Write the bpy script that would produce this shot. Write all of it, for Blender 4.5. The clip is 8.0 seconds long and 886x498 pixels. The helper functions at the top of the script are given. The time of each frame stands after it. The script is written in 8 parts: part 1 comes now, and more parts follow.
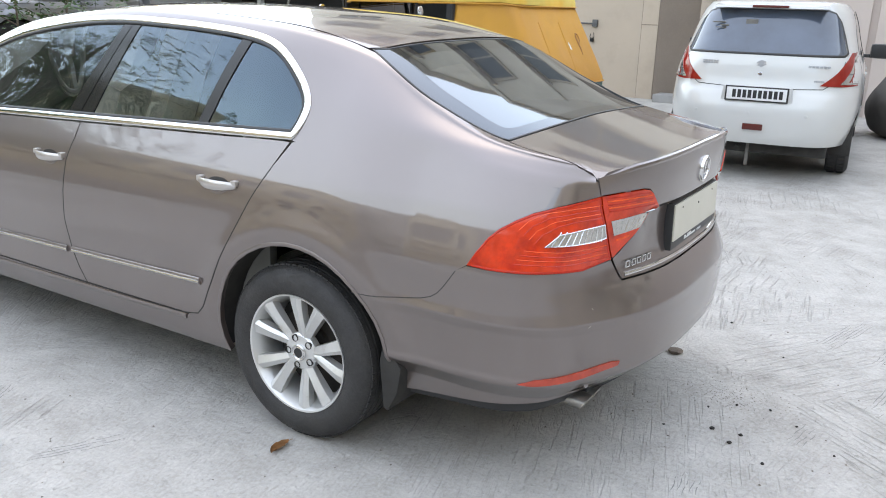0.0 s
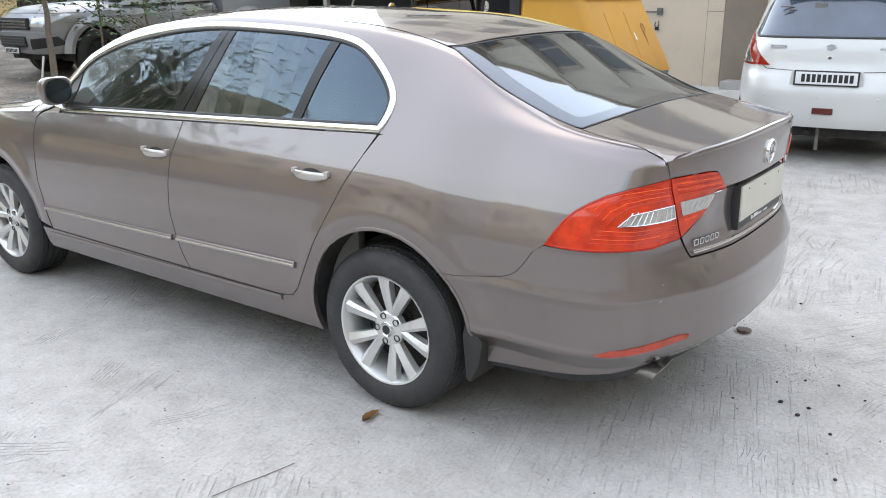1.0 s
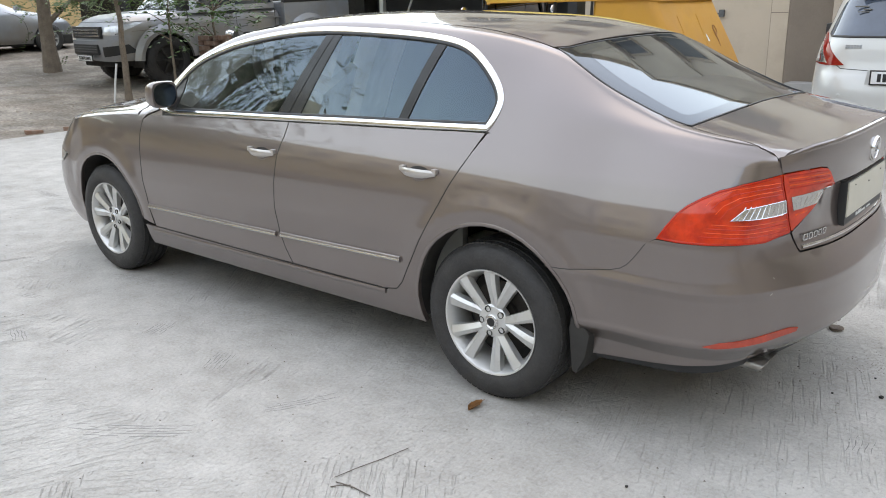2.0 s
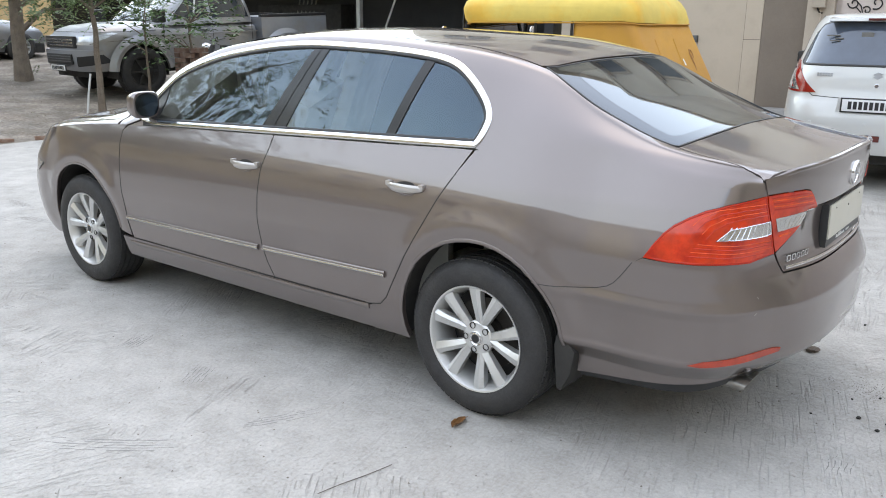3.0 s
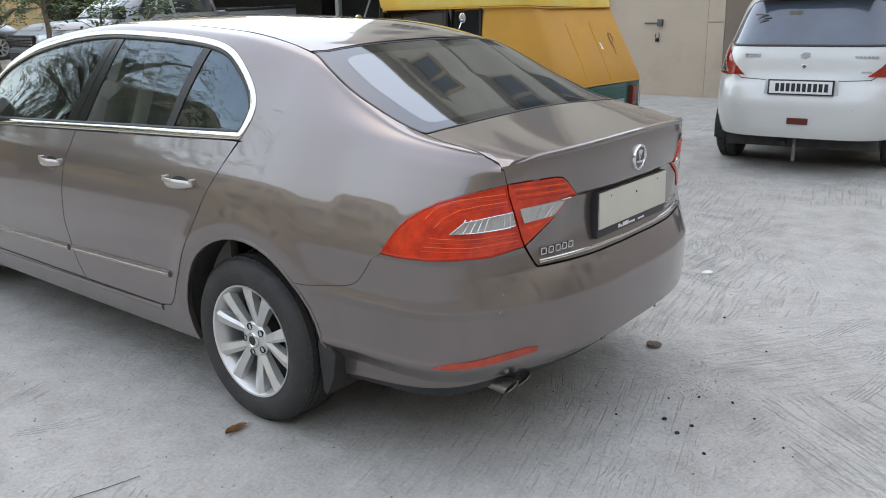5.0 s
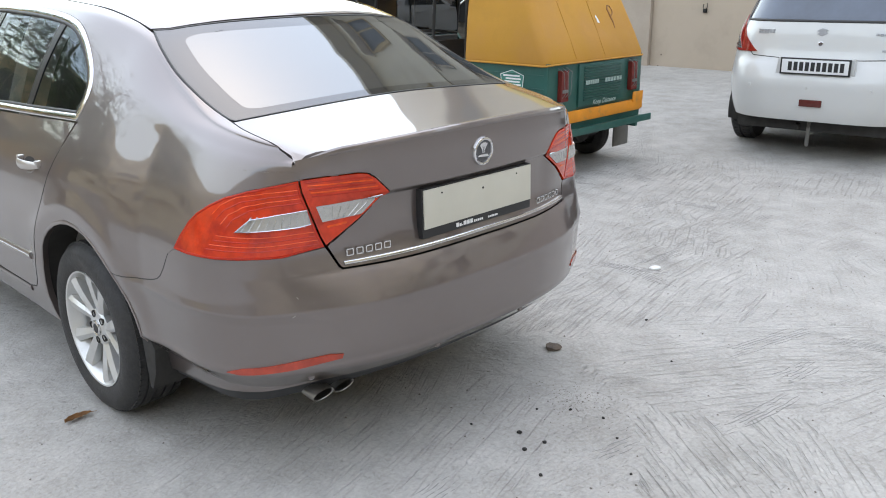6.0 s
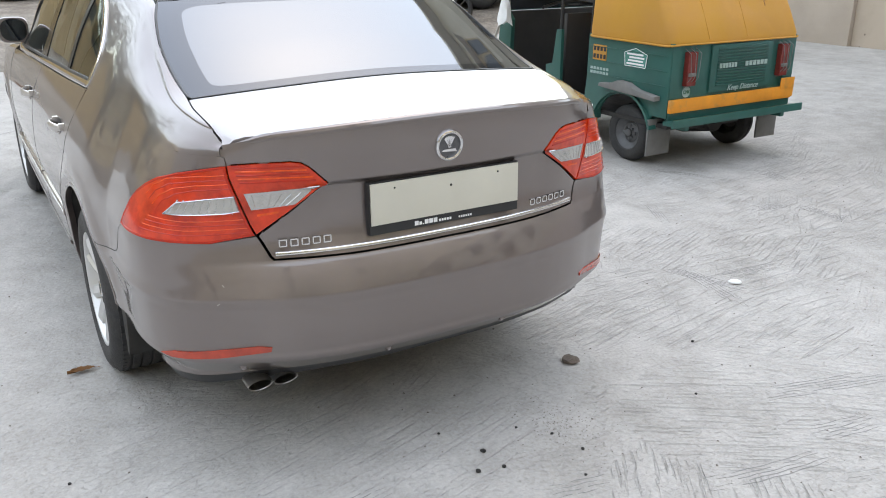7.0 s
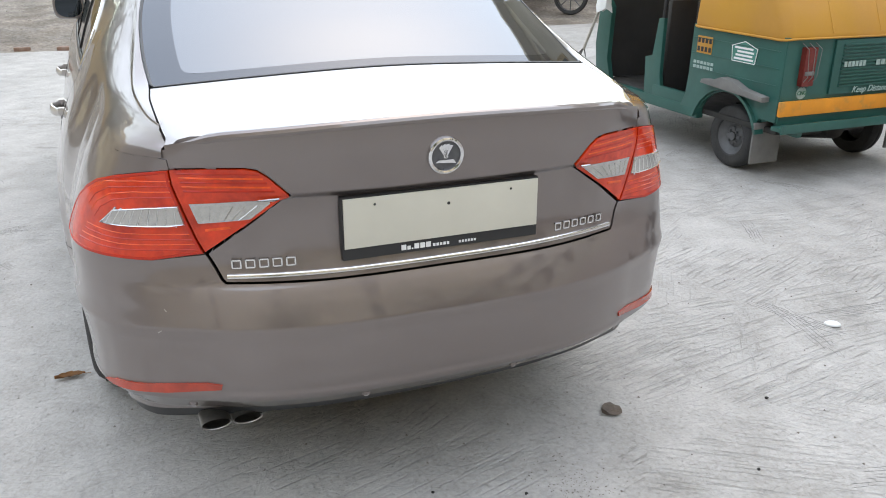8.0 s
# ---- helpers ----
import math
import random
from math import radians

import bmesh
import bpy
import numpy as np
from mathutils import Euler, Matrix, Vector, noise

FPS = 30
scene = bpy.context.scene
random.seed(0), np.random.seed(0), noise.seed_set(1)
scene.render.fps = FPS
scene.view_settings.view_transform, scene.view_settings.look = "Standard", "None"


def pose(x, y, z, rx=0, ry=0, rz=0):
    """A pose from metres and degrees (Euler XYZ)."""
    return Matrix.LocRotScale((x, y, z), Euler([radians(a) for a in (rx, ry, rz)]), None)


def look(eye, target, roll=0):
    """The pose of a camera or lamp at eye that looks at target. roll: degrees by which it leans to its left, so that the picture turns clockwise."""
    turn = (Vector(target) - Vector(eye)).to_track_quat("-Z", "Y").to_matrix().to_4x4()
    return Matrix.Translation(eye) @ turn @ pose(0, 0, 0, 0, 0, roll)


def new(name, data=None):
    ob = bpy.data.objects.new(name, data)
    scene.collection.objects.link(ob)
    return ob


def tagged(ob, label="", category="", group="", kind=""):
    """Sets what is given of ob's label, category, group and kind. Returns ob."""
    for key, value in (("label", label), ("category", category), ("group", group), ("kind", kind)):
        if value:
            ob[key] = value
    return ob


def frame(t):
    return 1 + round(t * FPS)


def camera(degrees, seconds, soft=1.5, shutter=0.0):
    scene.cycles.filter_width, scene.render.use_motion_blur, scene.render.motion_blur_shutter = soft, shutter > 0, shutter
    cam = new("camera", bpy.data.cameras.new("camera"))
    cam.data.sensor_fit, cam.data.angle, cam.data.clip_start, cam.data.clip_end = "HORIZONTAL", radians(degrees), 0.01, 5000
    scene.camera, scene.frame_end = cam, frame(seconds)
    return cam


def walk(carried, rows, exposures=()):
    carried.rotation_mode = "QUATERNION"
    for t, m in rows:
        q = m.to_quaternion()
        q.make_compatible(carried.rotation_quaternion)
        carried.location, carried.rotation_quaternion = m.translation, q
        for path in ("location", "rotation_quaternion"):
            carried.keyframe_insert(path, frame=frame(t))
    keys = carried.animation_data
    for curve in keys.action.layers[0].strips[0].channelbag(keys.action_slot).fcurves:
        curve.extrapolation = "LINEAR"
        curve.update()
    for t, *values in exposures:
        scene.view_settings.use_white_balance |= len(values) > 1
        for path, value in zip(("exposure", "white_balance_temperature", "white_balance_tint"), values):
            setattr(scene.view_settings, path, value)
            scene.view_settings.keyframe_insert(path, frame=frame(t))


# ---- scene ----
cam = camera(56.5, 8.0, soft=1.0)
PATH = [
    (0, (-1.799, 2.815, 1.484), (-0.786, 1.188, 0.913), 1.6),
    (0.5, (-1.792, 2.868, 1.494), (-0.802, 1.234, 0.902), 1.5),
    (1, (-1.868, 3.016, 1.505), (-0.731, 1.479, 0.918), -0.4),
    (1.5, (-1.816, 3.161, 1.505), (-0.584, 1.699, 0.916), -1.5),
    (3, (-1.712, 3.28, 1.494), (-0.535, 1.753, 0.961), 0.4),
    (3.5, (-1.73, 3.266, 1.492), (-0.571, 1.723, 0.967), 0.8),
    (4, (-1.898, 3.168, 1.484), (-0.727, 1.637, 0.95), 0.2),
    (4.5, (-2.209, 2.95, 1.488), (-0.997, 1.452, 0.953), -0.5),
    (4.8, (-2.278, 2.772, 1.441), (-1.067, 1.272, 0.908), -0.9),
    (5, (-2.315, 2.587, 1.456), (-1.103, 1.095, 0.905), -1.0),
    (5.2, (-2.377, 2.439, 1.468), (-1.171, 0.95, 0.896), -0.8),
    (6.3, (-2.883, 1.676, 1.494), (-1.483, 0.407, 0.839), 0.1),
    (6.5, (-2.913, 1.531, 1.505), (-1.476, 0.318, 0.824), 0.8),
    (7, (-3.057, 1.198, 1.511), (-1.446, 0.239, 0.816), 0.0),
    (7.5, (-2.919, 0.939, 1.466), (-1.264, 0.064, 0.764), 1.5),
    (8, (-2.809, 0.711, 1.464), (-1.083, 0.008, 0.738), 0.4),
]
walk(cam, [(t, look(eye, target, roll)) for t, eye, target, roll in PATH], exposures=[(0, 2.15, 8350, 11), (0.5, 2.17, 8400, 11), (1, 2.14, 8450, 11), (1.5, 1.83, 8950, 11), (3, 1.99, 8500, 11), (3.5, 1.93, 8200, 11), (4.5, 1.62, 8300, 11), (5, 1.63, 8400, 11), (6.5, 2.00, 8550, 11), (8, 2.02, 8750, 11)])

# ---- light: hazy daylight, a soft sun high beyond the saloon's right flank ----
SUN_AZ, SUN_EL = radians(-42), radians(64)
world = bpy.data.worlds.new("hazy_sky")
scene.world = world
world.use_nodes = True
wn = world.node_tree.nodes
sky = wn.new("ShaderNodeTexSky")
sky.sky_type = "NISHITA"
sky.sun_disc = False
sky.sun_elevation, sky.sun_rotation = SUN_EL, radians(90) - SUN_AZ
sky.dust_density, sky.air_density, sky.ozone_density = 0.35, 1.4, 1.2
wn["Background"].inputs["Strength"].default_value = 0.15
world.node_tree.links.new(sky.outputs[0], wn["Background"].inputs["Color"])
sun = new("sun", bpy.data.lights.new("sun", "SUN"))
sun.data.energy, sun.data.angle, sun.data.color = 0.60, radians(178), (1.0, 0.98, 0.95)
sun.matrix_world = look((math.cos(SUN_AZ) * math.cos(SUN_EL) * 50, math.sin(SUN_AZ) * math.cos(SUN_EL) * 50, math.sin(SUN_EL) * 50), (0, 0, 0))

# ---- materials ----
def material(name, base, rough=0.5, metal=0.0, vary=0.0, scale=6.0, fine=0.0, fine_scale=200.0, bump=0.0, second=None, mask_scale=1.5, mask_low=0.45, mask_high=0.6, **extra):
    """Principled surface: base colour varied at two scales, an optional second colour in blotches, fine relief."""
    m = bpy.data.materials.new(name)
    m.use_nodes = True
    nt = m.node_tree
    n, l = nt.nodes, nt.links
    p = n["Principled BSDF"]
    p.inputs["Base Color"].default_value = (*base, 1)
    p.inputs["Roughness"].default_value = rough
    p.inputs["Metallic"].default_value = metal
    for key, value in extra.items():
        p.inputs[key.replace("_", " ")].default_value = value
    co = n.new("ShaderNodeTexCoord")
    colour = None
    def noise_tex(s, detail=6.0, roughness=0.6):
        t = n.new("ShaderNodeTexNoise")
        t.inputs["Scale"].default_value, t.inputs["Detail"].default_value, t.inputs["Roughness"].default_value = s, detail, roughness
        l.new(co.outputs["Object"], t.inputs["Vector"])
        return t
    def mixer(kind, fac, a, b):
        x = n.new("ShaderNodeMix")
        x.data_type, x.blend_type = "RGBA", kind
        for socket, v in ((x.inputs[0], fac), (x.inputs[6], a), (x.inputs[7], b)):
            if isinstance(v, (float, int)):
                socket.default_value = v
            elif isinstance(v, tuple):
                socket.default_value = (*v, 1)
            else:
                l.new(v, socket)
        return x.outputs[2]
    def ramp(value, lo, hi, a=0.0, b=1.0):
        r = n.new("ShaderNodeMapRange")
        l.new(value, r.inputs[0])
        r.inputs[1].default_value, r.inputs[2].default_value, r.inputs[3].default_value, r.inputs[4].default_value = lo, hi, a, b
        return r.outputs[0]
    colour = tuple(base)
    if second:
        colour = mixer("MIX", ramp(noise_tex(mask_scale).outputs["Fac"], mask_low, mask_high), colour, tuple(second))
    if vary:
        v = ramp(noise_tex(scale).outputs["Fac"], 0.25, 0.75, 1 - vary, 1 + vary)
        colour = mixer("MULTIPLY", 1.0, colour, v)
        l.new(ramp(noise_tex(scale * 1.7).outputs["Fac"], 0.3, 0.7, max(rough - 0.5 * vary * rough, 0), min(rough + 0.5 * vary * rough, 1)), p.inputs["Roughness"])
    if fine:
        v = ramp(noise_tex(fine_scale, 3.0).outputs["Fac"], 0.25, 0.75, 1 - fine, 1 + fine)
        colour = mixer("MULTIPLY", 1.0, colour, v)
    if not isinstance(colour, tuple):
        l.new(colour, p.inputs["Base Color"])
    if bump:
        b = n.new("ShaderNodeBump")
        b.inputs["Strength"].default_value, b.inputs["Distance"].default_value = bump, 0.01
        l.new(noise_tex(fine_scale if fine else scale * 8).outputs["Fac"], b.inputs["Height"])
        l.new(b.outputs[0], p.inputs["Normal"])
    return m

PAINT = material("brown_metallic_paint", (0.174, 0.142, 0.134), 0.37, 0.72, vary=0.05, scale=1.2, fine=0.10, fine_scale=900.0, Coat_Weight=1.0, Coat_Roughness=0.04, Coat_IOR=1.8)
CHROME = material("chrome", (0.72, 0.72, 0.73), 0.09, 1.0, vary=0.06, scale=9.0)
SATIN = material("satin_chrome", (0.70, 0.70, 0.70), 0.22, 1.0, vary=0.05, scale=9.0)
HANDLE = material("silver_beige_handle_paint", (0.52, 0.49, 0.47), 0.28, 0.7, vary=0.05, scale=9.0, Coat_Weight=0.6)
SOOTY = material("sooty_exhaust_steel", (0.30, 0.285, 0.265), 0.32, 0.9, vary=0.25, scale=30.0)
BADGE = material("dark_badge_enamel", (0.11, 0.11, 0.115), 0.3, 0.6, vary=0.2, scale=60.0)
ALLOY = material("silver_alloy_paint", (0.62, 0.62, 0.61), 0.32, 0.6, vary=0.08, scale=9.0, second=(0.42, 0.39, 0.35), mask_scale=14.0, mask_low=0.58, mask_high=0.8, Coat_Weight=0.5)
RUBBER = material("tyre_rubber", (0.030, 0.029, 0.029), 0.66, vary=0.25, scale=12.0, fine=0.2, fine_scale=120.0, bump=0.3, second=(0.04, 0.037, 0.034), mask_scale=5.0, mask_low=0.5, mask_high=0.75)
BLACK = material("black_trim_plastic", (0.018, 0.018, 0.019), 0.42, vary=0.15, scale=10.0)
GLOSSBLACK = material("gloss_black_pillar_film", (0.012, 0.012, 0.013), 0.16, vary=0.1, scale=8.0)
UNDER = material("underbody_black", (0.032, 0.030, 0.028), 0.85, vary=0.3, scale=7.0)
# Specular_Tint puts the blue of the sky into the panes' reflections
GLASS = material("tinted_window_glass", (0.66, 0.77, 0.80), 0.0, Transmission_Weight=1.0, IOR=1.95, Specular_Tint=(0.58, 0.80, 1.0, 1.0))
FILM_GLASS = material("rear_glass_with_silvered_sun_film", (0.034, 0.036, 0.038), 0.03, IOR=2.6, vary=0.06, scale=3.0, Specular_Tint=(0.88, 0.94, 1.0, 1.0))
FRIT = material("black_printed_glass_border", (0.016, 0.017, 0.019), 0.02, IOR=1.9, Specular_Tint=(0.80, 0.89, 1.0, 1.0))
DARKGLASS = material("dark_tinted_glass", (0.03, 0.035, 0.04), 0.03, Coat_Weight=1.0, Coat_Roughness=0.0)
# the second colour's blotches imitate glints inside the lens
LENS_RED = material("red_lamp_lens", (0.60, 0.038, 0.009), 0.07, vary=0.35, scale=16.0, second=(0.42, 0.018, 0.006), mask_scale=14.0, mask_low=0.5, mask_high=0.68, Coat_Weight=0.15, Coat_Roughness=0.0)
LENS_ORANGE = material("orange_red_lamp_ribs", (0.76, 0.080, 0.011), 0.10, vary=0.3, scale=40.0)
LENS_DARK = material("deep_red_lamp_shadow_band", (0.46, 0.020, 0.006), 0.10, vary=0.2, scale=30.0)
LENS_CLEAR = material("clear_lamp_reflector", (0.46, 0.45, 0.43), 0.2, 0.75, vary=0.2, scale=60.0, Coat_Weight=1.0)
PLATE = material("blank_cream_plate", (0.54, 0.515, 0.435), 0.45, vary=0.05, scale=6.0, Coat_Weight=0.3)
REFLECTOR = material("dull_red_reflector", (0.40, 0.040, 0.018), 0.14, vary=0.3, scale=24.0, Coat_Weight=0.6)
SHELF = material("grey_shelf_cloth", (0.17, 0.16, 0.15), 0.9, vary=0.1, scale=14.0)
GLINT = material("pale_painted_glint", (0.29, 0.26, 0.24), 0.6, vary=0.3, scale=90.0)
WHITE_INK = material("white_lettering", (0.75, 0.75, 0.74), 0.5, vary=0.08, scale=60.0)
BLACK_INK = material("black_lettering", (0.02, 0.02, 0.022), 0.5, vary=0.1, scale=60.0)
SEAT = material("grey_beige_seat_cloth", (0.62, 0.60, 0.55), 0.85, vary=0.12, scale=12.0, fine=0.15, fine_scale=300.0)
CABIN = material("grey_cabin_plastic", (0.17, 0.168, 0.155), 0.7, vary=0.15, scale=8.0)

# ---- helpers for meshes ----
def part(name, bm, mat, parent=None, label="", smooth_angle=35.0):
    """Links a bmesh as one mesh object under its thing."""
    me = bpy.data.meshes.new(name)
    bmesh.ops.recalc_face_normals(bm, faces=bm.faces[:])
    bm.to_mesh(me)
    bm.free()
    return link(name, me, mat, parent, label, smooth_angle)

def link(name, me, mat, parent=None, label="", smooth_angle=35.0):
    for m in (mat if isinstance(mat, (list, tuple)) else (mat,)):
        me.materials.append(m)
    if smooth_angle:
        me.shade_smooth()
        me.set_sharp_from_angle(angle=radians(smooth_angle))
    ob = new(name, me)
    ob.parent = parent
    if label:
        ob["label"] = label
    return ob

def thing(name, m, label, category, group="", kind=""):
    ob = new(name)
    ob.matrix_world = m
    ob.empty_display_size = 0.2
    return tagged(ob, label, category, group, kind)

def box(bm, x0, x1, y0, y1, z0, z1, bevel=0.0, m=None, segments=2):
    r = bmesh.ops.create_cube(bm, size=1.0, matrix=Matrix.Translation(((x0 + x1) / 2, (y0 + y1) / 2, (z0 + z1) / 2)) @ Matrix.Diagonal((x1 - x0, y1 - y0, z1 - z0, 1)))
    verts = r["verts"]
    if bevel:
        edges = list({e for v in verts for e in v.link_edges})
        r = bmesh.ops.bevel(bm, geom=edges, offset=bevel, segments=segments, profile=0.7, affect="EDGES")
        verts = [v for v in r["verts"]]
        verts = list({v for f in r["faces"] for v in f.verts} | set(verts))
    if m is not None:
        bmesh.ops.transform(bm, matrix=m, verts=verts)
    return verts

def boxed(*dims, bevel=0.004, m=None):
    bm = bmesh.new()
    box(bm, *dims, bevel=bevel, m=m)
    return bm

def lathe(profile, steps=48, axis="y", bm=None, m=None, close=False):
    """Turns (radius, along) points round the axis."""
    bm = bm or bmesh.new()
    rings = []
    for i in range(steps):
        a = 2 * math.pi * i / steps
        ring = []
        for r, h in profile:
            c, s = r * math.cos(a), r * math.sin(a)
            p = {"y": (c, h, s), "z": (c, s, h), "x": (h, c, s)}[axis]
            ring.append(bm.verts.new((m @ Vector(p)) if m is not None else p))
        rings.append(ring)
    for i in range(steps):
        a, b = rings[i], rings[(i + 1) % steps]
        for j in range(len(profile) - 1 + (1 if close else 0)):
            k = (j + 1) % len(profile)
            try:
                bm.faces.new((a[j], b[j], b[k], a[k]))
            except ValueError:
                pass
    return bm

def tube(path, radius, sides=8, bm=None, taper=None):
    """A round rod along points; taper: a radius for each point."""
    bm = bm or bmesh.new()
    pts = [Vector(p) for p in path]
    rings, up = [], Vector((0.123, 0.456, 0.881)).normalized()
    for i, p in enumerate(pts):
        d = (pts[min(i + 1, len(pts) - 1)] - pts[max(i - 1, 0)]).normalized()
        a = d.cross(up)
        if a.length < 0.05:
            a = d.cross(Vector((1, 0, 0)))
        a.normalize()
        b = d.cross(a)
        r = taper[i] if taper else radius
        rings.append([bm.verts.new(p + r * (math.cos(2 * math.pi * k / sides) * a + math.sin(2 * math.pi * k / sides) * b)) for k in range(sides)])
    for a, b in zip(rings, rings[1:]):
        for k in range(sides):
            bm.faces.new((a[k], a[(k + 1) % sides], b[(k + 1) % sides], b[k]))
    for r in (rings[0], rings[-1]):
        bm.faces.new(r)
    return bm

def prism(poly, h0, h1, axis="z", bevel=0.0, bm=None, m=None):
    """Extrudes a flat outline between two heights; axis names the extrusion."""
    bm = bm or bmesh.new()
    def at(p, h):
        v = Vector({"z": (p[0], p[1], h), "y": (p[0], h, p[1]), "x": (h, p[0], p[1])}[axis])
        return m @ v if m is not None else v
    a = [bm.verts.new(at(p, h0)) for p in poly]
    b = [bm.verts.new(at(p, h1)) for p in poly]
    faces = [bm.faces.new(a), bm.faces.new(b)]
    for i in range(len(poly)):
        faces.append(bm.faces.new((a[i], a[(i + 1) % len(poly)], b[(i + 1) % len(poly)], b[i])))
    if bevel:
        bmesh.ops.recalc_face_normals(bm, faces=faces)
        edges = list({e for f in faces[:2] for e in f.edges})
        bmesh.ops.bevel(bm, geom=edges, offset=bevel, segments=2, profile=0.7, affect="EDGES")
    return bm

def clip(poly, i, value, keep_more):
    out = []
    for k in range(len(poly)):
        a, b = poly[k - 1], poly[k]
        ia, ib = (a[i] >= value) == keep_more or a[i] == value, (b[i] >= value) == keep_more or b[i] == value
        if ia != ib:
            t = (value - a[i]) / (b[i] - a[i])
            out.append((a[0] + t * (b[0] - a[0]), a[1] + t * (b[1] - a[1])))
        if ib:
            out.append(b)
    return out

def shrink(poly, d):
    """Moves the sides of an outline inwards by d."""
    area = sum(a[0] * b[1] - b[0] * a[1] for a, b in zip(poly, poly[1:] + poly[:1]))
    s = 1 if area > 0 else -1
    out = []
    for i in range(len(poly)):
        a, b, c = (Vector(poly[i - 1]), Vector(poly[i]), Vector(poly[(i + 1) % len(poly)]))
        e, f = (b - a).normalized(), (c - b).normalized()
        n1, n2 = Vector((-e.y, e.x)) * s, Vector((-f.y, f.x)) * s
        n = n1 + n2
        n = n / max(n.dot(n1), 0.35) if n.length > 1e-6 else n1
        out.append(tuple(b + n * d))
    return out

def patch(poly, step, fn, thick=0.012, lift=0.0, inside=(1.0, 0.0, 0.6), mirror=False, blend=None):
    """A skin over an outline in the surface's own two coordinates, with smooth normals of the surface and a folded rim.
    fn maps the coordinates to a point. Returns a mesh."""
    us, vs = [p[0] for p in poly], [p[1] for p in poly]
    sx, sy = step if isinstance(step, tuple) else (step, step)
    verts, normals, faces, index = [], [], [], {}
    c = Vector(inside)
    def surf(u, v):
        return Vector([float(k) for k in fn(u, v)])
    def vert(u, v):
        key = (round(u, 5), round(v, 5))
        if key not in index:
            h = 2e-3
            p = surf(u, v)
            n = (surf(u + h, v) - surf(u - h, v)).cross(surf(u, v + h) - surf(u, v - h))
            n = n.normalized() if n.length > 1e-12 else Vector((0, 0, 1))
            if n.dot(p - c) < 0:
                n = -n
            if blend:
                n = blend(u, v, p, n)
            p = p + n * lift
            if mirror:
                p.y, n.y = -p.y, -n.y
            index[key] = len(verts)
            verts.append(p)
            normals.append(n)
        return index[key]
    i0, i1 = math.floor(min(us) / sx), math.ceil(max(us) / sx)
    j0, j1 = math.floor(min(vs) / sy), math.ceil(max(vs) / sy)
    for i in range(i0, i1):
        col = clip(clip(poly, 0, i * sx, True), 0, (i + 1) * sx, False)
        if len(col) < 3:
            continue
        for j in range(j0, j1):
            cell = clip(clip(col, 1, j * sy, True), 1, (j + 1) * sy, False)
            if len(cell) < 3:
                continue
            area = 0.5 * sum(a[0] * b[1] - b[0] * a[1] for a, b in zip(cell, cell[1:] + cell[:1]))
            if abs(area) < 1e-8:
                continue
            ids = []
            for p in cell:
                k = vert(*p)
                if k not in ids:
                    ids.append(k)
            if len(ids) < 3:
                continue
            f = Vector((0, 0, 0))
            for a, b in zip(ids, ids[1:] + ids[:1]):
                f += verts[a].cross(verts[b])
            if f.dot(normals[ids[0]]) < 0:
                ids.reverse()
            faces.append(ids)
    if thick:
        count = {}
        for f in faces:
            for a, b in zip(f, f[1:] + f[:1]):
                key = (min(a, b), max(a, b))
                count[key] = None if key in count else (a, b)
        for pair in [v for v in count.values() if v]:
            a, b = pair
            na, nb = normals[a], normals[b]
            quad = [verts[a].copy(), verts[a] - na * thick, verts[b] - nb * thick, verts[b].copy()]
            n = (quad[1] - quad[0]).cross(quad[3] - quad[0])
            n = n.normalized() if n.length > 1e-12 else na
            k = len(verts)
            verts.extend(quad)
            normals.extend([n] * 4)
            faces.append([k, k + 1, k + 2, k + 3])
    me = bpy.data.meshes.new("skin")
    me.from_pydata([tuple(v) for v in verts], [], faces)
    me.shade_smooth()
    me.normals_split_custom_set_from_vertices([tuple(n) for n in normals])
    return me

def skin(name, poly, step, fn, mat, parent, label="", **more):
    me = patch(poly, step, fn, **more)
    me.name = name
    me.materials.append(mat)
    ob = new(name, me)
    ob.parent = parent
    if label:
        ob["label"] = label
    return ob

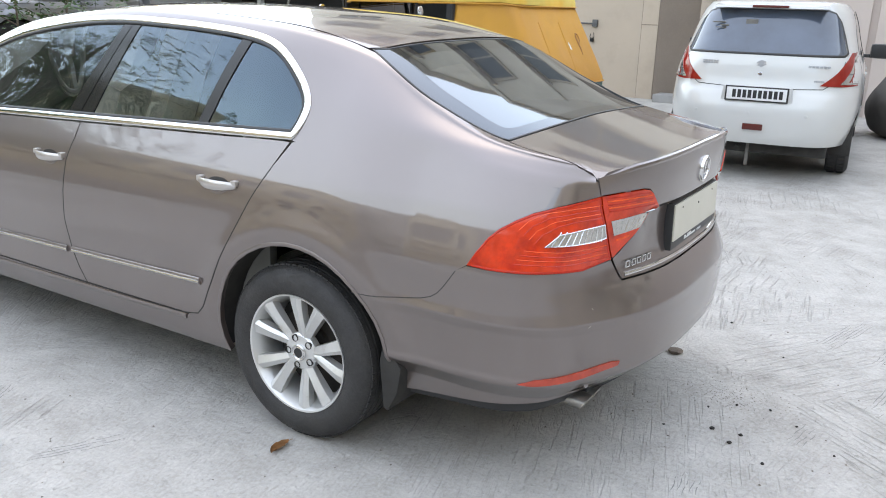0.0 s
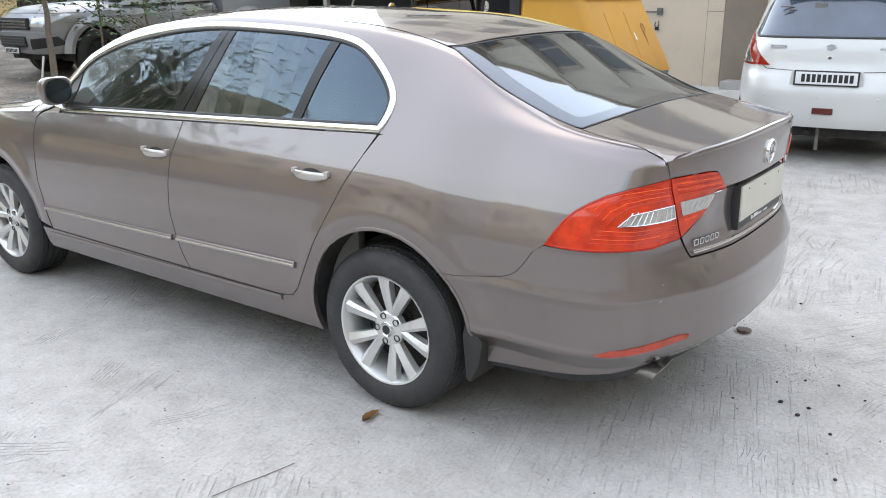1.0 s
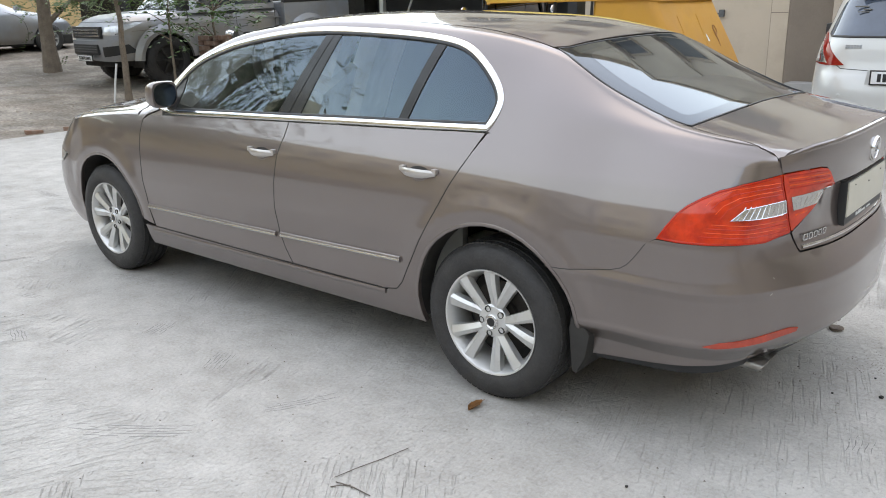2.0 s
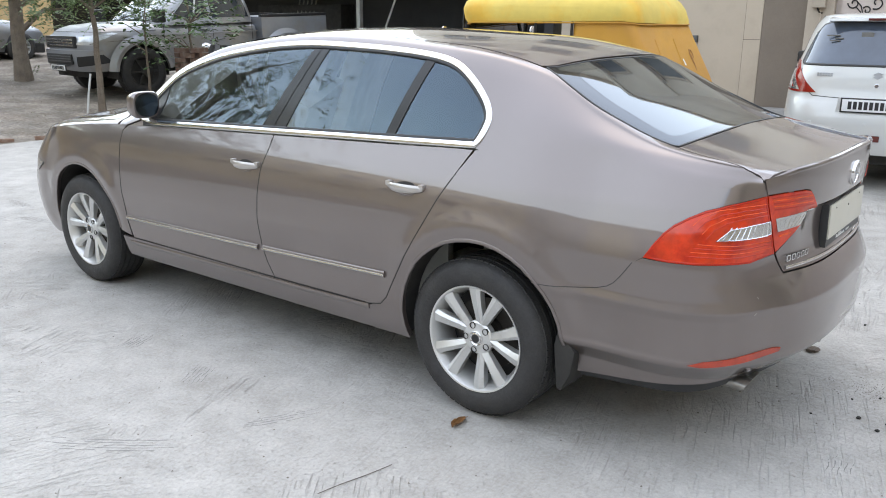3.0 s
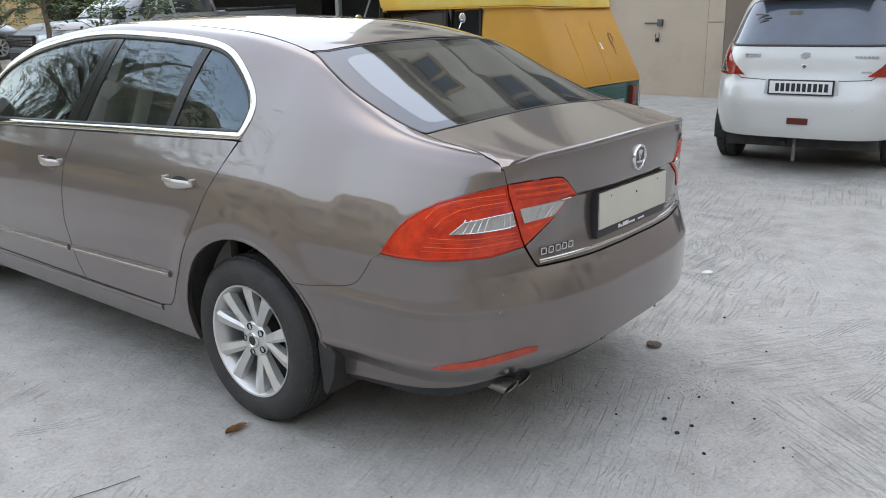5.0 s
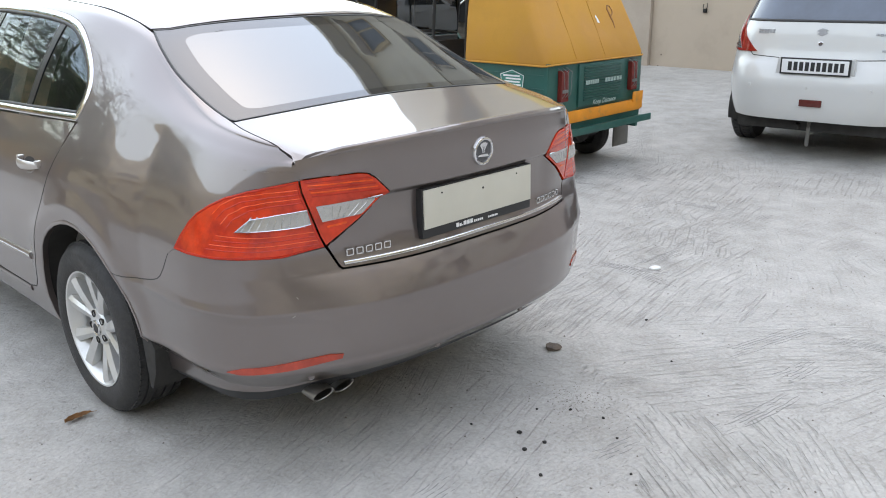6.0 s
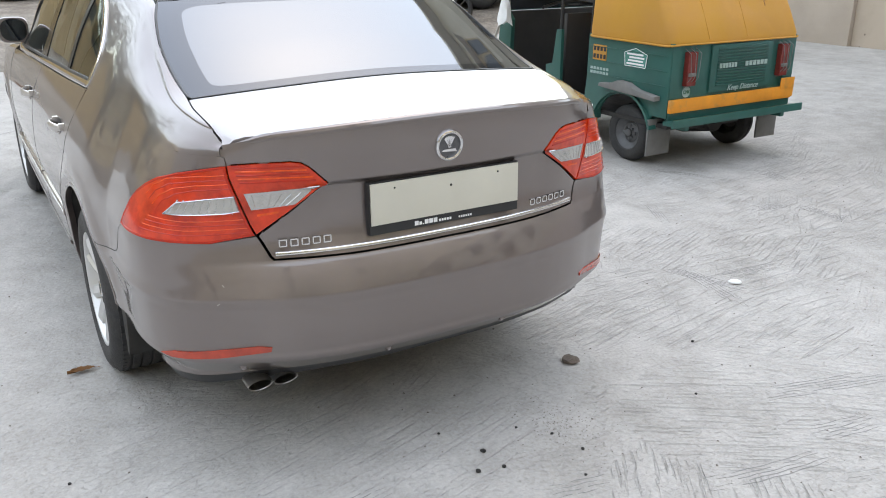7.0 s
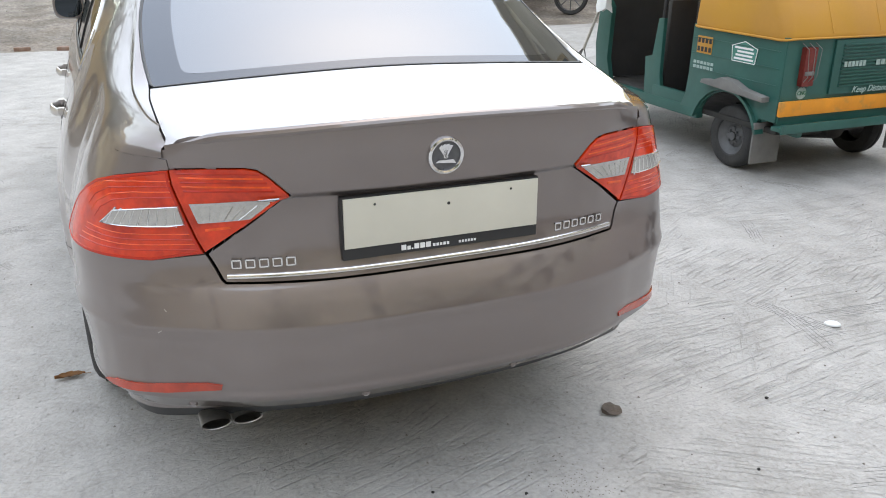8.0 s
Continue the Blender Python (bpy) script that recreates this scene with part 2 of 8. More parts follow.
def moulding(path, width, height, fn, mat=None, name="", parent=None, label="", closed=False, mirror=False, step=0.03, inside=(1.0, 0.0, 0.6), sink=0.002):
    """A rounded strip that follows a line in the surface's coordinates."""
    pts = []
    loop = list(path) + ([path[0]] if closed else [])
    for a, b in zip(loop, loop[1:]):
        n = max(1, int(math.hypot(b[0] - a[0], b[1] - a[1]) / step))
        pts += [(a[0] + (b[0] - a[0]) * k / n, a[1] + (b[1] - a[1]) * k / n) for k in range(n)]
    if not closed:
        pts.append(loop[-1])
    world_pts = [Vector([float(k) for k in fn(*p)]) for p in pts]
    c = Vector(inside)
    bm = bmesh.new()
    rings, N = [], len(pts)
    for i, p in enumerate(pts):
        h = 2e-3
        n = Vector([float(k) for k in fn(p[0] + h, p[1])]) - Vector([float(k) for k in fn(p[0] - h, p[1])])
        n = n.cross(Vector([float(k) for k in fn(p[0], p[1] + h)]) - Vector([float(k) for k in fn(p[0], p[1] - h)]))
        n.normalize()
        if n.dot(world_pts[i] - c) < 0:
            n = -n
        a, b = (world_pts[(i - 1) % N], world_pts[(i + 1) % N]) if closed else (world_pts[max(i - 1, 0)], world_pts[min(i + 1, N - 1)])
        side = (b - a).normalized().cross(n).normalized()
        ring = []
        for s, hh in ((-0.5, -sink / max(height, 1e-6)), (-0.5, 0.45), (-0.36, 0.85), (0.0, 1.0), (0.36, 0.85), (0.5, 0.45), (0.5, -sink / max(height, 1e-6))):
            q = world_pts[i] + side * (s * width) + n * (hh * height)
            if mirror:
                q.y = -q.y
            ring.append(bm.verts.new(q))
        rings.append(ring)
    for k in range(N if closed else N - 1):
        a, b = rings[k], rings[(k + 1) % N]
        for j in range(6):
            bm.faces.new((a[j], b[j], b[j + 1], a[j + 1]))
    if not closed:
        bm.faces.new(rings[0])
        bm.faces.new(rings[-1])
    return part(name, bm, mat, parent, label, 40.0)

# ---- body surface of the saloon: x ahead, y to its left, origin on the ground under the rear axle ----
def curve(xs, ys):
    """A smooth monotone curve through the given points."""
    xs, ys = np.array(xs, float), np.array(ys, float)
    h, d = np.diff(xs), np.diff(ys) / np.diff(xs)
    m = np.zeros(len(xs))
    m[0], m[-1] = d[0], d[-1]
    for i in range(1, len(xs) - 1):
        if d[i - 1] * d[i] > 0:
            w1, w2 = 2 * h[i] + h[i - 1], h[i] + 2 * h[i - 1]
            m[i] = (w1 + w2) / (w1 / d[i - 1] + w2 / d[i])
    def f(x):
        x = min(max(x, xs[0]), xs[-1])
        i = min(int(np.searchsorted(xs, x, "right")) - 1, len(xs) - 2)
        t = (x - xs[i]) / h[i]
        return float((1 + 2 * t) * (1 - t) ** 2 * ys[i] + t * (1 - t) ** 2 * h[i] * m[i] + t * t * (3 - 2 * t) * ys[i + 1] + t * t * (t - 1) * h[i] * m[i + 1])
    return f

# plan outline of the widest line, from the middle of the tail to the middle of the nose
FLANK = curve([-0.45, -0.2, 0.3, 1.2, 2.4, 2.9, 3.15], [0.845, 0.876, 0.893, 0.898, 0.896, 0.885, 0.86])
OUT = []
for i in range(61):
    a = math.pi / 2 * i / 60
    OUT.append((-0.45 - 0.67 * math.cos(a) ** (2 / 2.8), 0.845 * math.sin(a) ** (2 / 2.8)))
for i in range(1, 80):
    x = -0.45 + 3.6 * i / 80
    OUT.append((x, FLANK(x)))
for i in range(41):
    a = math.pi / 2 * i / 40
    OUT.append((3.15 + 0.55 * math.sin(a) ** (2 / 2.5), 0.86 * math.cos(a) ** (2 / 2.5)))
OUT = np.array(OUT)
ARC = np.concatenate([[0], np.cumsum(np.hypot(*np.diff(OUT, axis=0).T))])
def outward(plan):
    n = np.gradient(plan, axis=0)
    n = np.stack([-n[:, 1], n[:, 0]], 1)
    n /= np.linalg.norm(n, axis=1)[:, None]
    return -n if n[100][1] < 0 else n
def smooth(a, b, x):
    """Eases from 0 at a to 1 at b."""
    t = min(max((x - a) / (b - a), 0), 1)
    return t * t * (3 - 2 * t)
# the tail's corners are squarer than the plain outline
SQUARE = np.array([0.034 * smooth(0.60, 0.84, a) * smooth(1.22, 0.88, a) + 0.010 * smooth(0.95, 1.25, a) * smooth(2.0, 1.25, a) for a in ARC])
PLAN = OUT + outward(OUT) * SQUARE[:, None]
NRM = outward(PLAN)
U_FLANK, U_NOSE = float(np.interp(-0.45, OUT[:, 0], ARC)), float(np.interp(3.15, OUT[:, 0], ARC))

def u_of_x(x):
    return float(np.interp(x, OUT[:, 0], ARC))
def u_of_y(y):
    return math.copysign(float(np.interp(abs(y), OUT[:61, 1], ARC[:61])), y)

BELT_X = curve([-1.12, -0.95, -0.8, -0.5, 0.07, 0.39, 1.15, 2.05, 2.6, 3.2, 3.7], [0.985, 0.99, 1.0, 1.022, 1.034, 1.023, 0.998, 0.966, 0.935, 0.86, 0.74])
def z_belt(u):
    return BELT_X(float(np.interp(abs(u), ARC, OUT[:, 0])))
SIDE = curve([0.18, 0.25, 0.33, 0.36, 0.5, 0.62, 0.74, 0.84, 0.90, 0.96, 1.04], [0.085, 0.045, 0.026, 0.021, 0.012, 0.0, 0.006, 0.02, 0.038, 0.065, 0.105])
TAIL = curve([0.2, 0.3, 0.4, 0.46, 0.55, 0.62, 0.67, 0.70, 0.76, 0.85, 0.95, 1.0, 1.07], [0.15, 0.06, 0.014, 0.003, 0.0, 0.010, 0.030, 0.045, 0.058, 0.051, 0.041, 0.037, 0.040])
NOSE = curve([0.18, 0.3, 0.5, 0.65, 0.8, 0.9], [0.1, 0.03, 0.0, 0.02, 0.10, 0.2])
def S(u, z):
    """A point of the body below the belt line; u runs round the plan outline from the middle of the tail."""
    a = abs(u)
    x, y = float(np.interp(a, ARC, PLAN[:, 0])), float(np.interp(a, ARC, PLAN[:, 1]))
    nx, ny = float(np.interp(a, ARC, NRM[:, 0])), float(np.interp(a, ARC, NRM[:, 1]))
    w, n = smooth(0.45, 1.02, a), smooth(U_NOSE - 0.2, U_NOSE + 0.4, a)
    d = TAIL(z) * (1 - w) + SIDE(z) * w * (1 - n) + NOSE(z) * n
    if a < 0.55:  # hollow round the plate under the lid's ledge
        d += 0.020 * smooth(0.50, 0.37, a) * smooth(0.905, 0.890, z) * smooth(0.69, 0.86, z)
    if a < 1.6:  # ridge round the bumper
        d += 0.016 * smooth(1.6, 1.25, a) * smooth(0.68, 0.95, a) * smooth(0.72, 0.88, z)  # the shoulder leans in
        d -= 0.006 * smooth(1.45, 1.25, a) * max(0.0, 1 - abs(z - 0.598) / 0.032)
        d += 0.0035 * smooth(1.45, 1.25, a) * smooth(0.75, 1.0, a) * smooth(0.592, 0.622, z) * smooth(0.74, 0.66, z)
        d += smooth(1.55, 1.30, a) * (0.75 * min(max(0.400 - z, 0), 0.06) - 0.004 * math.exp(-((z - 0.409) / 0.010) ** 2))  # tuck under
    for cx, cz in ((-0.012, 0.345), (2.735, 0.34)):  # swelling round the wheel arches
        r = math.hypot(x - cx, z - cz)
        if a > 0.9 and z > 0.3 and r < 0.7:
            d -= 0.011 * math.exp(-((r - 0.415) / 0.045) ** 2) * smooth(0.3, 0.5, z)
    y = y - ny * d
    return np.array((x - nx * d, math.copysign(y, u) if u else 0.0, z))

SX = [-1.1, -0.95, -0.8, -0.62, -0.4, -0.1, 0.3, 1.0, 1.6, 2.0, 2.3, 2.6, 3.2, 3.65]
def column(*v):
    return curve(SX, v)
P1Y = column(0.50, 0.600, 0.672, 0.70, 0.71, 0.705, 0.728, 0.735, 0.742, 0.75, 0.765, 0.775, 0.74, 0.55)
P1Z = column(1.01, 1.016, 1.032, 1.06, 1.105, 1.175, 1.205, 1.215, 1.165, 1.10, 1.0, 0.955, 0.882, 0.765)
P2Y = column(0.48, 0.585, 0.64, 0.66, 0.645, 0.61, 0.638, 0.645, 0.66, 0.69, 0.725, 0.73, 0.68, 0.52)
P2Z = column(1.027, 1.034, 1.052, 1.083, 1.155, 1.29, 1.365, 1.402, 1.345, 1.225, 1.05, 0.973, 0.898, 0.775)
P3Y = column(0.43, 0.540, 0.60, 0.61, 0.585, 0.54, 0.555, 0.56, 0.585, 0.62, 0.65, 0.65, 0.60, 0.48)
P3Z = column(1.037, 1.047, 1.066, 1.098, 1.185, 1.328, 1.405, 1.436, 1.387, 1.265, 1.085, 0.988, 0.913, 0.785)
P4Z = column(1.055, 1.067, 1.088, 1.122, 1.222, 1.370, 1.432, 1.456, 1.425, 1.30, 1.12, 1.018, 0.942, 0.80)
P5Z = column(1.063, 1.075, 1.097, 1.133, 1.236, 1.386, 1.441, 1.464, 1.44, 1.315, 1.135, 1.03, 0.953, 0.81)
BELT_U = np.linspace(0.3, U_NOSE + 0.5, 400)
BELT_AT = np.maximum.accumulate(np.array([S(u, z_belt(u))[0] for u in BELT_U]))
def u_belt(x):
    return float(np.interp(x, BELT_AT, BELT_U))
SECTIONS = {}
def section(x):
    if x in SECTIONS:
        return SECTIONS[x]
    u = u_belt(x)
    zb = z_belt(u)
    b, low = S(u, zb), S(u, zb - 0.12)
    SECTIONS[x] = np.array([low[1:], b[1:], (P1Y(x), P1Z(x)), (P2Y(x), P2Z(x)), (P3Y(x), P3Z(x)), (0.3, P4Z(x)), (0.0, P5Z(x)), (-0.3, P4Z(x))])
    return SECTIONS[x]
def U(x, q):
    """A point of the body above the belt line: q from 0 at the belt to 5 on the middle line."""
    p = section(round(x, 5))
    i = min(max(int(q), 0), 4)
    t = q - i
    a, b, c, d = p[i], p[i + 1], p[i + 2], p[i + 3]
    v = 0.5 * (2 * b + (c - a) * t + (2 * a - 5 * b + 4 * c - d) * t * t + (3 * b - a - 3 * c + d) * t ** 3)
    return np.array((x, v[0], v[1]))
def find(x, axis, value):
    """The q at which the section at x has that y (axis 1, falling) or z (axis 2, rising)."""
    lo, hi = 0.0, 5.0
    if axis == 2:
        hi = 4.9
    for _ in range(26):
        m = (lo + hi) / 2
        v = U(x, m)[axis]
        if (v > value) == (axis == 1):
            lo = m
        else:
            hi = m
    return (lo + hi) / 2
def T(x, y):
    """Upper surface seen from above."""
    p = U(x, find(x, 1, abs(y)))
    return np.array((x, y, p[2]))
def W(x, z):
    """Upper surface seen from the left."""
    return U(x, find(x, 2, z))

# ---- ground ----
def concrete_material():
    m = bpy.data.materials.new("broomed_concrete")
    m.use_nodes = True
    n, l = m.node_tree.nodes, m.node_tree.links
    p = n["Principled BSDF"]
    p.inputs["Roughness"].default_value = 0.86
    co = n.new("ShaderNodeTexCoord")
    def tex(scale, detail=7.0, stretch=(1, 1, 1), turn=0.0, warp=0.0):
        mp = n.new("ShaderNodeMapping")
        mp.inputs["Scale"].default_value, mp.inputs["Rotation"].default_value = stretch, (0, 0, turn)
        l.new(co.outputs["Object"], mp.inputs["Vector"])
        t = n.new("ShaderNodeTexNoise")
        t.inputs["Scale"].default_value, t.inputs["Detail"].default_value, t.inputs["Roughness"].default_value, t.inputs["Distortion"].default_value = scale, detail, 0.62, warp
        l.new(mp.outputs[0], t.inputs["Vector"])
        return t.outputs["Fac"]
    def rng(v, a, b, c, d):
        r = n.new("ShaderNodeMapRange")
        l.new(v, r.inputs[0])
        for i, k in enumerate((a, b, c, d)):
            r.inputs[i + 1].default_value = k
        return r.outputs[0]
    def op(kind, a, b):
        x = n.new("ShaderNodeMath")
        x.operation = kind
        for s, v in ((x.inputs[0], a), (x.inputs[1], b)):
            if isinstance(v, float):
                s.default_value = v
            else:
                l.new(v, s)
        return x.outputs[0]
    # brushed strokes whose direction changes from patch to patch
    def strokes(cells, across, along, offset, span, low, high):
        cell = n.new("ShaderNodeTexVoronoi")
        cell.inputs["Scale"].default_value = cells
        wob = n.new("ShaderNodeTexNoise")
        wob.inputs["Scale"].default_value, wob.inputs["Detail"].default_value = 3.0, 4.0
        l.new(co.outputs["Object"], wob.inputs["Vector"])
        add = n.new("ShaderNodeMix")
        add.data_type, add.blend_type = "RGBA", "ADD"
        add.inputs[0].default_value = 0.45
        l.new(co.outputs["Object"], add.inputs[6])
        l.new(wob.outputs["Color"], add.inputs[7])
        l.new(add.outputs[2], cell.inputs["Vector"])
        part_of = n.new("ShaderNodeSeparateColor")
        l.new(cell.outputs["Color"], part_of.inputs[0])
        turn = n.new("ShaderNodeVectorRotate")
        turn.rotation_type = "Z_AXIS"
        l.new(co.outputs["Object"], turn.inputs["Vector"])
        l.new(rng(part_of.outputs[0], 0.0, 1.0, offset, offset + span), turn.inputs["Angle"])
        mp = n.new("ShaderNodeMapping")
        mp.inputs["Scale"].default_value = (along, across, 1.0)
        l.new(turn.outputs[0], mp.inputs["Vector"])
        t = n.new("ShaderNodeTexNoise")
        t.inputs["Scale"].default_value, t.inputs["Detail"].default_value, t.inputs["Roughness"].default_value, t.inputs["Distortion"].default_value = 1.0, 3.0, 0.6, 0.06
        l.new(mp.outputs[0], t.inputs["Vector"])
        return op("MULTIPLY", rng(t.outputs["Fac"], low, high, 0.0, 1.0), rng(part_of.outputs[1], 0.30, 0.95, 0.0, 1.0))
    strokes_a = strokes(1.0, 52.0, 3.2, 1.0, 1.0, 0.54, 0.68)
    strokes_b = strokes(1.9, 72.0, 4.2, 0.5, 1.9, 0.54, 0.67)
    lumps = tex(14.0, 8.0, (1, 1, 1), 0.2, 0.4)
    pits = rng(tex(55.0, 5.0), 0.25, 0.42, 0.0, 1.0)
    grain = rng(tex(52.0, 5.0, (1.35, 0.6, 1), 0.15, 0.35), 0.30, 0.48, 0.0, 1.0)
    grooves = op("MAXIMUM", strokes_a, strokes_b)
    height = op("ADD", op("ADD", op("MULTIPLY", grooves, -0.40), op("MULTIPLY", grain, 0.11)), op("ADD", op("MULTIPLY", lumps, 0.75), op("MULTIPLY", pits, 0.20)))
    b = n.new("ShaderNodeBump")
    b.inputs["Strength"].default_value, b.inputs["Distance"].default_value = 1.0, 0.016
    l.new(height, b.inputs["Height"])
    l.new(b.outputs[0], p.inputs["Normal"])
    ramp = n.new("ShaderNodeValToRGB")
    e = ramp.color_ramp.elements
    e[0].position, e[0].color = 0.35, (0.276, 0.261, 0.235, 1)
    e[1].position, e[1].color = 0.65, (0.496, 0.476, 0.444, 1)
    mid = ramp.color_ramp.elements.new(0.5)
    mid.color = (0.388, 0.371, 0.345, 1)
    tone = op("ADD", op("MULTIPLY", tex(0.55, 6.0), 0.3), op("ADD", op("MULTIPLY", tex(5.0, 8.0, (1, 1, 1), 0.7), 0.4), op("MULTIPLY", tex(70.0, 4.0), 0.3)))
    l.new(tone, ramp.inputs[0])
    mix = n.new("ShaderNodeMix")
    mix.data_type, mix.blend_type = "RGBA", "MULTIPLY"
    mix.inputs[0].default_value = 1.0
    l.new(ramp.outputs[0], mix.inputs[6])
    # relief shade put into the colour: pits, grain and strokes darken it
    l.new(op("MULTIPLY", rng(pits, 0.0, 1.0, 0.86, 1.0), op("MULTIPLY", rng(grain, 0.0, 1.0, 0.955, 1.015), rng(grooves, 0.0, 1.0, 1.0, 0.935))), mix.inputs[7])
    l.new(mix.outputs[2], p.inputs["Base Color"])
    return m

CONCRETE = concrete_material()
DIRT = material("dry_dirt", (0.165, 0.135, 0.106), 0.95, vary=0.42, scale=1.6, fine=0.45, fine_scale=22.0, bump=1.0, second=(0.235, 0.205, 0.17), mask_scale=1.7)
EDGE_X = 8.75

def ground_z(x, y):
    """Level yard; the dirt strip past its edge rises a little."""
    t = min(max((x - EDGE_X) / 3.0, 0), 1)
    d = 0.20 * t * t * (3 - 2 * t) + 0.35 * min(max((x - 11.75) / 8.0, 0), 1)
    d += 0.07 * smooth(-4.3, -5.6, y) + 0.05 * smooth(-5.6, -10.0, y)
    d += 0.018 * max(-5.0 - max(y, -12.0), 0.0) * smooth(EDGE_X, 11.0, x)
    if x > EDGE_X:
        d += 0.03 * noise.noise(Vector((x * 0.9, y * 0.9, 0))) * min(1, x - EDGE_X)
    return d

def build_ground():
    xs = [-900, -300, -100, -40, -20, -12, -8] + [-6 + 0.5 * i for i in range(29)] + [8.5, EDGE_X - 0.02, EDGE_X + 0.02] + [9 + 0.5 * i for i in range(30)] + [26, 32, 45, 80, 200, 900]
    ys = [-900, -300, -100, -40, -25] + [-16 + 0.5 * i for i in range(60)] + [16, 22, 40, 100, 300, 900]
    verts = [(x, y, ground_z(x, y)) for x in xs for y in ys]
    faces, kinds = [], []
    k = len(ys)
    for i in range(len(xs) - 1):
        for j in range(len(ys) - 1):
            faces.append((i * k + j, (i + 1) * k + j, (i + 1) * k + j + 1, i * k + j + 1))
            kinds.append(1 if xs[i] > EDGE_X - 0.021 else 0)
    me = bpy.data.meshes.new("ground")
    me.from_pydata(verts, [], faces)
    me.materials.append(CONCRETE)
    me.materials.append(DIRT)
    me.polygons.foreach_set("material_index", kinds)
    me.shade_smooth()
    return tagged(new("ground", me), "rough broom-finished pale concrete yard with a dry dirt strip", "ground", kind="structure")
build_ground()

# ---- the brown saloon ----
def on_belt(u, v, p, n):
    """Eases the normals of the lower and upper skins into each other at the belt line."""
    x = p.x
    if x < -0.93 or x > 2.3:
        return n
    ub = u_belt(x)
    zb = z_belt(ub)
    w = 1 - min(abs(p.z - zb) / 0.07, 1)
    if w <= 0:
        return n
    d = U(x, 0.08) - S(ub, zb - 0.02)
    e = S(ub + 0.01, zb) - S(ub - 0.01, zb)
    m = Vector([float(k) for k in np.cross(d, e)]).normalized()
    if m.dot(n) < 0:
        m = -m
    return (n * (1 - w) + m * w).normalized()

X = u_of_x
ARCH_R, ARCH_F, ARCH = (-0.012, 0.345), (2.735, 0.34), 0.368
def arch(c, a0, a1, n=22, r=ARCH):
    """Points of a wheel arch between two angles, degrees from straight ahead."""
    return [(X(c[0] + r * math.cos(radians(a0 + (a1 - a0) * i / n))), c[1] + r * math.sin(radians(a0 + (a1 - a0) * i / n))) for i in range(n + 1)]

def belt_line(x0, x1, n=14):
    return [(X(x0 + (x1 - x0) * i / n), z_belt(X(x0 + (x1 - x0) * i / n))) for i in range(n + 1)]

SPLIT = [(1.12, 0.35), (1.16, 0.42), (1.187, 0.49), (1.197, 0.62), (1.195, 0.73), (1.18, 0.85), (1.155, 0.938)]
REAR_EDGE = [(0.115, 0.943), (0.183, 0.83), (0.27, 0.675), (0.352, 0.535), (0.43, 0.40), (0.468, 0.362), (0.52, 0.35)]
LAMP_TOP = [(1.066, 0.757), (1.042, 0.80), (1.012, 0.843), (0.982, 0.871), (0.938, 0.897), (0.88, 0.922), (0.80, 0.942), (0.72, 0.955), (0.652, 0.964)]
LAMP_LOW = [(0.592, 0.766), (0.711, 0.750), (0.80, 0.753), (0.90, 0.752), (1.0, 0.753)]
SEAM = [(X(-0.256), 0.60), (X(-0.35), 0.606), (X(-0.442), 0.616), (X(-0.50), 0.626), (X(-0.535), 0.638), (X(-0.558), 0.654), (X(-0.578), 0.678), (X(-0.598), 0.706), (X(-0.617), 0.735)]
LID_LAMP = [(0.6495, 0.964), (0.56, 0.970), (0.477, 0.971), (0.447, 0.966), (0.424, 0.951), (0.375, 0.904), (0.589, 0.770), (0.6035, 0.80), (0.6455, 0.93)]

LID_SIDE = curve([-0.96, -0.91, -0.86, -0.8, -0.72, -0.66, -0.61], [0.601, 0.612, 0.617, 0.620, 0.622, 0.617, 0.614])
SCREEN_SIDE = curve([-0.64, -0.61, -0.5, -0.35, -0.2, -0.085], [0.613, 0.614, 0.617, 0.610, 0.585, 0.548])
def spline(points, n=4):
    """A smooth line through the points."""
    p = [np.array(q, float) for q in points]
    p = [2 * p[0] - p[1]] + p + [2 * p[-1] - p[-2]]
    out = []
    for a, b, c, d in zip(p, p[1:], p[2:], p[3:]):
        out += [tuple(float(k) for k in 0.5 * (2 * b + (c - a) * t + (2 * a - 5 * b + 4 * c - d) * t * t + (3 * b - a - 3 * c + d) * t ** 3)) for t in [k / n for k in range(n)]]
    return out + [tuple(float(k) for k in p[-2])]
WINDOW_TOP = [(2.235, 1.03), (2.13, 1.13), (1.98, 1.235), (1.80, 1.30), (1.61, 1.346), (1.32, 1.389), (1.04, 1.407), (0.72, 1.400), (0.56, 1.392), (0.43, 1.382), (0.31, 1.365), (0.225, 1.338), (0.145, 1.287), (0.07, 1.221), (0.032, 1.168), (0.026, 1.125), (0.04, 1.075), (0.060, 1.038)]
WINDOW = [(2.21, 0.985)] + spline(WINDOW_TOP, 3) + [(0.39, 1.0265), (0.77, 1.015), (1.15, 1.0015), (1.6, 0.986), (2.05, 0.9695)]

def screen_normal(u, v, p, n):
    """The rear glass is nearly flat along its length and bows a little across."""
    y = p.y / 0.6
    m = Vector((-0.43 + 0.14 * (p.x + 0.35), 0.09 * y + 0.15 * y ** 3, 0.90)).normalized()
    return (m * 0.85 + n * 0.15).normalized() if n.z > 0 else (n * 0.15 - m * 0.85).normalized()

def deck_normal(u, v, p, n):
    """The boot deck is a flat pressing that rounds off at its sides."""
    y = p.y / 0.6
    m = Vector((-0.09 - 0.22 * max(p.x + 1.02, 0), 0.05 * y + 0.12 * y ** 5, 1.0)).normalized()
    return (m * 0.8 + n * 0.2).normalized() if n.z > 0 else (n * 0.2 - m * 0.8).normalized()

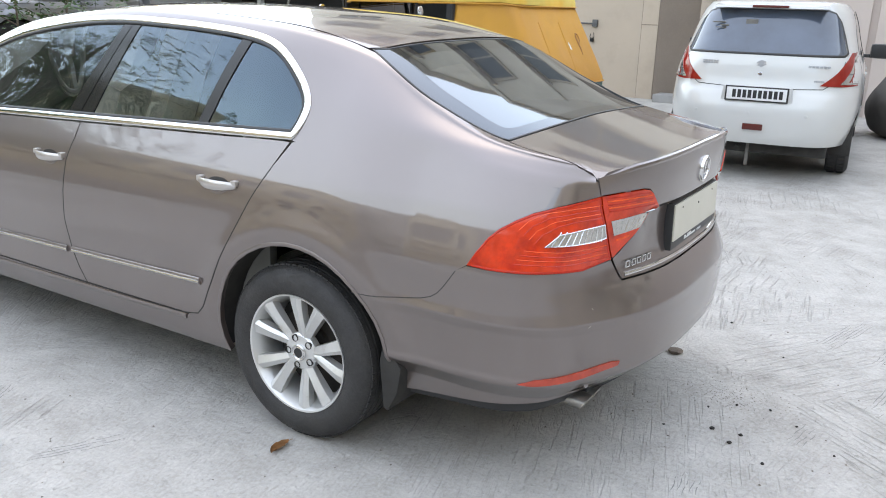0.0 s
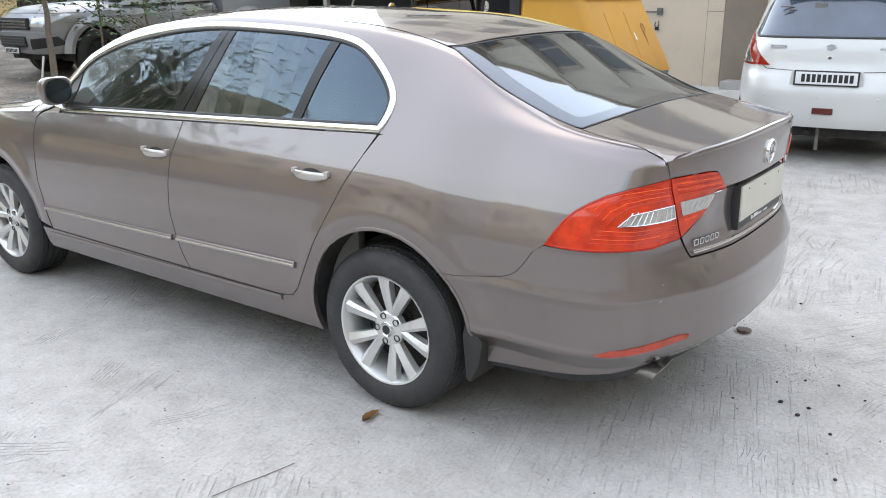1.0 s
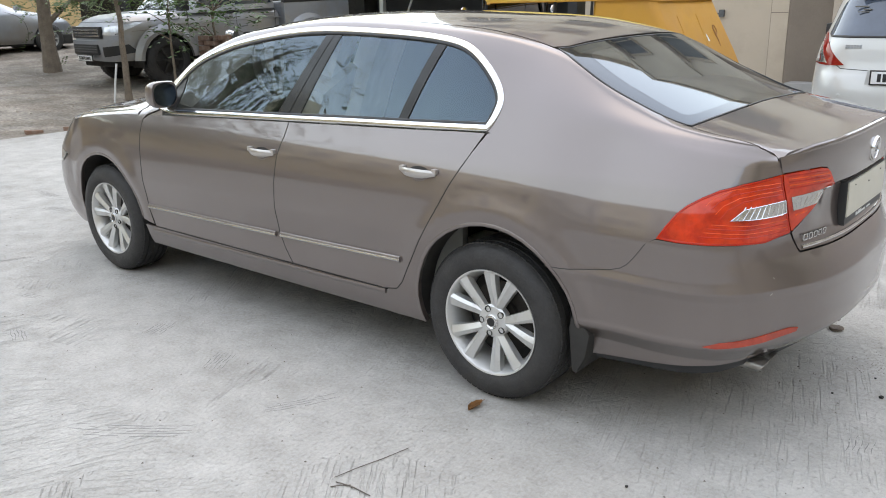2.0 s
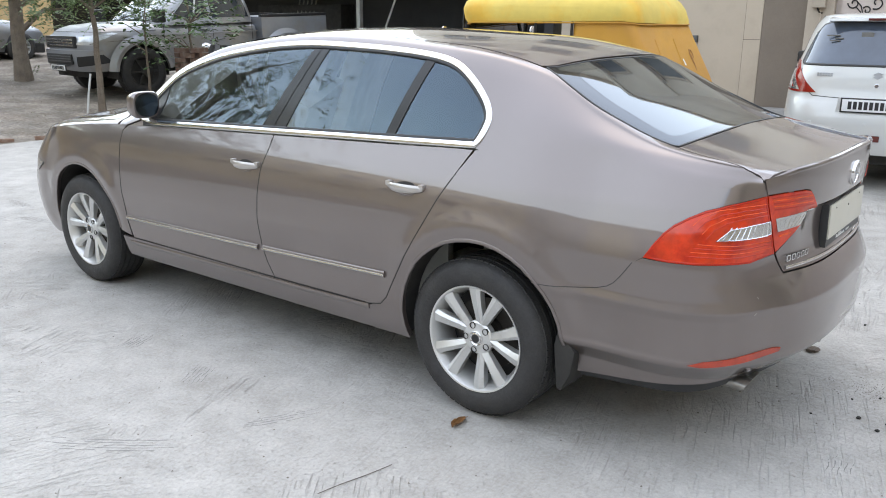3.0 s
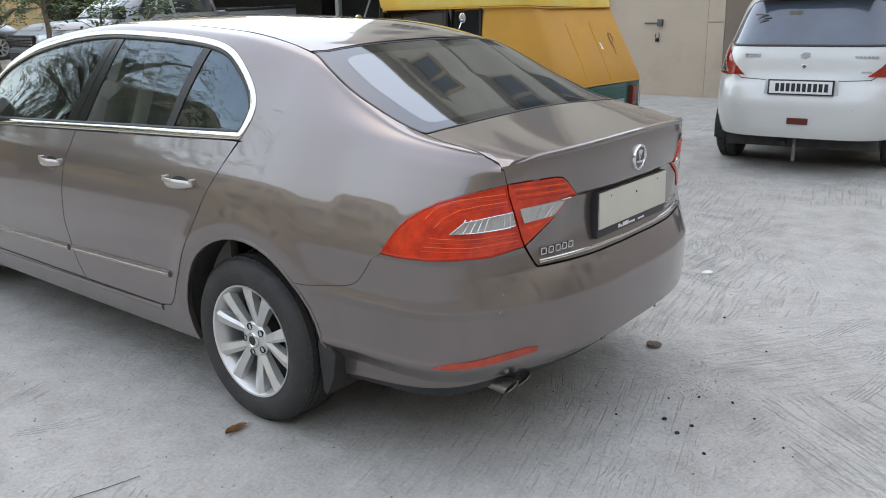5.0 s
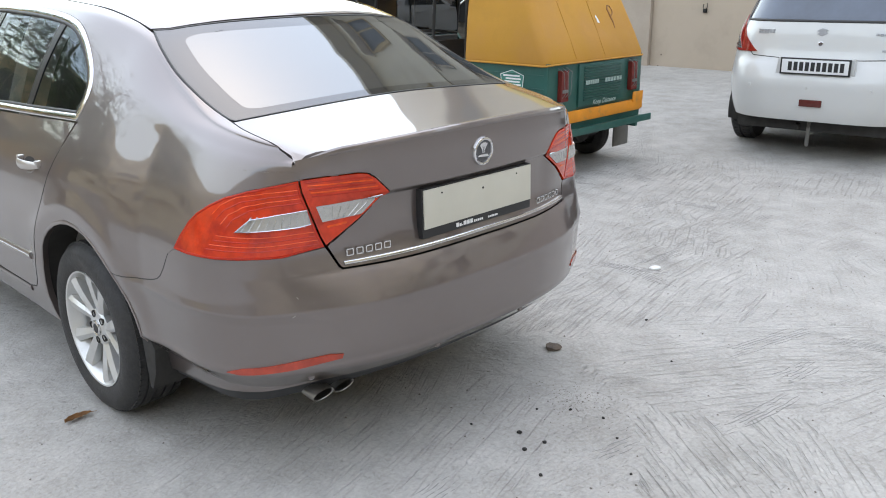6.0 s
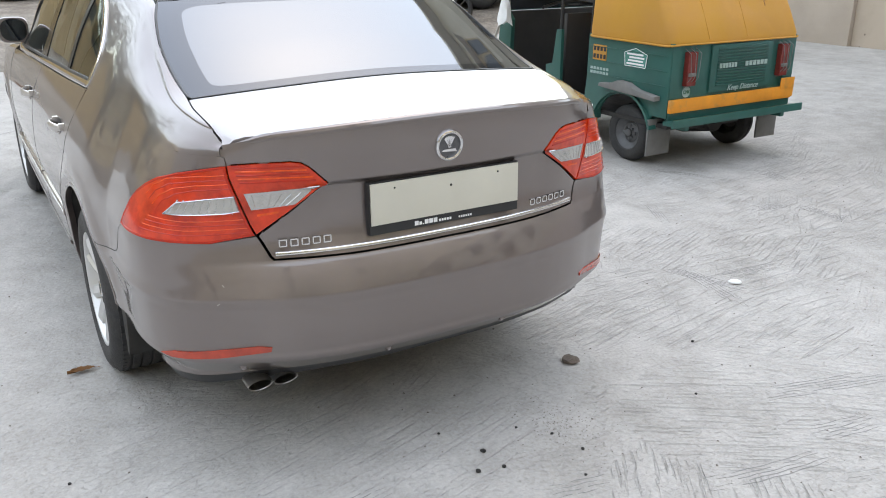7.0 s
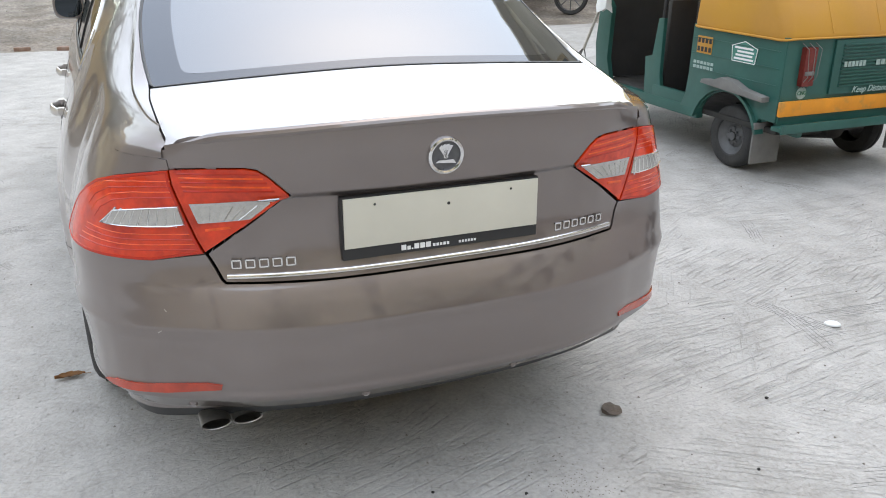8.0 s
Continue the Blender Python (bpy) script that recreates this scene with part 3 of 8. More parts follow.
def lid_edge(u):
    """Height of the boot lid's rear edge."""
    return 1.066 - 0.030 * (abs(u) / 0.66) ** 2 - 0.017 * smooth(0.50, 0.665, abs(u))

def steps(a, b, n):
    return [a + (b - a) * i / n for i in range(n + 1)]

def build_wheel(name, parent, x, y, out, spin):
    """Alloy wheel with five pairs of spokes; out is +1 on the left side."""
    wheel = new(name)
    wheel.parent = parent
    wheel.matrix_local = pose(x, y, 0.316, 0, spin, 0) if out > 0 else pose(x, y, 0.316, 0, spin, 180)
    # tyre: y runs outwards, 0 at the outer sidewall
    R = 0.316
    prof = [(0.207, -0.012), (0.222, 0.001), (0.25, 0.006), (0.275, 0.004), (0.295, -0.006), (0.306, -0.020), (0.312, -0.034)]
    for c in (-0.055, -0.09, -0.125, -0.16):
        prof += [(R, c + 0.012), (R, c + 0.004), (R - 0.007, c + 0.003), (R - 0.007, c - 0.004), (R, c - 0.005)]
    prof += [(0.312, -0.181), (0.306, -0.195), (0.29, -0.209), (0.25, -0.215), (0.222, -0.211), (0.207, -0.2)]
    part("tyre", lathe(prof, 72), RUBBER, wheel, "black rubber road tyre with grooved tread")
    bm = bmesh.new()
    for row, (c, w) in enumerate(((-0.036, 0.02), (-0.0735, 0.022), (-0.1085, 0.022), (-0.1435, 0.022), (-0.178, 0.02))):
        for i in range(72):
            a = 2 * math.pi * (i + 0.3 * row) / 72
            box(bm, R - 0.006, R - 0.0008, c - w / 2, c + w / 2, -0.0105, 0.0105, m=Matrix.Rotation(-a, 4, "Y"))
    part("tread_block", bm, RUBBER, wheel, smooth_angle=0)["kind"] = "stuff"
    rim = part("rim", lathe([(0.209, -0.2), (0.20, -0.17), (0.185, -0.12), (0.185, -0.05), (0.196, -0.03), (0.201, -0.014), (0.207, -0.004), (0.213, -0.002), (0.2135, -0.008), (0.2105, -0.013)], 72), ALLOY, wheel, "silver painted alloy wheel rim")
    bm = bmesh.new()
    for k in range(10):
        pair = (k // 2) * 72 + (15.5 if k % 2 else -15.5)
        rows, turn = [], 1 if k % 2 else -1
        for r, off, wid, top, deep in ((0.045, 0.35, 0.034, -0.030, -0.058), (0.075, 0.62, 0.035, -0.025, -0.055), (0.13, 0.9, 0.040, -0.015, -0.052), (0.175, 1.0, 0.046, -0.009, -0.048), (0.203, 1.03, 0.054, -0.008, -0.045)):
            a = radians((k // 2) * 72 + (pair - (k // 2) * 72) * off)
            ring = []
            for s, d in ((-0.5, deep), (-0.5, top - 0.009), (-0.14 * turn, top - 0.001), (0.06 - 0.14 * turn, top), (0.5, top - 0.009), (0.5, deep)):
                t = Vector((-math.sin(a), 0, math.cos(a))) * (s * wid)
                ring.append(bm.verts.new(Vector((math.cos(a) * r, d, math.sin(a) * r)) + t))
            rows.append(ring)
        for p, q in zip(rows, rows[1:]):
            for j in range(6):
                bm.faces.new((p[j], p[(j + 1) % 6], q[(j + 1) % 6], q[j]))
        bm.faces.new(rows[0])
        bm.faces.new(rows[-1])
    lathe([(0.0, -0.024), (0.03, -0.024), (0.06, -0.027), (0.068, -0.034), (0.068, -0.06), (0.0, -0.06)], 40, bm=bm)
    part("spokes", bm, ALLOY, wheel, "ten silver alloy spokes in pairs", 14)
    part("centre_cap", lathe([(0.0, -0.017), (0.018, -0.017), (0.022, -0.019), (0.027, -0.016), (0.030, -0.018), (0.030, -0.028)], 32), SATIN, wheel, "round silver centre cap with a dark disc")
    part("cap_disc", lathe([(0.0, -0.0155), (0.0175, -0.0155), (0.0178, -0.02)], 24), BLACK, wheel)
    for k in range(5):
        a = radians(36 + 72 * k)
        part("lug_nut", lathe([(0.0, -0.030), (0.008, -0.030), (0.0105, -0.026), (0.0115, -0.022), (0.013, -0.0225), (0.013, -0.032)], 12, m=Matrix.Translation((0.052 * math.cos(a), 0, 0.052 * math.sin(a)))), UNDER, wheel, "dark recessed wheel bolt", 30)
    part("brake_disc", lathe([(0.0, -0.085), (0.075, -0.085), (0.078, -0.1), (0.145, -0.1), (0.145, -0.122), (0.0, -0.122)], 40), material_iron, wheel, "rusty grey brake disc")
    part("barrel_back", lathe([(0.145, -0.13), (0.19, -0.135), (0.19, -0.14), (0.0, -0.14)], 32), UNDER, wheel)
    return wheel

material_iron = material("brake_iron", (0.07, 0.062, 0.056), 0.6, 0.7, vary=0.3, scale=14.0)

def build_saloon():
    car = thing("saloon_car", pose(0, 0, 0), "brown metallic four-door saloon parked on pale concrete", "car")
    ST = (0.035, 0.03)
    for side in (1, -1):
        mir = side < 0
        kw = dict(mirror=mir)
        word = "left" if side > 0 else "right"
        # doors
        front = [(X(x), z) for x, z in SPLIT] + belt_line(1.15, 2.27) + [(X(2.312), 0.93), (X(2.315), 0.86), (X(2.305), 0.6), (X(2.29), 0.45), (X(2.26), 0.35)]
        fd = skin("front_door", shrink(front, 0.0028), ST, S, PAINT, car, "brown metallic front door", blend=on_belt, **kw)
        rear = [(X(x), z) for x, z in reversed(SPLIT)][0:] + [(X(0.53), 0.35)] + [(X(x), z) for x, z in reversed(REAR_EDGE[:-1])] + belt_line(0.064, 1.15)
        rd = skin("rear_door", shrink(rear, 0.0028), ST, S, PAINT, car, "brown metallic rear door", blend=on_belt, **kw)
        # quarter panel below the belt
        quarter = [(X(x), z) for x, z in [(0.058, 1.03)] + REAR_EDGE + [(0.53, 0.235), (0.345, 0.235)]] + arch(ARCH_R, -17, 133) + SEAM[0:] + LAMP_TOP + [(0.655, 0.984)]
        quarter += [p for p in belt_line(-0.98, 0.045, 24)]
        skin("quarter_panel", quarter, ST, S, PAINT, car, "brown rear wing over the wheel arch", blend=on_belt, **kw)
        fender = [(X(2.275), 0.36)] + [(X(2.292), 0.45), (X(2.307), 0.6), (X(2.317), 0.86), (X(2.314), 0.93)] + belt_line(2.29, 3.4, 10) + [(X(3.45), 0.70), (X(3.2), 0.66), (X(3.15), 0.55)] + arch(ARCH_F, 32, 174)
        skin("front_wing", fender, ST, S, PAINT, car, "brown front wing over the wheel arch", **kw)
        skin("sill", [(X(0.48), 0.235), (X(0.48), 0.3455), (X(2.3), 0.345), (X(2.368), 0.345), (X(2.355), 0.26), (X(2.345), 0.235)], ST, S, PAINT, car, "brown body sill under the doors", lift=-0.0012, **kw)
        moulding([(X(0.535), 0.336), (X(1.2), 0.330), (X(2.3), 0.318)], 0.022, 0.005, S, PAINT, "sill_crease", car, mirror=mir)
        # dark shut lines between the panels
        for line in ([(X(x), z) for x, z in REAR_EDGE[:-1]] + [(X(0.56), 0.3475), (X(1.10), 0.3475), (X(2.27), 0.3475)], [(X(x), z) for x, z in SPLIT], SEAM, [(X(2.3135), 0.93), (X(2.316), 0.86), (X(2.306), 0.6), (X(2.291), 0.45), (X(2.27), 0.36)]):
            moulding(line, 0.0028 if line is SEAM else 0.0042, 0.0008, S, UNDER, "shut_line", car, mirror=mir)
        # arch lips and liners
        for c, a0, a1 in ((ARCH_R, -17, 190), (ARCH_F, -10, 172)):
            moulding(arch(c, a0, a1), 0.014, 0.004, S, PAINT, "arch_lip", car, mirror=mir, sink=0.02)
            bm = bmesh.new()
            rows = []
            for i in range(25):
                a = radians(-14 + 208 * i / 24)
                lx, lz = c[0] + (ARCH + 0.004) * math.cos(a), c[1] + (ARCH + 0.004) * math.sin(a)
                rows.append([bm.verts.new((lx, side * y, lz)) for y in (float(S(X(lx), max(lz, 0.2))[1]) - 0.014, 0.62, 0.5)] + [bm.verts.new((c[0] + 0.1 * math.cos(a), side * 0.5, c[1] + 0.1 * math.sin(a)))])
            for p, q in zip(rows, rows[1:]):
                for j in range(3):
                    bm.faces.new((p[j], q[j], q[j + 1], p[j + 1]))
            part("arch_liner", bm, UNDER, car, "black wheel arch liner")
        # door trim strips and handles
        for door, line in ((fd, [(1.213, 0.480), (1.7, 0.472), (2.285, 0.464)]), (rd, [(0.43, 0.499), (0.8, 0.491), (1.178, 0.483)])):
            moulding([(X(x), z) for x, z in line], 0.026, 0.010, S, PAINT, "door_strip", door, "brown protective strip with a bright line", mirror=mir)
            moulding([(X(x), z - 0.003) for x, z in line], 0.013, 0.0128, S, SATIN, "bright_line", door, "thin bright inlay", mirror=mir)
        for door, hx, hz in ((rd, 0.335, 0.878), (fd, 1.285, 0.866)):
            # dark oval laid on the door skin, drawn for the shade behind the handle
            cup = [(X(hx + 0.046 * math.cos(a)), hz - 0.002 + 0.0145 * math.sin(a)) for a in [2 * math.pi * k / 20 for k in range(20)]]
            skin("handle_shade", cup, 0.012, S, UNDER, door, "dark oval in place of the shade behind the handle", lift=0.0015, thick=0.0, **kw)
            moulding([(X(hx + 0.052 * math.cos(a)), hz - 0.004 + 0.036 * math.sin(a)) for a in [-math.pi * k / 16 for k in range(17)]], 0.010, 0.003, S, PAINT, "recess_rim", door, mirror=mir, step=0.01)
            bm = bmesh.new()
            rows = []
            for i in range(15):
                t = i / 14
                px = hx + 0.088 - 0.176 * t
                o = Vector([float(k) for k in S(X(px), hz)])
                bow = 0.012 + 0.030 * math.sin(math.pi * min(max((t - 0.05) / 0.9, 0), 1)) ** 0.7
                half = 0.009 + 0.0085 * math.sin(math.pi * t) ** 0.6
                ring = []
                for k in range(10):
                    a = 2 * math.pi * k / 10
                    ring.append(bm.verts.new((o.x, (o.y + bow - 0.006 + 0.008 * math.cos(a)) * side, o.z - 0.008 + half * math.sin(a))))
                rows.append(ring)
            for p, q in zip(rows, rows[1:]):
                for k in range(10):
                    bm.faces.new((p[k], p[(k + 1) % 10], q[(k + 1) % 10], q[k]))
            bm.faces.new(rows[0])
            bm.faces.new(rows[-1])
            for px in (hx + 0.082, hx - 0.082):
                o = S(X(px), hz)
                box(bm, px - 0.012, px + 0.012, side * o[1] - 0.012, side * o[1] + 0.016, hz - 0.010, hz + 0.010, 0.004)
            part("door_handle", bm, HANDLE, door, "bright chrome door handle")
        # glass house
        kwu = dict(mirror=mir, inside=(0.8, 0.0, 1.0))
        inner = shrink(WINDOW, 0.026)
        def cut(x_low, x_high, keep_front):
            """Splits the window opening along a pillar line from the belt to the roof."""
            out = []
            side_of = lambda p: (p[0] - (x_low + (x_high - x_low) * (p[1] - 1.0) / 0.4)) * (1 if keep_front else -1)
            poly = cut.poly
            for k in range(len(poly)):
                a, b = poly[k - 1], poly[k]
                fa, fb = side_of(a), side_of(b)
                if (fa > 0) != (fb > 0):
                    t = fa / (fa - fb)
                    out.append((a[0] + t * (b[0] - a[0]), a[1] + t * (b[1] - a[1])))
                if fb > 0:
                    out.append(b)
            return out
        def between(front_line, rear_line, base):
            cut.poly = base
            p = base
            if front_line:
                p = cut(*front_line, False)
            cut.poly = p
            if rear_line:
                p = cut(*rear_line, True)
            return p
        WS = (0.06, 0.04)
        g = skin("window_pane", between(None, (1.262, 1.012), inner), WS, W, GLASS, fd, "tinted front door glass", thick=0.003, lift=-0.004, **kwu)
        g.visible_shadow = False
        g = skin("window_pane", between((1.105, 0.925), (0.525, 0.375), inner), WS, W, GLASS, rd, "tinted rear door glass", thick=0.003, lift=-0.004, **kwu)
        g.visible_shadow = False
        g = skin("quarter_light", between((0.482, 0.332), None, inner), WS, W, GLASS, rd, "tinted quarter window", thick=0.003, lift=-0.004, **kwu)
        g.visible_shadow = False
        skin("pillar_trim", between((1.262, 1.012), (1.186, 0.970), shrink(WINDOW, 0.012)), WS, W, GLOSSBLACK, fd, "black centre pillar trim", lift=-0.001, **kwu)
        skin("pillar_trim", between((1.181, 0.965), (1.105, 0.925), shrink(WINDOW, 0.012)), WS, W, GLOSSBLACK, rd, "black centre pillar trim", lift=-0.001, **kwu)
        skin("window_divider", between((0.528, 0.378), (0.480, 0.330), shrink(WINDOW, 0.012)), WS, W, BLACK, rd, "black upright bar in the window", lift=0.0, **kwu)
        sail = [(2.05, 0.985), (2.20, 0.995), (2.22, 1.03), (2.12, 1.12), (2.045, 1.165)]
        skin("mirror_sail", sail, WS, W, BLACK, fd, "black triangle behind the mirror", lift=0.0, **kwu)
        # rubber seal then chrome round the opening
        moulding(shrink(WINDOW, 0.026), 0.016, 0.004, W, BLACK, "window_seal", car, mirror=mir, closed=True, inside=(0.8, 0, 1.0))
        path = shrink(WINDOW, 0.012)
        moulding(path[1:] + [path[0]], 0.026, 0.006, W, CHROME, "window_trim", car, "bright chrome window surround", mirror=mir, inside=(0.8, 0, 1.0), closed=False)
        # body side above the belt: screen pillar, roof rail and rear pillar
        QW = [(x, find(x, 2, z)) for x, z in WINDOW]
        rail = [(2.36, 0.0), (2.36, 2.6), (2.2, 2.75), (1.95, 2.9), (1.6, 2.95), (1.2, 2.95), (0.4, 2.95), (0.0, 2.93), (-0.085, 2.87)]
        rail += [(x, find(x, 1, SCREEN_SIDE(x) + 0.002)) for x in steps(-0.11, -0.60, 16)] + [(x, find(x, 1, LID_SIDE(x) + 0.0015)) for x in steps(-0.62, -0.935, 18)] + [(-0.947, 0.0)]
        frame_poly = rail + [(-0.6, 0.0), (0.0, 0.0), (0.04, 0.0), (0.062, 0.02)]
        a = WINDOW.index((0.060, 1.038))
        frame_poly += [QW[i] for i in range(a - 1, -1, -1)] + [(2.29, 0.0)]
        skin("body_side", frame_poly, (0.035, 0.16), U, PAINT, car, "brown roof rail and rear pillar", inside=(0.8, 0.0, 0.9), blend=on_belt, mirror=mir)
        # mirror
        mirror_ob = part("door_mirror", mirror_shell(side), PAINT, car, "brown folding door mirror with dark glass")
        part("mirror_base", boxed(2.09, 2.19, side * 0.70, side * 0.80, 0.985, 1.03, bevel=0.012), BLACK, mirror_ob)
        bm = bmesh.new()
        prism([(side * (0.845 + 0.066 * math.cos(a) * (1 if abs(math.cos(a)) < 0.8 else 0.98)), 1.072 + 0.059 * math.copysign(abs(math.sin(a)) ** 0.7, math.sin(a))) for a in [2 * math.pi * k / 24 for k in range(24)]], 2.072, 2.077, "x", bm=bm)
        part("mirror_glass", bm, material_mirror, mirror_ob, "silvered mirror glass")
        # tail lamp in the wing
        lamp = LAMP_TOP + [(0.648, 0.93), (0.606, 0.80)] + LAMP_LOW
        tl = skin("tail_lamp", shrink(lamp, 0.0014), 0.02, S, LENS_RED, car, "red and clear tail lamp in the wing", lift=0.004, **kw)
        bar = [(0.845, 0.829), (0.66, 0.833), (0.626, 0.838), (0.636, 0.883), (0.72, 0.876), (0.797, 0.866)]
        skin("clear_lens", bar, 0.015, S, LENS_CLEAR, tl, "clear ribbed lamp lens", lift=0.0065, thick=0.003, **kw)
        moulding(shrink(bar, 0.002), 0.005, 0.0105, S, SATIN, "lens_rim", tl, mirror=mir, closed=True)
        for k in range(9):
            t = (k + 0.5) / 9
            a, b = 0.835 + (0.634 - 0.835) * t, 0.8 + (0.636 - 0.8) * t
            moulding([(a, 0.832), (b, 0.872)], 0.004, 0.0085, S, SATIN, "lens_rib", tl, mirror=mir, step=0.02)
        # fine ribs under the lens and above it, bending down towards the wing
        for k in range(4):
            z = 0.815 - 0.0125 * k
            moulding([(0.617 - 0.003 * k, z), (0.78, z - 0.002), (0.90 + 0.01 * k, z + 0.002)], 0.0032, 0.0049, S, LENS_ORANGE if k % 2 == 0 else LENS_DARK, "lens_band", tl, mirror=mir, sink=-0.003, step=0.02)
            z = 0.899 + 0.012 * k
            moulding([(0.645 + 0.001 * k, z + 0.003), (0.74, z - 0.001), (0.80 + 0.012 * k, z - 0.012), (0.85 + 0.014 * k, z - 0.036), (0.872 + 0.016 * k, z - 0.062)], 0.0032, 0.0049, S, LENS_DARK if k % 2 == 0 else LENS_ORANGE, "lens_band", tl, mirror=mir, sink=-0.003, step=0.02)
        moulding(shrink(lamp, 0.005), 0.008, 0.0055, S, LENS_DARK, "lens_edge", tl, mirror=mir, closed=True, sink=-0.003, step=0.02)
        # wheels
        build_wheel("rear_wheel", car, 0.0, side * 0.868, side, -32.0 if side > 0 else 30.0)
        build_wheel("front_wheel", car, 2.761, side * 0.868, side, -20.0 if side > 0 else 10.0)
        bm = bmesh.new()
        prism([(-0.42, 0.36), (-0.35, 0.44), (-0.335, 0.37), (-0.352, 0.205), (-0.370, 0.20), (-0.405, 0.27)], side * 0.62, side * 0.835, "y", 0.008, bm)
        part("mud_flap", bm, UNDER, car, "black rubber mud flap behind the wheel")
    # one-piece skins across the width
    half = arch(ARCH_R, 133, 172, 8) + [(X(-0.40), 0.268), (X(-0.6), 0.29), (0.9, 0.315), (0.65, 0.335), (0.5, 0.35), (0.25, 0.36), (0.0, 0.362)]
    top = [(0.0, 0.693), (0.3, 0.692), (0.543, 0.695), (0.554, 0.704), (0.59, 0.763)] + LAMP_LOW[1:] + [(1.066, 0.755)] + list(reversed(SEAM))
    ring = half[:-1] + [(0.0, 0.35)] + [(-u, z) for u, z in reversed(half[:-1])] + [(-u, z) for u, z in reversed(top[1:])] + top
    bumper = skin("rear_bumper", ring, (0.03, 0.014), S, PAINT, car, "brown rear bumper with two small painted glints")
    # black band drawn for the shade under the painted bumper
    val = [(X(-0.42), 0.27), (X(-0.6), 0.288), (0.9, 0.313), (0.65, 0.333), (0.5, 0.348), (0.25, 0.358), (0.0, 0.36)]
    low = [(0.0, 0.315), (0.4, 0.312), (0.75, 0.285), (X(-0.6), 0.262), (X(-0.42), 0.245)]
    ring = val + [(-u, z) for u, z in reversed(val[:-1])] + [(-u, z) for u, z in reversed(low[1:])] + low
    skin("bumper_shade_band", ring, 0.04, S, BLACK, bumper, "black band in place of the bumper's shaded underside", lift=-0.010)
    for s in (1, -1):
        skin("reflector", [(u * s, z) for u, z in ((0.562, 0.450), (0.566, 0.437), (0.70, 0.419), (0.86, 0.408), (0.90, 0.411), (0.85, 0.427), (0.70, 0.445), (0.60, 0.454))], 0.02, S, REFLECTOR, bumper, "dull red bumper reflector", lift=0.004)
    for u, z in ((0.655, 0.374), (0.215, 0.385), (-0.199, 0.383), (-0.62, 0.374)):
        o, d = Vector([float(k) for k in S(u, z)]), Vector([float(k) for k in S(u, z)]) - Vector((0.2, 0, 0.45))
        rot = d.to_track_quat("Z", "Y").to_matrix().to_4x4()
        part("parking_sensor", lathe([(0.0, 0.0005), (0.008, 0.0005), (0.009, -0.0015), (0.011, 0.0005), (0.011, -0.01)], 20, "z", m=Matrix.Translation(o) @ rot), PAINT, bumper, "round parking sensor")
    # two pale strips stand in for faint reflections on the bumper
    for pts in ([(0.684, 0.640), (0.679, 0.634)], [(0.700, 0.584), (0.691, 0.590)]):
        moulding(pts, 0.0022, 0.0007, S, GLINT, "painted_glint", bumper)
    # boot lid, rear face
    lid_half = [(0.0, 0.696), (0.3, 0.695), (0.54, 0.698), (0.549, 0.706), (0.585, 0.766)] + list(reversed(LID_LAMP[:-3])) + [(0.652, 0.966), (0.658, 1.0), (0.661, lid_edge(0.661))]
    lid_top = [(u, lid_edge(u)) for u in steps(0.6, 0.0, 8)]
    halfp = lid_half + lid_top
    ring = halfp + [(-u, z) for u, z in reversed(halfp[1:-1])]
    lid = skin("boot_lid", shrink(ring, 0.0025), (0.03, 0.012), S, PAINT, car, "brown boot lid with a small lip")
    edge = [tuple(float(k) for k in S(u, lid_edge(u)))[:2] for u in steps(0.661, -0.661, 34)]
    deck = [(p[0] + 0.001, p[1]) for p in edge] + [(x, -LID_SIDE(x)) for x in steps(-0.925, -0.65, 12)] + [(-0.652 - 0.03 * (1 - (y / 0.615) ** 2), y) for y in steps(-0.609, 0.609, 20)] + [(x, LID_SIDE(x)) for x in steps(-0.65, -0.925, 12)]
    skin("lid_deck", shrink(deck, 0.0025), 0.04, T, PAINT, lid, "brown boot deck reflecting the sky", inside=(0, 0, 0.2), blend=deck_normal)
    for s in (1, -1):
        skin("lid_return", [(u * s, z) for u, z in ((0.640, 0.962), (0.675, 0.958), (0.685, 0.985), (0.676, 0.999), (0.664, 1.006), (0.640, 1.004))], 0.02, S, PAINT, lid, lift=-0.005)
    lip = bmesh.new()
    tube([S(u, lid_edge(u)) + np.array((0.008, 0, -0.0075)) for u in steps(0.65, -0.65, 50)], 0.0105, 10, lip, taper=[0.0105 * smooth(25.6, 21.0, abs(k - 25)) + 0.001 for k in range(51)])
    part("lid_lip", lip, PAINT, lid)
    for s in (1, -1):
        ll = skin("lid_lamp", shrink([(u * s, z) for u, z in LID_LAMP], 0.0012), 0.02, S, LENS_RED, lid, "red inner half of the tail lamp", lift=0.004)
        skin("clear_lens", [(u * s, z) for u, z in ((0.612, 0.888), (0.40, 0.902), (0.472, 0.852), (0.596, 0.842))], 0.015, S, LENS_CLEAR, ll, "clear ribbed lamp lens", lift=0.0065, thick=0.003)
        for z0, m_ in ((0.957, LENS_DARK), (0.947, LENS_ORANGE), (0.937, LENS_DARK), (0.927, LENS_ORANGE), (0.917, LENS_DARK)):
            moulding([((0.632 - (0.955 - z0) * 0.3) * s, z0), (0.5 * s, z0 + 0.002), ((0.44 - (0.955 - z0) * 0.8) * s, z0)], 0.0055, 0.0055, S, m_, "lens_band", ll, sink=-0.003)
        moulding([(0.582 * s, 0.825), (0.52 * s, 0.832)], 0.008, 0.0055, S, LENS_ORANGE, "lens_band", ll, sink=-0.003)
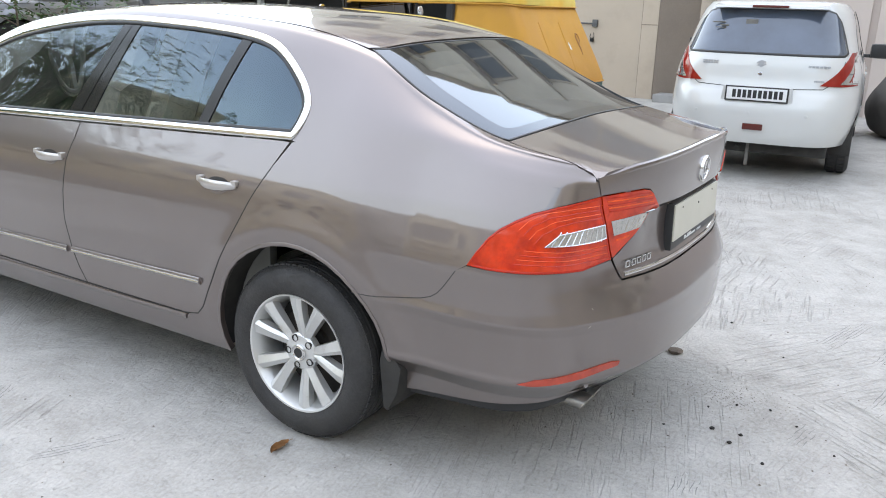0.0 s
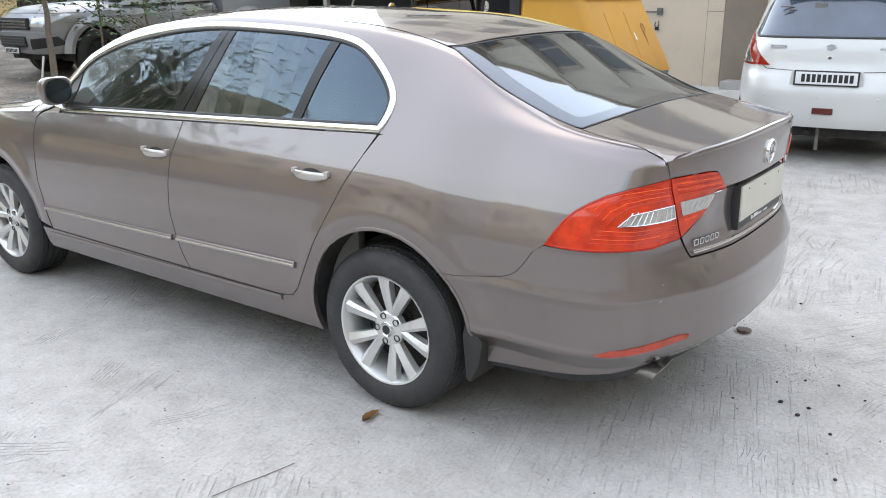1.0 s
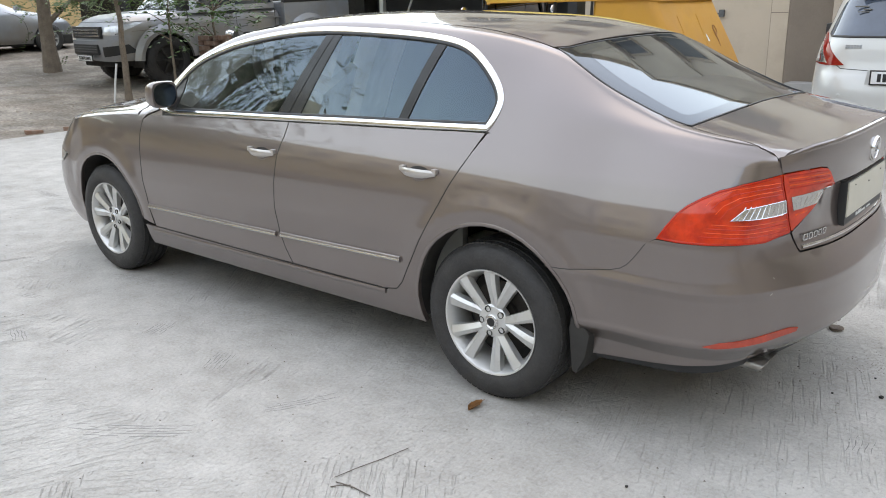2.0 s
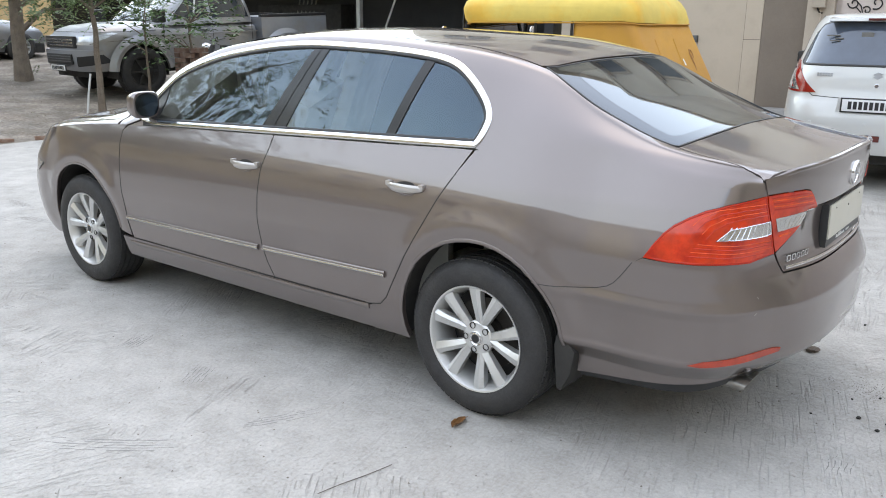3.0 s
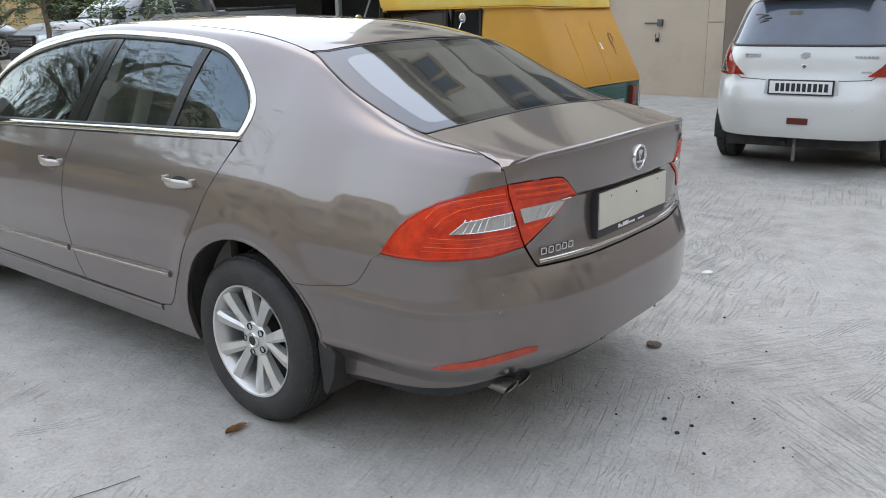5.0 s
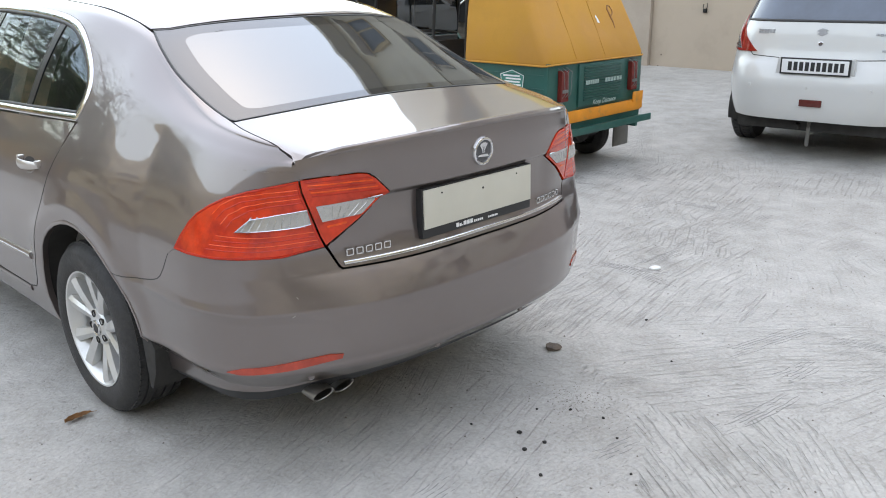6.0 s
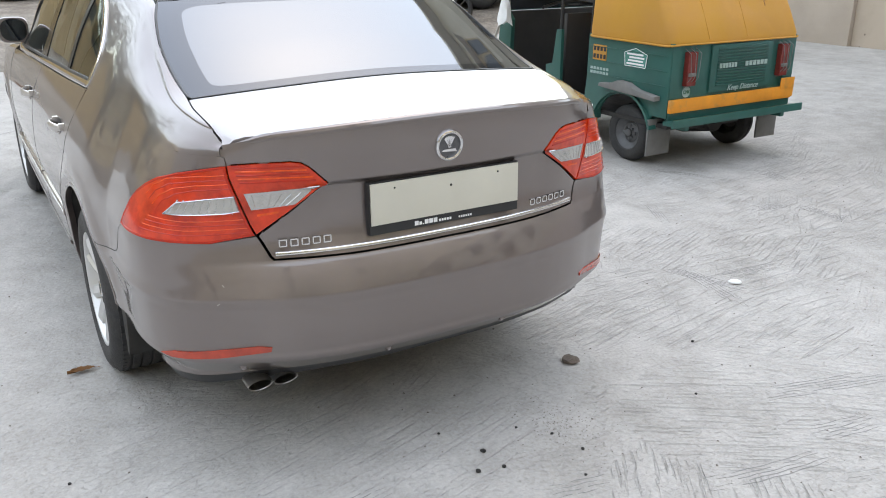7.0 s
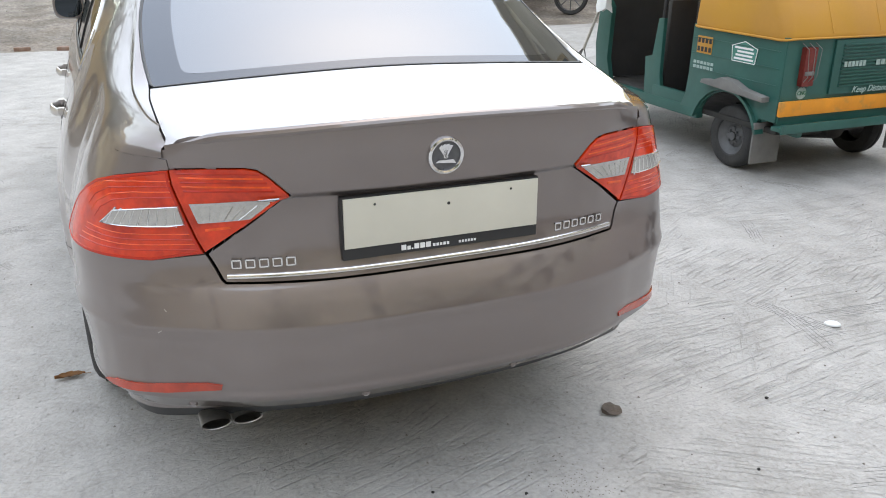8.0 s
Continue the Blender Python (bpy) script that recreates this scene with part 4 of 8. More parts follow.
        for k in range(6):
            t = (k + 0.5) / 6
            moulding([((0.592 + (0.49 - 0.592) * t) * s, 0.850), ((0.605 + (0.44 - 0.605) * t) * s, 0.884)], 0.004, 0.0080, S, LENS_CLEAR, "lens_rib", ll, step=0.02)
    # chrome strip, plate, badge, letters
    moulding([(u, 0.7125) for u in steps(-0.532, 0.537, 40)], 0.013, 0.010, S, CHROME, "lid_strip", lid, "bright chrome strip along the lid edge")
    def on_lid(y, z, out=0.0):
        o = S(u_of_y(y), z)
        return Vector((float(o[0]) - out, y, z))
    lean = math.atan2(on_lid(0, 0.88).x - on_lid(0, 0.76).x, 0.12)
    base = pose(on_lid(0, 0.76).x - 0.003, 0, 0.76, 0, math.degrees(lean), 0)
    bm = bmesh.new()
    prism([(-0.2535, -0.024), (0.2535, -0.024), (0.2535, 0.129), (-0.2535, 0.129)], -0.012, 0.016, "x", 0.003, bm, base)
    holder = part("plate_holder", bm, BLACK, lid, "black plate holder with dealer lettering")
    bm = bmesh.new()
    prism([(-0.25, 0.006), (0.25, 0.006), (0.25, 0.126), (-0.25, 0.126)], -0.018, -0.012, "x", 0.002, bm, base)
    pl = part("blank_plate", bm, PLATE, holder, "blank cream number plate")
    for y in (0.175, -0.175):
        part("plate_screw", lathe([(0.0, -0.0205), (0.002, -0.020), (0.003, -0.0185), (0.003, -0.012)], 12, "x", m=base @ Matrix.Translation((0, y, 0.108))), UNDER, pl)
    part("plate_screw", lathe([(0.0, -0.0205), (0.003, -0.02), (0.004, -0.0185), (0.004, -0.012)], 12, "x", m=base @ Matrix.Translation((0, -0.01, 0.09))), UNDER, pl)
    x = 0.11
    for w, h in ((0.012, 0.013), (0.008, 0.009), (0.004, 0.003), (0.012, 0.013), (0.012, 0.013), (0.012, 0.013), (0.0, 0.0), (0.006, 0.007), (0.006, 0.007), (0.006, 0.007), (0.006, 0.007), (0.006, 0.007), (0.02, 0.0), (0.005, 0.006), (0.005, 0.006), (0.005, 0.006), (0.005, 0.006), (0.005, 0.006), (0.005, 0.006)):
        if h:
            bm = bmesh.new()
            prism([(x, -0.016), (x - w, -0.016), (x - w, -0.016 + h), (x, -0.016 + h)], -0.0135, -0.0115, "x", bm=bm, m=base)
            part("letter_bar", bm, WHITE_INK, holder, smooth_angle=0)
        x -= w + 0.003
    badge_at = on_lid(0.004, 0.972)
    bl = math.degrees(math.atan2(on_lid(0, 1.01).x - on_lid(0, 0.93).x, 0.08))
    bmat = Matrix.Translation(badge_at) @ pose(0, 0, 0, 0, bl, 0)
    badge = part("badge_ring", lathe([(0.034, -0.004), (0.036, -0.009), (0.040, -0.011), (0.044, -0.009), (0.046, -0.003), (0.046, 0.004), (0.034, 0.004)], 40, "x", m=bmat, close=True), CHROME, lid, "round chrome badge with a dark centre")
    part("badge_disc", lathe([(0.0, -0.004), (0.035, -0.004), (0.035, 0.003)], 32, "x", m=bmat), BADGE, badge)
    bm = bmesh.new()
    for a0 in (60, 80, 100, 120):
        a = radians(a0)
        prism([(-0.004, -0.006), (0.004, -0.006), (0.006, 0.026), (-0.003, 0.030)], -0.007, -0.003, "x", 0.001, bm, bmat @ Matrix.Rotation(a - math.pi / 2, 4, "X"))
    prism([(-0.026, -0.020), (0.026, -0.016), (0.018, -0.010), (-0.02, -0.010)], -0.007, -0.003, "x", 0.001, bm, bmat)
    part("badge_relief", bm, CHROME, badge)
    def bars(y0, y1, z, h, count):
        """A brand word as plain bright bars."""
        w = (y0 - y1) / count
        for k in range(count):
            y = y0 - w * (k + 0.5)
            o = on_lid(y, z)
            bm = bmesh.new()
            slope = (on_lid(y + 0.02, z).x - on_lid(y - 0.02, z).x) / 0.04
            m = Matrix.Translation(o) @ pose(0, 0, 0, 0, 0, -math.degrees(math.atan(slope)))
            e = w * 0.38
            for y0_, y1_, z0_, z1_ in ((-e, -e + 0.0035, -h / 2, h / 2), (e - 0.0035, e, -h / 2, h / 2), (-e, e, h / 2 - 0.0035, h / 2), (-e, e, -h / 2, -h / 2 + 0.0035)):
                box(bm, -0.0028, 0.003, y0_, y1_, z0_, z1_, 0.0008, m)
            part("brand_bar", bm, SATIN, lid)
    bars(0.505, 0.354, 0.742, 0.022, 5)
    bars(-0.317, -0.482, 0.740, 0.021, 6)
    # rear screen, roof, windscreen, bonnet, nose
    glass_left = [(x, SCREEN_SIDE(x)) for x in steps(-0.085, -0.63, 14)]
    screen = glass_left + [(-0.649 - 0.03 * (1 - (y / 0.615) ** 2), y) for y in steps(0.606, -0.606, 20)] + [(x, -y) for x, y in reversed(glass_left)] + [(-0.105 - 0.075 * (1 - (y / 0.54) ** 2), y) for y in steps(-0.5, 0.5, 16)]
    rs = skin("rear_window", shrink(screen, 0.004), 0.05, T, FRIT, car, "rear window with a black printed border", thick=0.004, inside=(0, 0, 0.2), blend=screen_normal)
    moulding(shrink(screen, 0.003), 0.007, 0.002, T, BLACK, "window_seal", car, closed=True, inside=(0, 0, 0.2))
    side_in = [(x, SCREEN_SIDE(x) - 0.085) for x in steps(-0.20, -0.585, 8)]
    clear = side_in + [(-0.594 - 0.03 * (1 - (y / 0.615) ** 2), y) for y in steps(0.50, -0.50, 12)] + [(x, -y) for x, y in reversed(side_in)] + [(-0.165 - 0.075 * (1 - (y / 0.54) ** 2), y) for y in steps(-0.46, 0.46, 12)]
    for _ in range(2):  # rounds the corners of the clear part
        clear = [q for a, b in zip(clear, clear[1:] + clear[:1]) for q in ((a[0] * 0.75 + b[0] * 0.25, a[1] * 0.75 + b[1] * 0.25), (a[0] * 0.25 + b[0] * 0.75, a[1] * 0.25 + b[1] * 0.75))]
    skin("clear_pane", clear, 0.05, T, FILM_GLASS, rs, "clear part backed by a silvered sun film", thick=0.0006, lift=0.0006, inside=(0, 0, 0.2), blend=screen_normal)
    roof_l = [(1.45, 3.02), (1.0, 3.0), (0.3, 3.0), (0.0, 2.97), (-0.07, 2.95)]
    roof_xy = [tuple(float(k) for k in U(x, q))[:2] for x, q in roof_l]
    roof = roof_xy + [(-0.095 - 0.072 * (1 - (y / 0.54) ** 2), y) for y in steps(0.5, -0.5, 16)] + [(x, -y) for x, y in reversed(roof_xy)] + [(1.47 + 0.07 * (1 - (y / 0.56) ** 2), y) for y in steps(-0.5, 0.5, 10)]
    skin("roof", roof, 0.06, T, PAINT, car, "brown roof skin", inside=(0.5, 0, 0.2))
    scr = [tuple(float(k) for k in U(x, q))[:2] for x, q in ((1.48, 3.0), (1.75, 2.98), (2.0, 2.9), (2.2, 2.8), (2.36, 2.65))]
    ws = [(x, y - 0.01) for x, y in scr] + [(2.38 + 0.12 * (1 - (y / 0.62) ** 2), y) for y in steps(0.6, -0.6, 10)] + [(x, -y + 0.01) for x, y in reversed(scr)] + [(1.48 + 0.07 * (1 - (y / 0.56) ** 2), y) for y in steps(-0.5, 0.5, 10)]
    g = skin("windscreen", ws, 0.06, T, GLASS, car, "windscreen glass", thick=0.004, inside=(1.5, 0, 0.2))
    g.visible_shadow = False
    bon = [(2.40 + 0.12 * (1 - (y / 0.68) ** 2), y) for y in steps(-0.66, 0.66, 10)] + [(2.6, 0.71), (3.0, 0.69), (3.3, 0.62), (3.5, 0.55)] + [(3.6 + 0.03 * (1 - (y / 0.5) ** 2), y) for y in steps(0.45, -0.45, 8)] + [(3.5, -0.55), (3.3, -0.62), (3.0, -0.69), (2.6, -0.71)]
    skin("bonnet", bon, 0.06, T, PAINT, car, "brown bonnet", inside=(3.0, 0, 0.2))
    for s in (1, -1):
        w = [(2.38, 0.0), (2.38, 2.0), (2.6, 2.3), (3.0, 1.95), (3.3, 1.75), (3.48, 1.2), (3.4, 0.0)]
        skin("wing_top", w, (0.05, 0.25), U, PAINT, car, inside=(3.0, 0, 0.5), mirror=s < 0)
        hl = [(X(3.22), 0.66), (X(3.45), 0.70), (U_NOSE + 0.45, 0.72), (U_NOSE + 0.72, 0.70), (U_NOSE + 0.72, 0.60), (U_NOSE + 0.45, 0.57), (X(3.3), 0.60)]
        skin("headlamp", hl, 0.03, S, LENS_CLEAR, car, "clear headlamp", mirror=s < 0)
        fb = arch(ARCH_F, 32, -8, 6) + [(X(3.12), 0.22), (U_NOSE + 0.5, 0.2), (U_NOSE + 0.98, 0.2), (U_NOSE + 0.98, 0.58), (U_NOSE + 0.45, 0.565), (X(3.3), 0.595), (X(3.2), 0.65), (X(3.12), 0.60)]
        skin("front_bumper", fb, 0.05, S, PAINT, car, "brown front bumper", mirror=s < 0)
    bm = boxed(3.45, 3.58, -0.5, 0.5, 0.55, 0.74, bevel=0.02)
    part("grille", bm, BLACK, car, "black radiator grille")
    # dark floor pan and cabin
    bm = boxed(-0.5, 3.3, -0.60, 0.60, 0.20, 0.30, bevel=0.03)
    part("floor_pan", bm, UNDER, car, "black underbody")
    bm = bmesh.new()
    box(bm, 0.45, 2.3, -0.77, 0.77, 0.205, 0.30, 0.02)
    box(bm, -0.85, -0.45, -0.58, 0.58, 0.30, 0.64, 0.05)
    part("boot_floor", bm, UNDER, car)
    for y in (0.567, 0.488):
        at = pose(-0.945, y, 0.292, 0, -6, 0)
        bm = lathe([(0.034, 0.0), (0.037, -0.003), (0.0385, 0.02), (0.036, 0.22), (0.032, 0.22), (0.034, 0.02), (0.034, 0.0)], 32, "x")
        for v in bm.verts:
            v.co.x -= 0.3 * v.co.z if v.co.x < 0.05 else 0.0
            v.co.z *= 0.66
        bmesh.ops.transform(bm, matrix=at, verts=bm.verts[:])
        pipe = part("exhaust_pipe", bm, SOOTY, car, "sooty oval exhaust tip")
        bm = lathe([(0.0, 0.10), (0.0335, 0.10), (0.0335, 0.14)], 24, "x")
        for v in bm.verts:
            v.co.z *= 0.66
        bmesh.ops.transform(bm, matrix=at, verts=bm.verts[:])
        part("exhaust_bore", bm, UNDER, pipe)
    build_cabin(car)
    return car

material_mirror = material("mirror_silver", (0.06, 0.072, 0.085), 0.02, 1.0)

def mirror_shell(side):
    bm = bmesh.new()
    rings = []
    for x, s in ((2.076, 1.0), (2.085, 1.06), (2.11, 1.05), (2.15, 0.92), (2.185, 0.66), (2.20, 0.3)):
        ring = []
        for k in range(24):
            a = 2 * math.pi * k / 24
            ring.append(bm.verts.new((x, side * (0.845 + 0.072 * s * math.copysign(abs(math.cos(a)) ** 0.5, math.cos(a))), 1.072 + 0.064 * s * math.copysign(abs(math.sin(a)) ** 0.55, math.sin(a)))))
        rings.append(ring)
    for p, q in zip(rings, rings[1:]):
        for k in range(24):
            bm.faces.new((p[k], p[(k + 1) % 24], q[(k + 1) % 24], q[k]))
    bm.faces.new(rings[-1])
    bm.faces.new(rings[0])
    return bm

def build_cabin(car):
    """Seats, shelf, dashboard and wheel, seen dimly through the glass."""
    for x, y, hr in ((1.30, 0.36, 0.0), (1.30, -0.36, 0.0)):
        bm = bmesh.new()
        box(bm, x - 0.05, x + 0.45, y - 0.24, y + 0.24, 0.40, 0.56, 0.05)
        box(bm, -0.07, 0.07, -0.24, 0.24, 0.0, 0.60, 0.05, pose(x - 0.06, y, 0.52, 0, -14, 0))
        seat = part("front_seat", bm, SEAT, car, "grey cloth front seat")
        bm = boxed(-0.05, 0.05, -0.13, 0.13, 0.62, 0.82, bevel=0.04, m=pose(x - 0.06, y, 0.52, 0, -14, 0))
        part("headrest", bm, SEAT, seat)
    bm = bmesh.new()
    box(bm, 0.15, 0.65, -0.62, 0.62, 0.40, 0.56, 0.05)
    box(bm, -0.07, 0.07, -0.62, 0.62, 0.0, 0.58, 0.05, pose(0.10, 0, 0.52, 0, -20, 0))
    bench = part("rear_bench", bm, SEAT, car, "grey cloth rear bench")
    for y in (0.38, -0.38):
        part("headrest", boxed(-0.05, 0.05, -0.13, 0.13, 0.56, 0.72, bevel=0.04, m=pose(0.10, y, 0.52, 0, -20, 0)), SEAT, bench)
    part("parcel_shelf", boxed(-0.62, -0.02, -0.62, 0.62, 0.985, 1.0, bevel=0.006), SHELF, car, "grey cloth parcel shelf")
    part("dashboard", boxed(1.95, 2.40, -0.70, 0.70, 0.62, 0.98, bevel=0.08), CABIN, car, "dark dashboard")
    for s in (1, -1):
        part("door_lining", boxed(0.2, 2.25, s * 0.745 - 0.02, s * 0.745 + 0.02, 0.36, 0.955, bevel=0.015), CABIN, car, "dark door lining")
    part("headlining", headlining(), SEAT, car, "pale headlining")
    bm = bmesh.new()
    ring = [(0.19 * math.cos(2 * math.pi * k / 32), 0.19 * math.sin(2 * math.pi * k / 32), 0) for k in range(33)]
    m = pose(1.86, -0.36, 0.93, 0, -62, 0)
    tube([m @ Vector(p) for p in ring], 0.016, 8, bm)
    box(bm, -0.18, 0.18, -0.025, 0.025, -0.012, 0.012, 0.006, m)
    box(bm, -0.06, 0.06, -0.06, 0.06, -0.02, 0.02, 0.015, m)
    part("steering_wheel", bm, CABIN, car, "black steering wheel")

def headlining():
    bm = bmesh.new()
    rows = []
    for x in steps(1.5, -0.05, 10):
        rows.append([bm.verts.new((x, y, float(T(x, y)[2]) - 0.035)) for y in steps(-0.54, 0.54, 10)])
    for a, b in zip(rows, rows[1:]):
        for k in range(10):
            bm.faces.new((a[k], a[k + 1], b[k + 1], b[k]))
    return bm

build_saloon()

# ---- three-wheeled taxi ----
AUTO_GREEN = material("faded_green_paint", (0.011, 0.088, 0.072), 0.45, vary=0.18, scale=3.0, second=(0.026, 0.118, 0.098), mask_scale=2.5, mask_low=0.5, mask_high=0.75, Coat_Weight=0.25)
AUTO_YELLOW = material("yellow_canvas", (0.54, 0.255, 0.026), 0.62, vary=0.14, scale=4.0, fine=0.05, fine_scale=500.0, bump=0.1, second=(0.46, 0.215, 0.035), mask_scale=2.0)
AUTO_ROOF = material("dusty_yellow_roof_canvas", (0.66, 0.48, 0.11), 0.7, vary=0.14, scale=4.0, second=(0.70, 0.40, 0.05), mask_scale=1.6, bump=0.1)
AUTO_ORANGE = material("orange_yellow_band_paint", (0.75, 0.27, 0.025), 0.5, vary=0.15, scale=6.0, second=(0.45, 0.22, 0.06), mask_scale=9.0, mask_low=0.58, mask_high=0.75)
STEEL = material("grey_steel_rim", (0.11, 0.112, 0.114), 0.55, 0.3, vary=0.25, scale=14.0)
FLAP = material("dusty_grey_rubber_flap", (0.16, 0.155, 0.145), 0.8, vary=0.2, scale=8.0)
DUST_SEAT = material("dark_seat_vinyl", (0.035, 0.033, 0.032), 0.55, vary=0.2, scale=6.0)
AUTO_LAMP = material("dull_red_auto_lamp", (0.17, 0.025, 0.02), 0.2, vary=0.25, scale=30.0)
FADED_INK = material("faded_white_lettering", (0.30, 0.40, 0.37), 0.6, vary=0.2, scale=60.0)
WHITE_METAL_POLE = material("pale_wooden_stick", (0.45, 0.42, 0.37), 0.7, vary=0.15, scale=20.0)
CLOTH_WHITE = material("white_cloth", (0.68, 0.68, 0.66), 0.85, vary=0.1, scale=10.0)

def small_wheel(parent, x, y, out, r=0.205, w=0.10):
    wheel = new("wheel")
    wheel.parent = parent
    wheel.matrix_local = pose(x, y, r, 0, 0, 0 if out > 0 else 180)
    part("tyre", lathe([(r * 0.56, -0.012), (r * 0.62, 0.004), (r * 0.8, 0.010), (r * 0.93, 0.0), (r * 0.985, -0.016), (r, -0.03), (r, -0.042), (r * 0.975, -0.044), (r * 0.975, -0.050), (r, -0.052), (r, -0.07), (r * 0.985, -0.085), (r * 0.93, -0.098), (r * 0.6, -0.1)], 40), RUBBER, wheel, "dusty narrow rubber tyre")
    rim = part("rim", lathe([(0.0, -0.012), (0.026, -0.012), (0.03, -0.03), (0.05, -0.03), (0.075, -0.042), (0.09, -0.03), (r * 0.56, -0.012), (r * 0.58, -0.004), (r * 0.59, -0.014)], 40), STEEL, wheel, "grey pressed steel rim")
    for k in range(4):
        a = math.pi / 4 + k * math.pi / 2
        part("wheel_nut", lathe([(0.0, -0.014), (0.009, -0.014), (0.010, -0.02), (0.010, -0.035)], 6, m=Matrix.Translation((0.043 * math.cos(a), 0, 0.043 * math.sin(a)))), STEEL, wheel)
    for k in range(4):
        a = k * math.pi / 2
        bm = bmesh.new()
        box(bm, 0.028, 0.062, -0.034, -0.022, -0.012, 0.012, 0.004, Matrix.Rotation(a, 4, "Y"))
        part("hub_rib", bm, STEEL, wheel)
    return wheel

def build_auto():
    """Local frame: x ahead, y left, origin on the ground in the middle under the rear axle."""
    auto = thing("auto_rickshaw", pose(1.40, -3.60, 0, 0, 0, 0.5), "green and yellow three-wheeled taxi with a canvas roof", "rickshaw")
    for s in (1, -1):
        small_wheel(auto, 0.0, s * 0.575, s)
        side = [(-0.43, 0.385), (-0.30, 0.385), (-0.285, 0.37)]
        side += [(0.30 * math.cos(radians(a)), 0.20 + 0.295 * math.sin(radians(a))) for a in range(150, 29, -10)]
        side += [(0.29, 0.33), (0.36, 0.325), (0.46, 0.33), (0.42, 0.42), (0.405, 0.56), (0.40, 0.885), (-0.43, 0.885)]
        bm = bmesh.new()
        prism(side, s * 0.615, s * 0.64, "y", 0.006, bm)
        sp = part("side_panel", bm, AUTO_GREEN, auto, "scuffed green rear side panel")
        for z in (0.80, 0.70, 0.60):
            part("swage_line", boxed(-0.40, 0.39, s * 0.64 - 0.004, s * 0.64 + 0.004, z - 0.004, z + 0.004, bevel=0.003), AUTO_GREEN, sp)
        bm = bmesh.new()
        rows = []
        for a in range(165, 14, -10):
            c, d = 0.30 * math.cos(radians(a)), 0.21 + 0.30 * math.sin(radians(a))
            rows.append([bm.verts.new((c, s * 0.60, d)), bm.verts.new((c * 1.0, s * 0.665, d)), bm.verts.new((c * 1.07, s * 0.665, 0.20 + (d - 0.20) * 1.05)), bm.verts.new((c * 1.07, s * 0.60, 0.20 + (d - 0.20) * 1.05))])
        for p, q in zip(rows, rows[1:]):
            for j in range(4):
                bm.faces.new((p[j], p[(j + 1) % 4], q[(j + 1) % 4], q[j]))
        part("mudguard", bm, AUTO_GREEN, auto, "battered green mudguard lip")
        bm = bmesh.new()
        prism([(-0.36, 0.50), (0.21, 0.53), (0.20, 0.555), (0.10, 0.562), (0.02, 0.592), (-0.08, 0.587), (-0.18, 0.55), (-0.36, 0.53)], s * 0.636, s * 0.70, "y", 0.006, bm)
        part("step_ledge", bm, FLAP, auto, "dusty dark ledge over the wheel")
        part("mud_flap", boxed(-0.30, -0.285, s * 0.575 - 0.13, s * 0.575 + 0.09, 0.10, 0.36, bevel=0.004, m=pose(0, 0, 0, 0, 0, 0)), FLAP, auto, "grey rubber mud flap")
        # door opening posts and sill
        bm = bmesh.new()
        box(bm, 0.28, 1.60, s * 0.61 - 0.03, s * 0.61 + 0.03, 0.27, 0.345, 0.012)
        part("floor_sill", bm, AUTO_GREEN, auto, "green floor sill")
        bm = bmesh.new()
        prism([(0.70, 0.33), (0.90, 0.33), (0.92, 0.60), (0.84, 0.62), (0.80, 0.88), (0.74, 0.885), (0.735, 0.50)], s * 0.60, s * 0.63, "y", 0.006, bm)
        part("door_post", bm, AUTO_GREEN, auto, "green partition beside the seat")
        bm = tube([(0.77, s * 0.61, 0.86), (0.765, s * 0.60, 1.2), (0.75, s * 0.58, 1.55)], 0.014, 8)
        part("roof_post", bm, BLACK, auto, "black roof tube")
        bm = tube([(0.40, s * 0.62, 0.88), (0.39, s * 0.60, 1.55)], 0.012, 8)
        part("roof_post", bm, BLACK, auto)
        bm = bmesh.new()
        prism([(1.46, 0.33), (1.66, 0.33), (1.70, 0.6), (1.66, 0.95), (1.58, 0.98), (1.50, 0.9), (1.52, 0.5)], s * 0.52, s * 0.56, "y", 0.006, bm)
        part("front_side_panel", bm, AUTO_GREEN, auto, "green front apron side")
        part("screen_post", tube([(1.60, s * 0.54, 0.95), (1.50, s * 0.52, 1.60)], 0.016, 8), BLACK, auto)
        # wing mirror on a stalk
        bm = tube([(1.55, s * 0.55, 1.25), (1.60, s * 0.70, 1.30), (1.60, s * 0.74, 1.36)], 0.006, 6)
        mirror = part("wing_mirror", bm, CHROME, auto, "chrome stalk mirror")
        part("mirror_head", lathe([(0.0, -0.012), (0.03, -0.012), (0.05, -0.004), (0.052, 0.004), (0.03, 0.014), (0.0, 0.018)], 20, "x", m=Matrix.Translation((1.60, s * 0.76, 1.40))), CHROME, mirror)
    # rear panel with louvred engine cover
    part("rear_panel", boxed(-0.435, -0.415, -0.632, 0.632, 0.43, 0.885, bevel=0.008), AUTO_GREEN, auto, "green rear panel")
    cover = part("engine_cover", boxed(-0.452, -0.432, -0.36, 0.27, 0.535, 0.86, bevel=0.008), AUTO_GREEN, auto, "green louvred engine cover")
    for k in range(13):
        z = 0.58 + 0.0205 * k
        part("louvre", boxed(-0.462, -0.446, -0.30, 0.21, z, z + 0.009, bevel=0.004), AUTO_GREEN, cover)
    part("cover_gap", boxed(-0.4545, -0.45, -0.34, 0.25, 0.866, 0.871, bevel=0.001), UNDER, cover)
    band = part("rear_band", boxed(-0.462, -0.436, -0.62, 0.64, 0.425, 0.515, bevel=0.008), AUTO_ORANGE, auto, "scratched orange band across the tail")
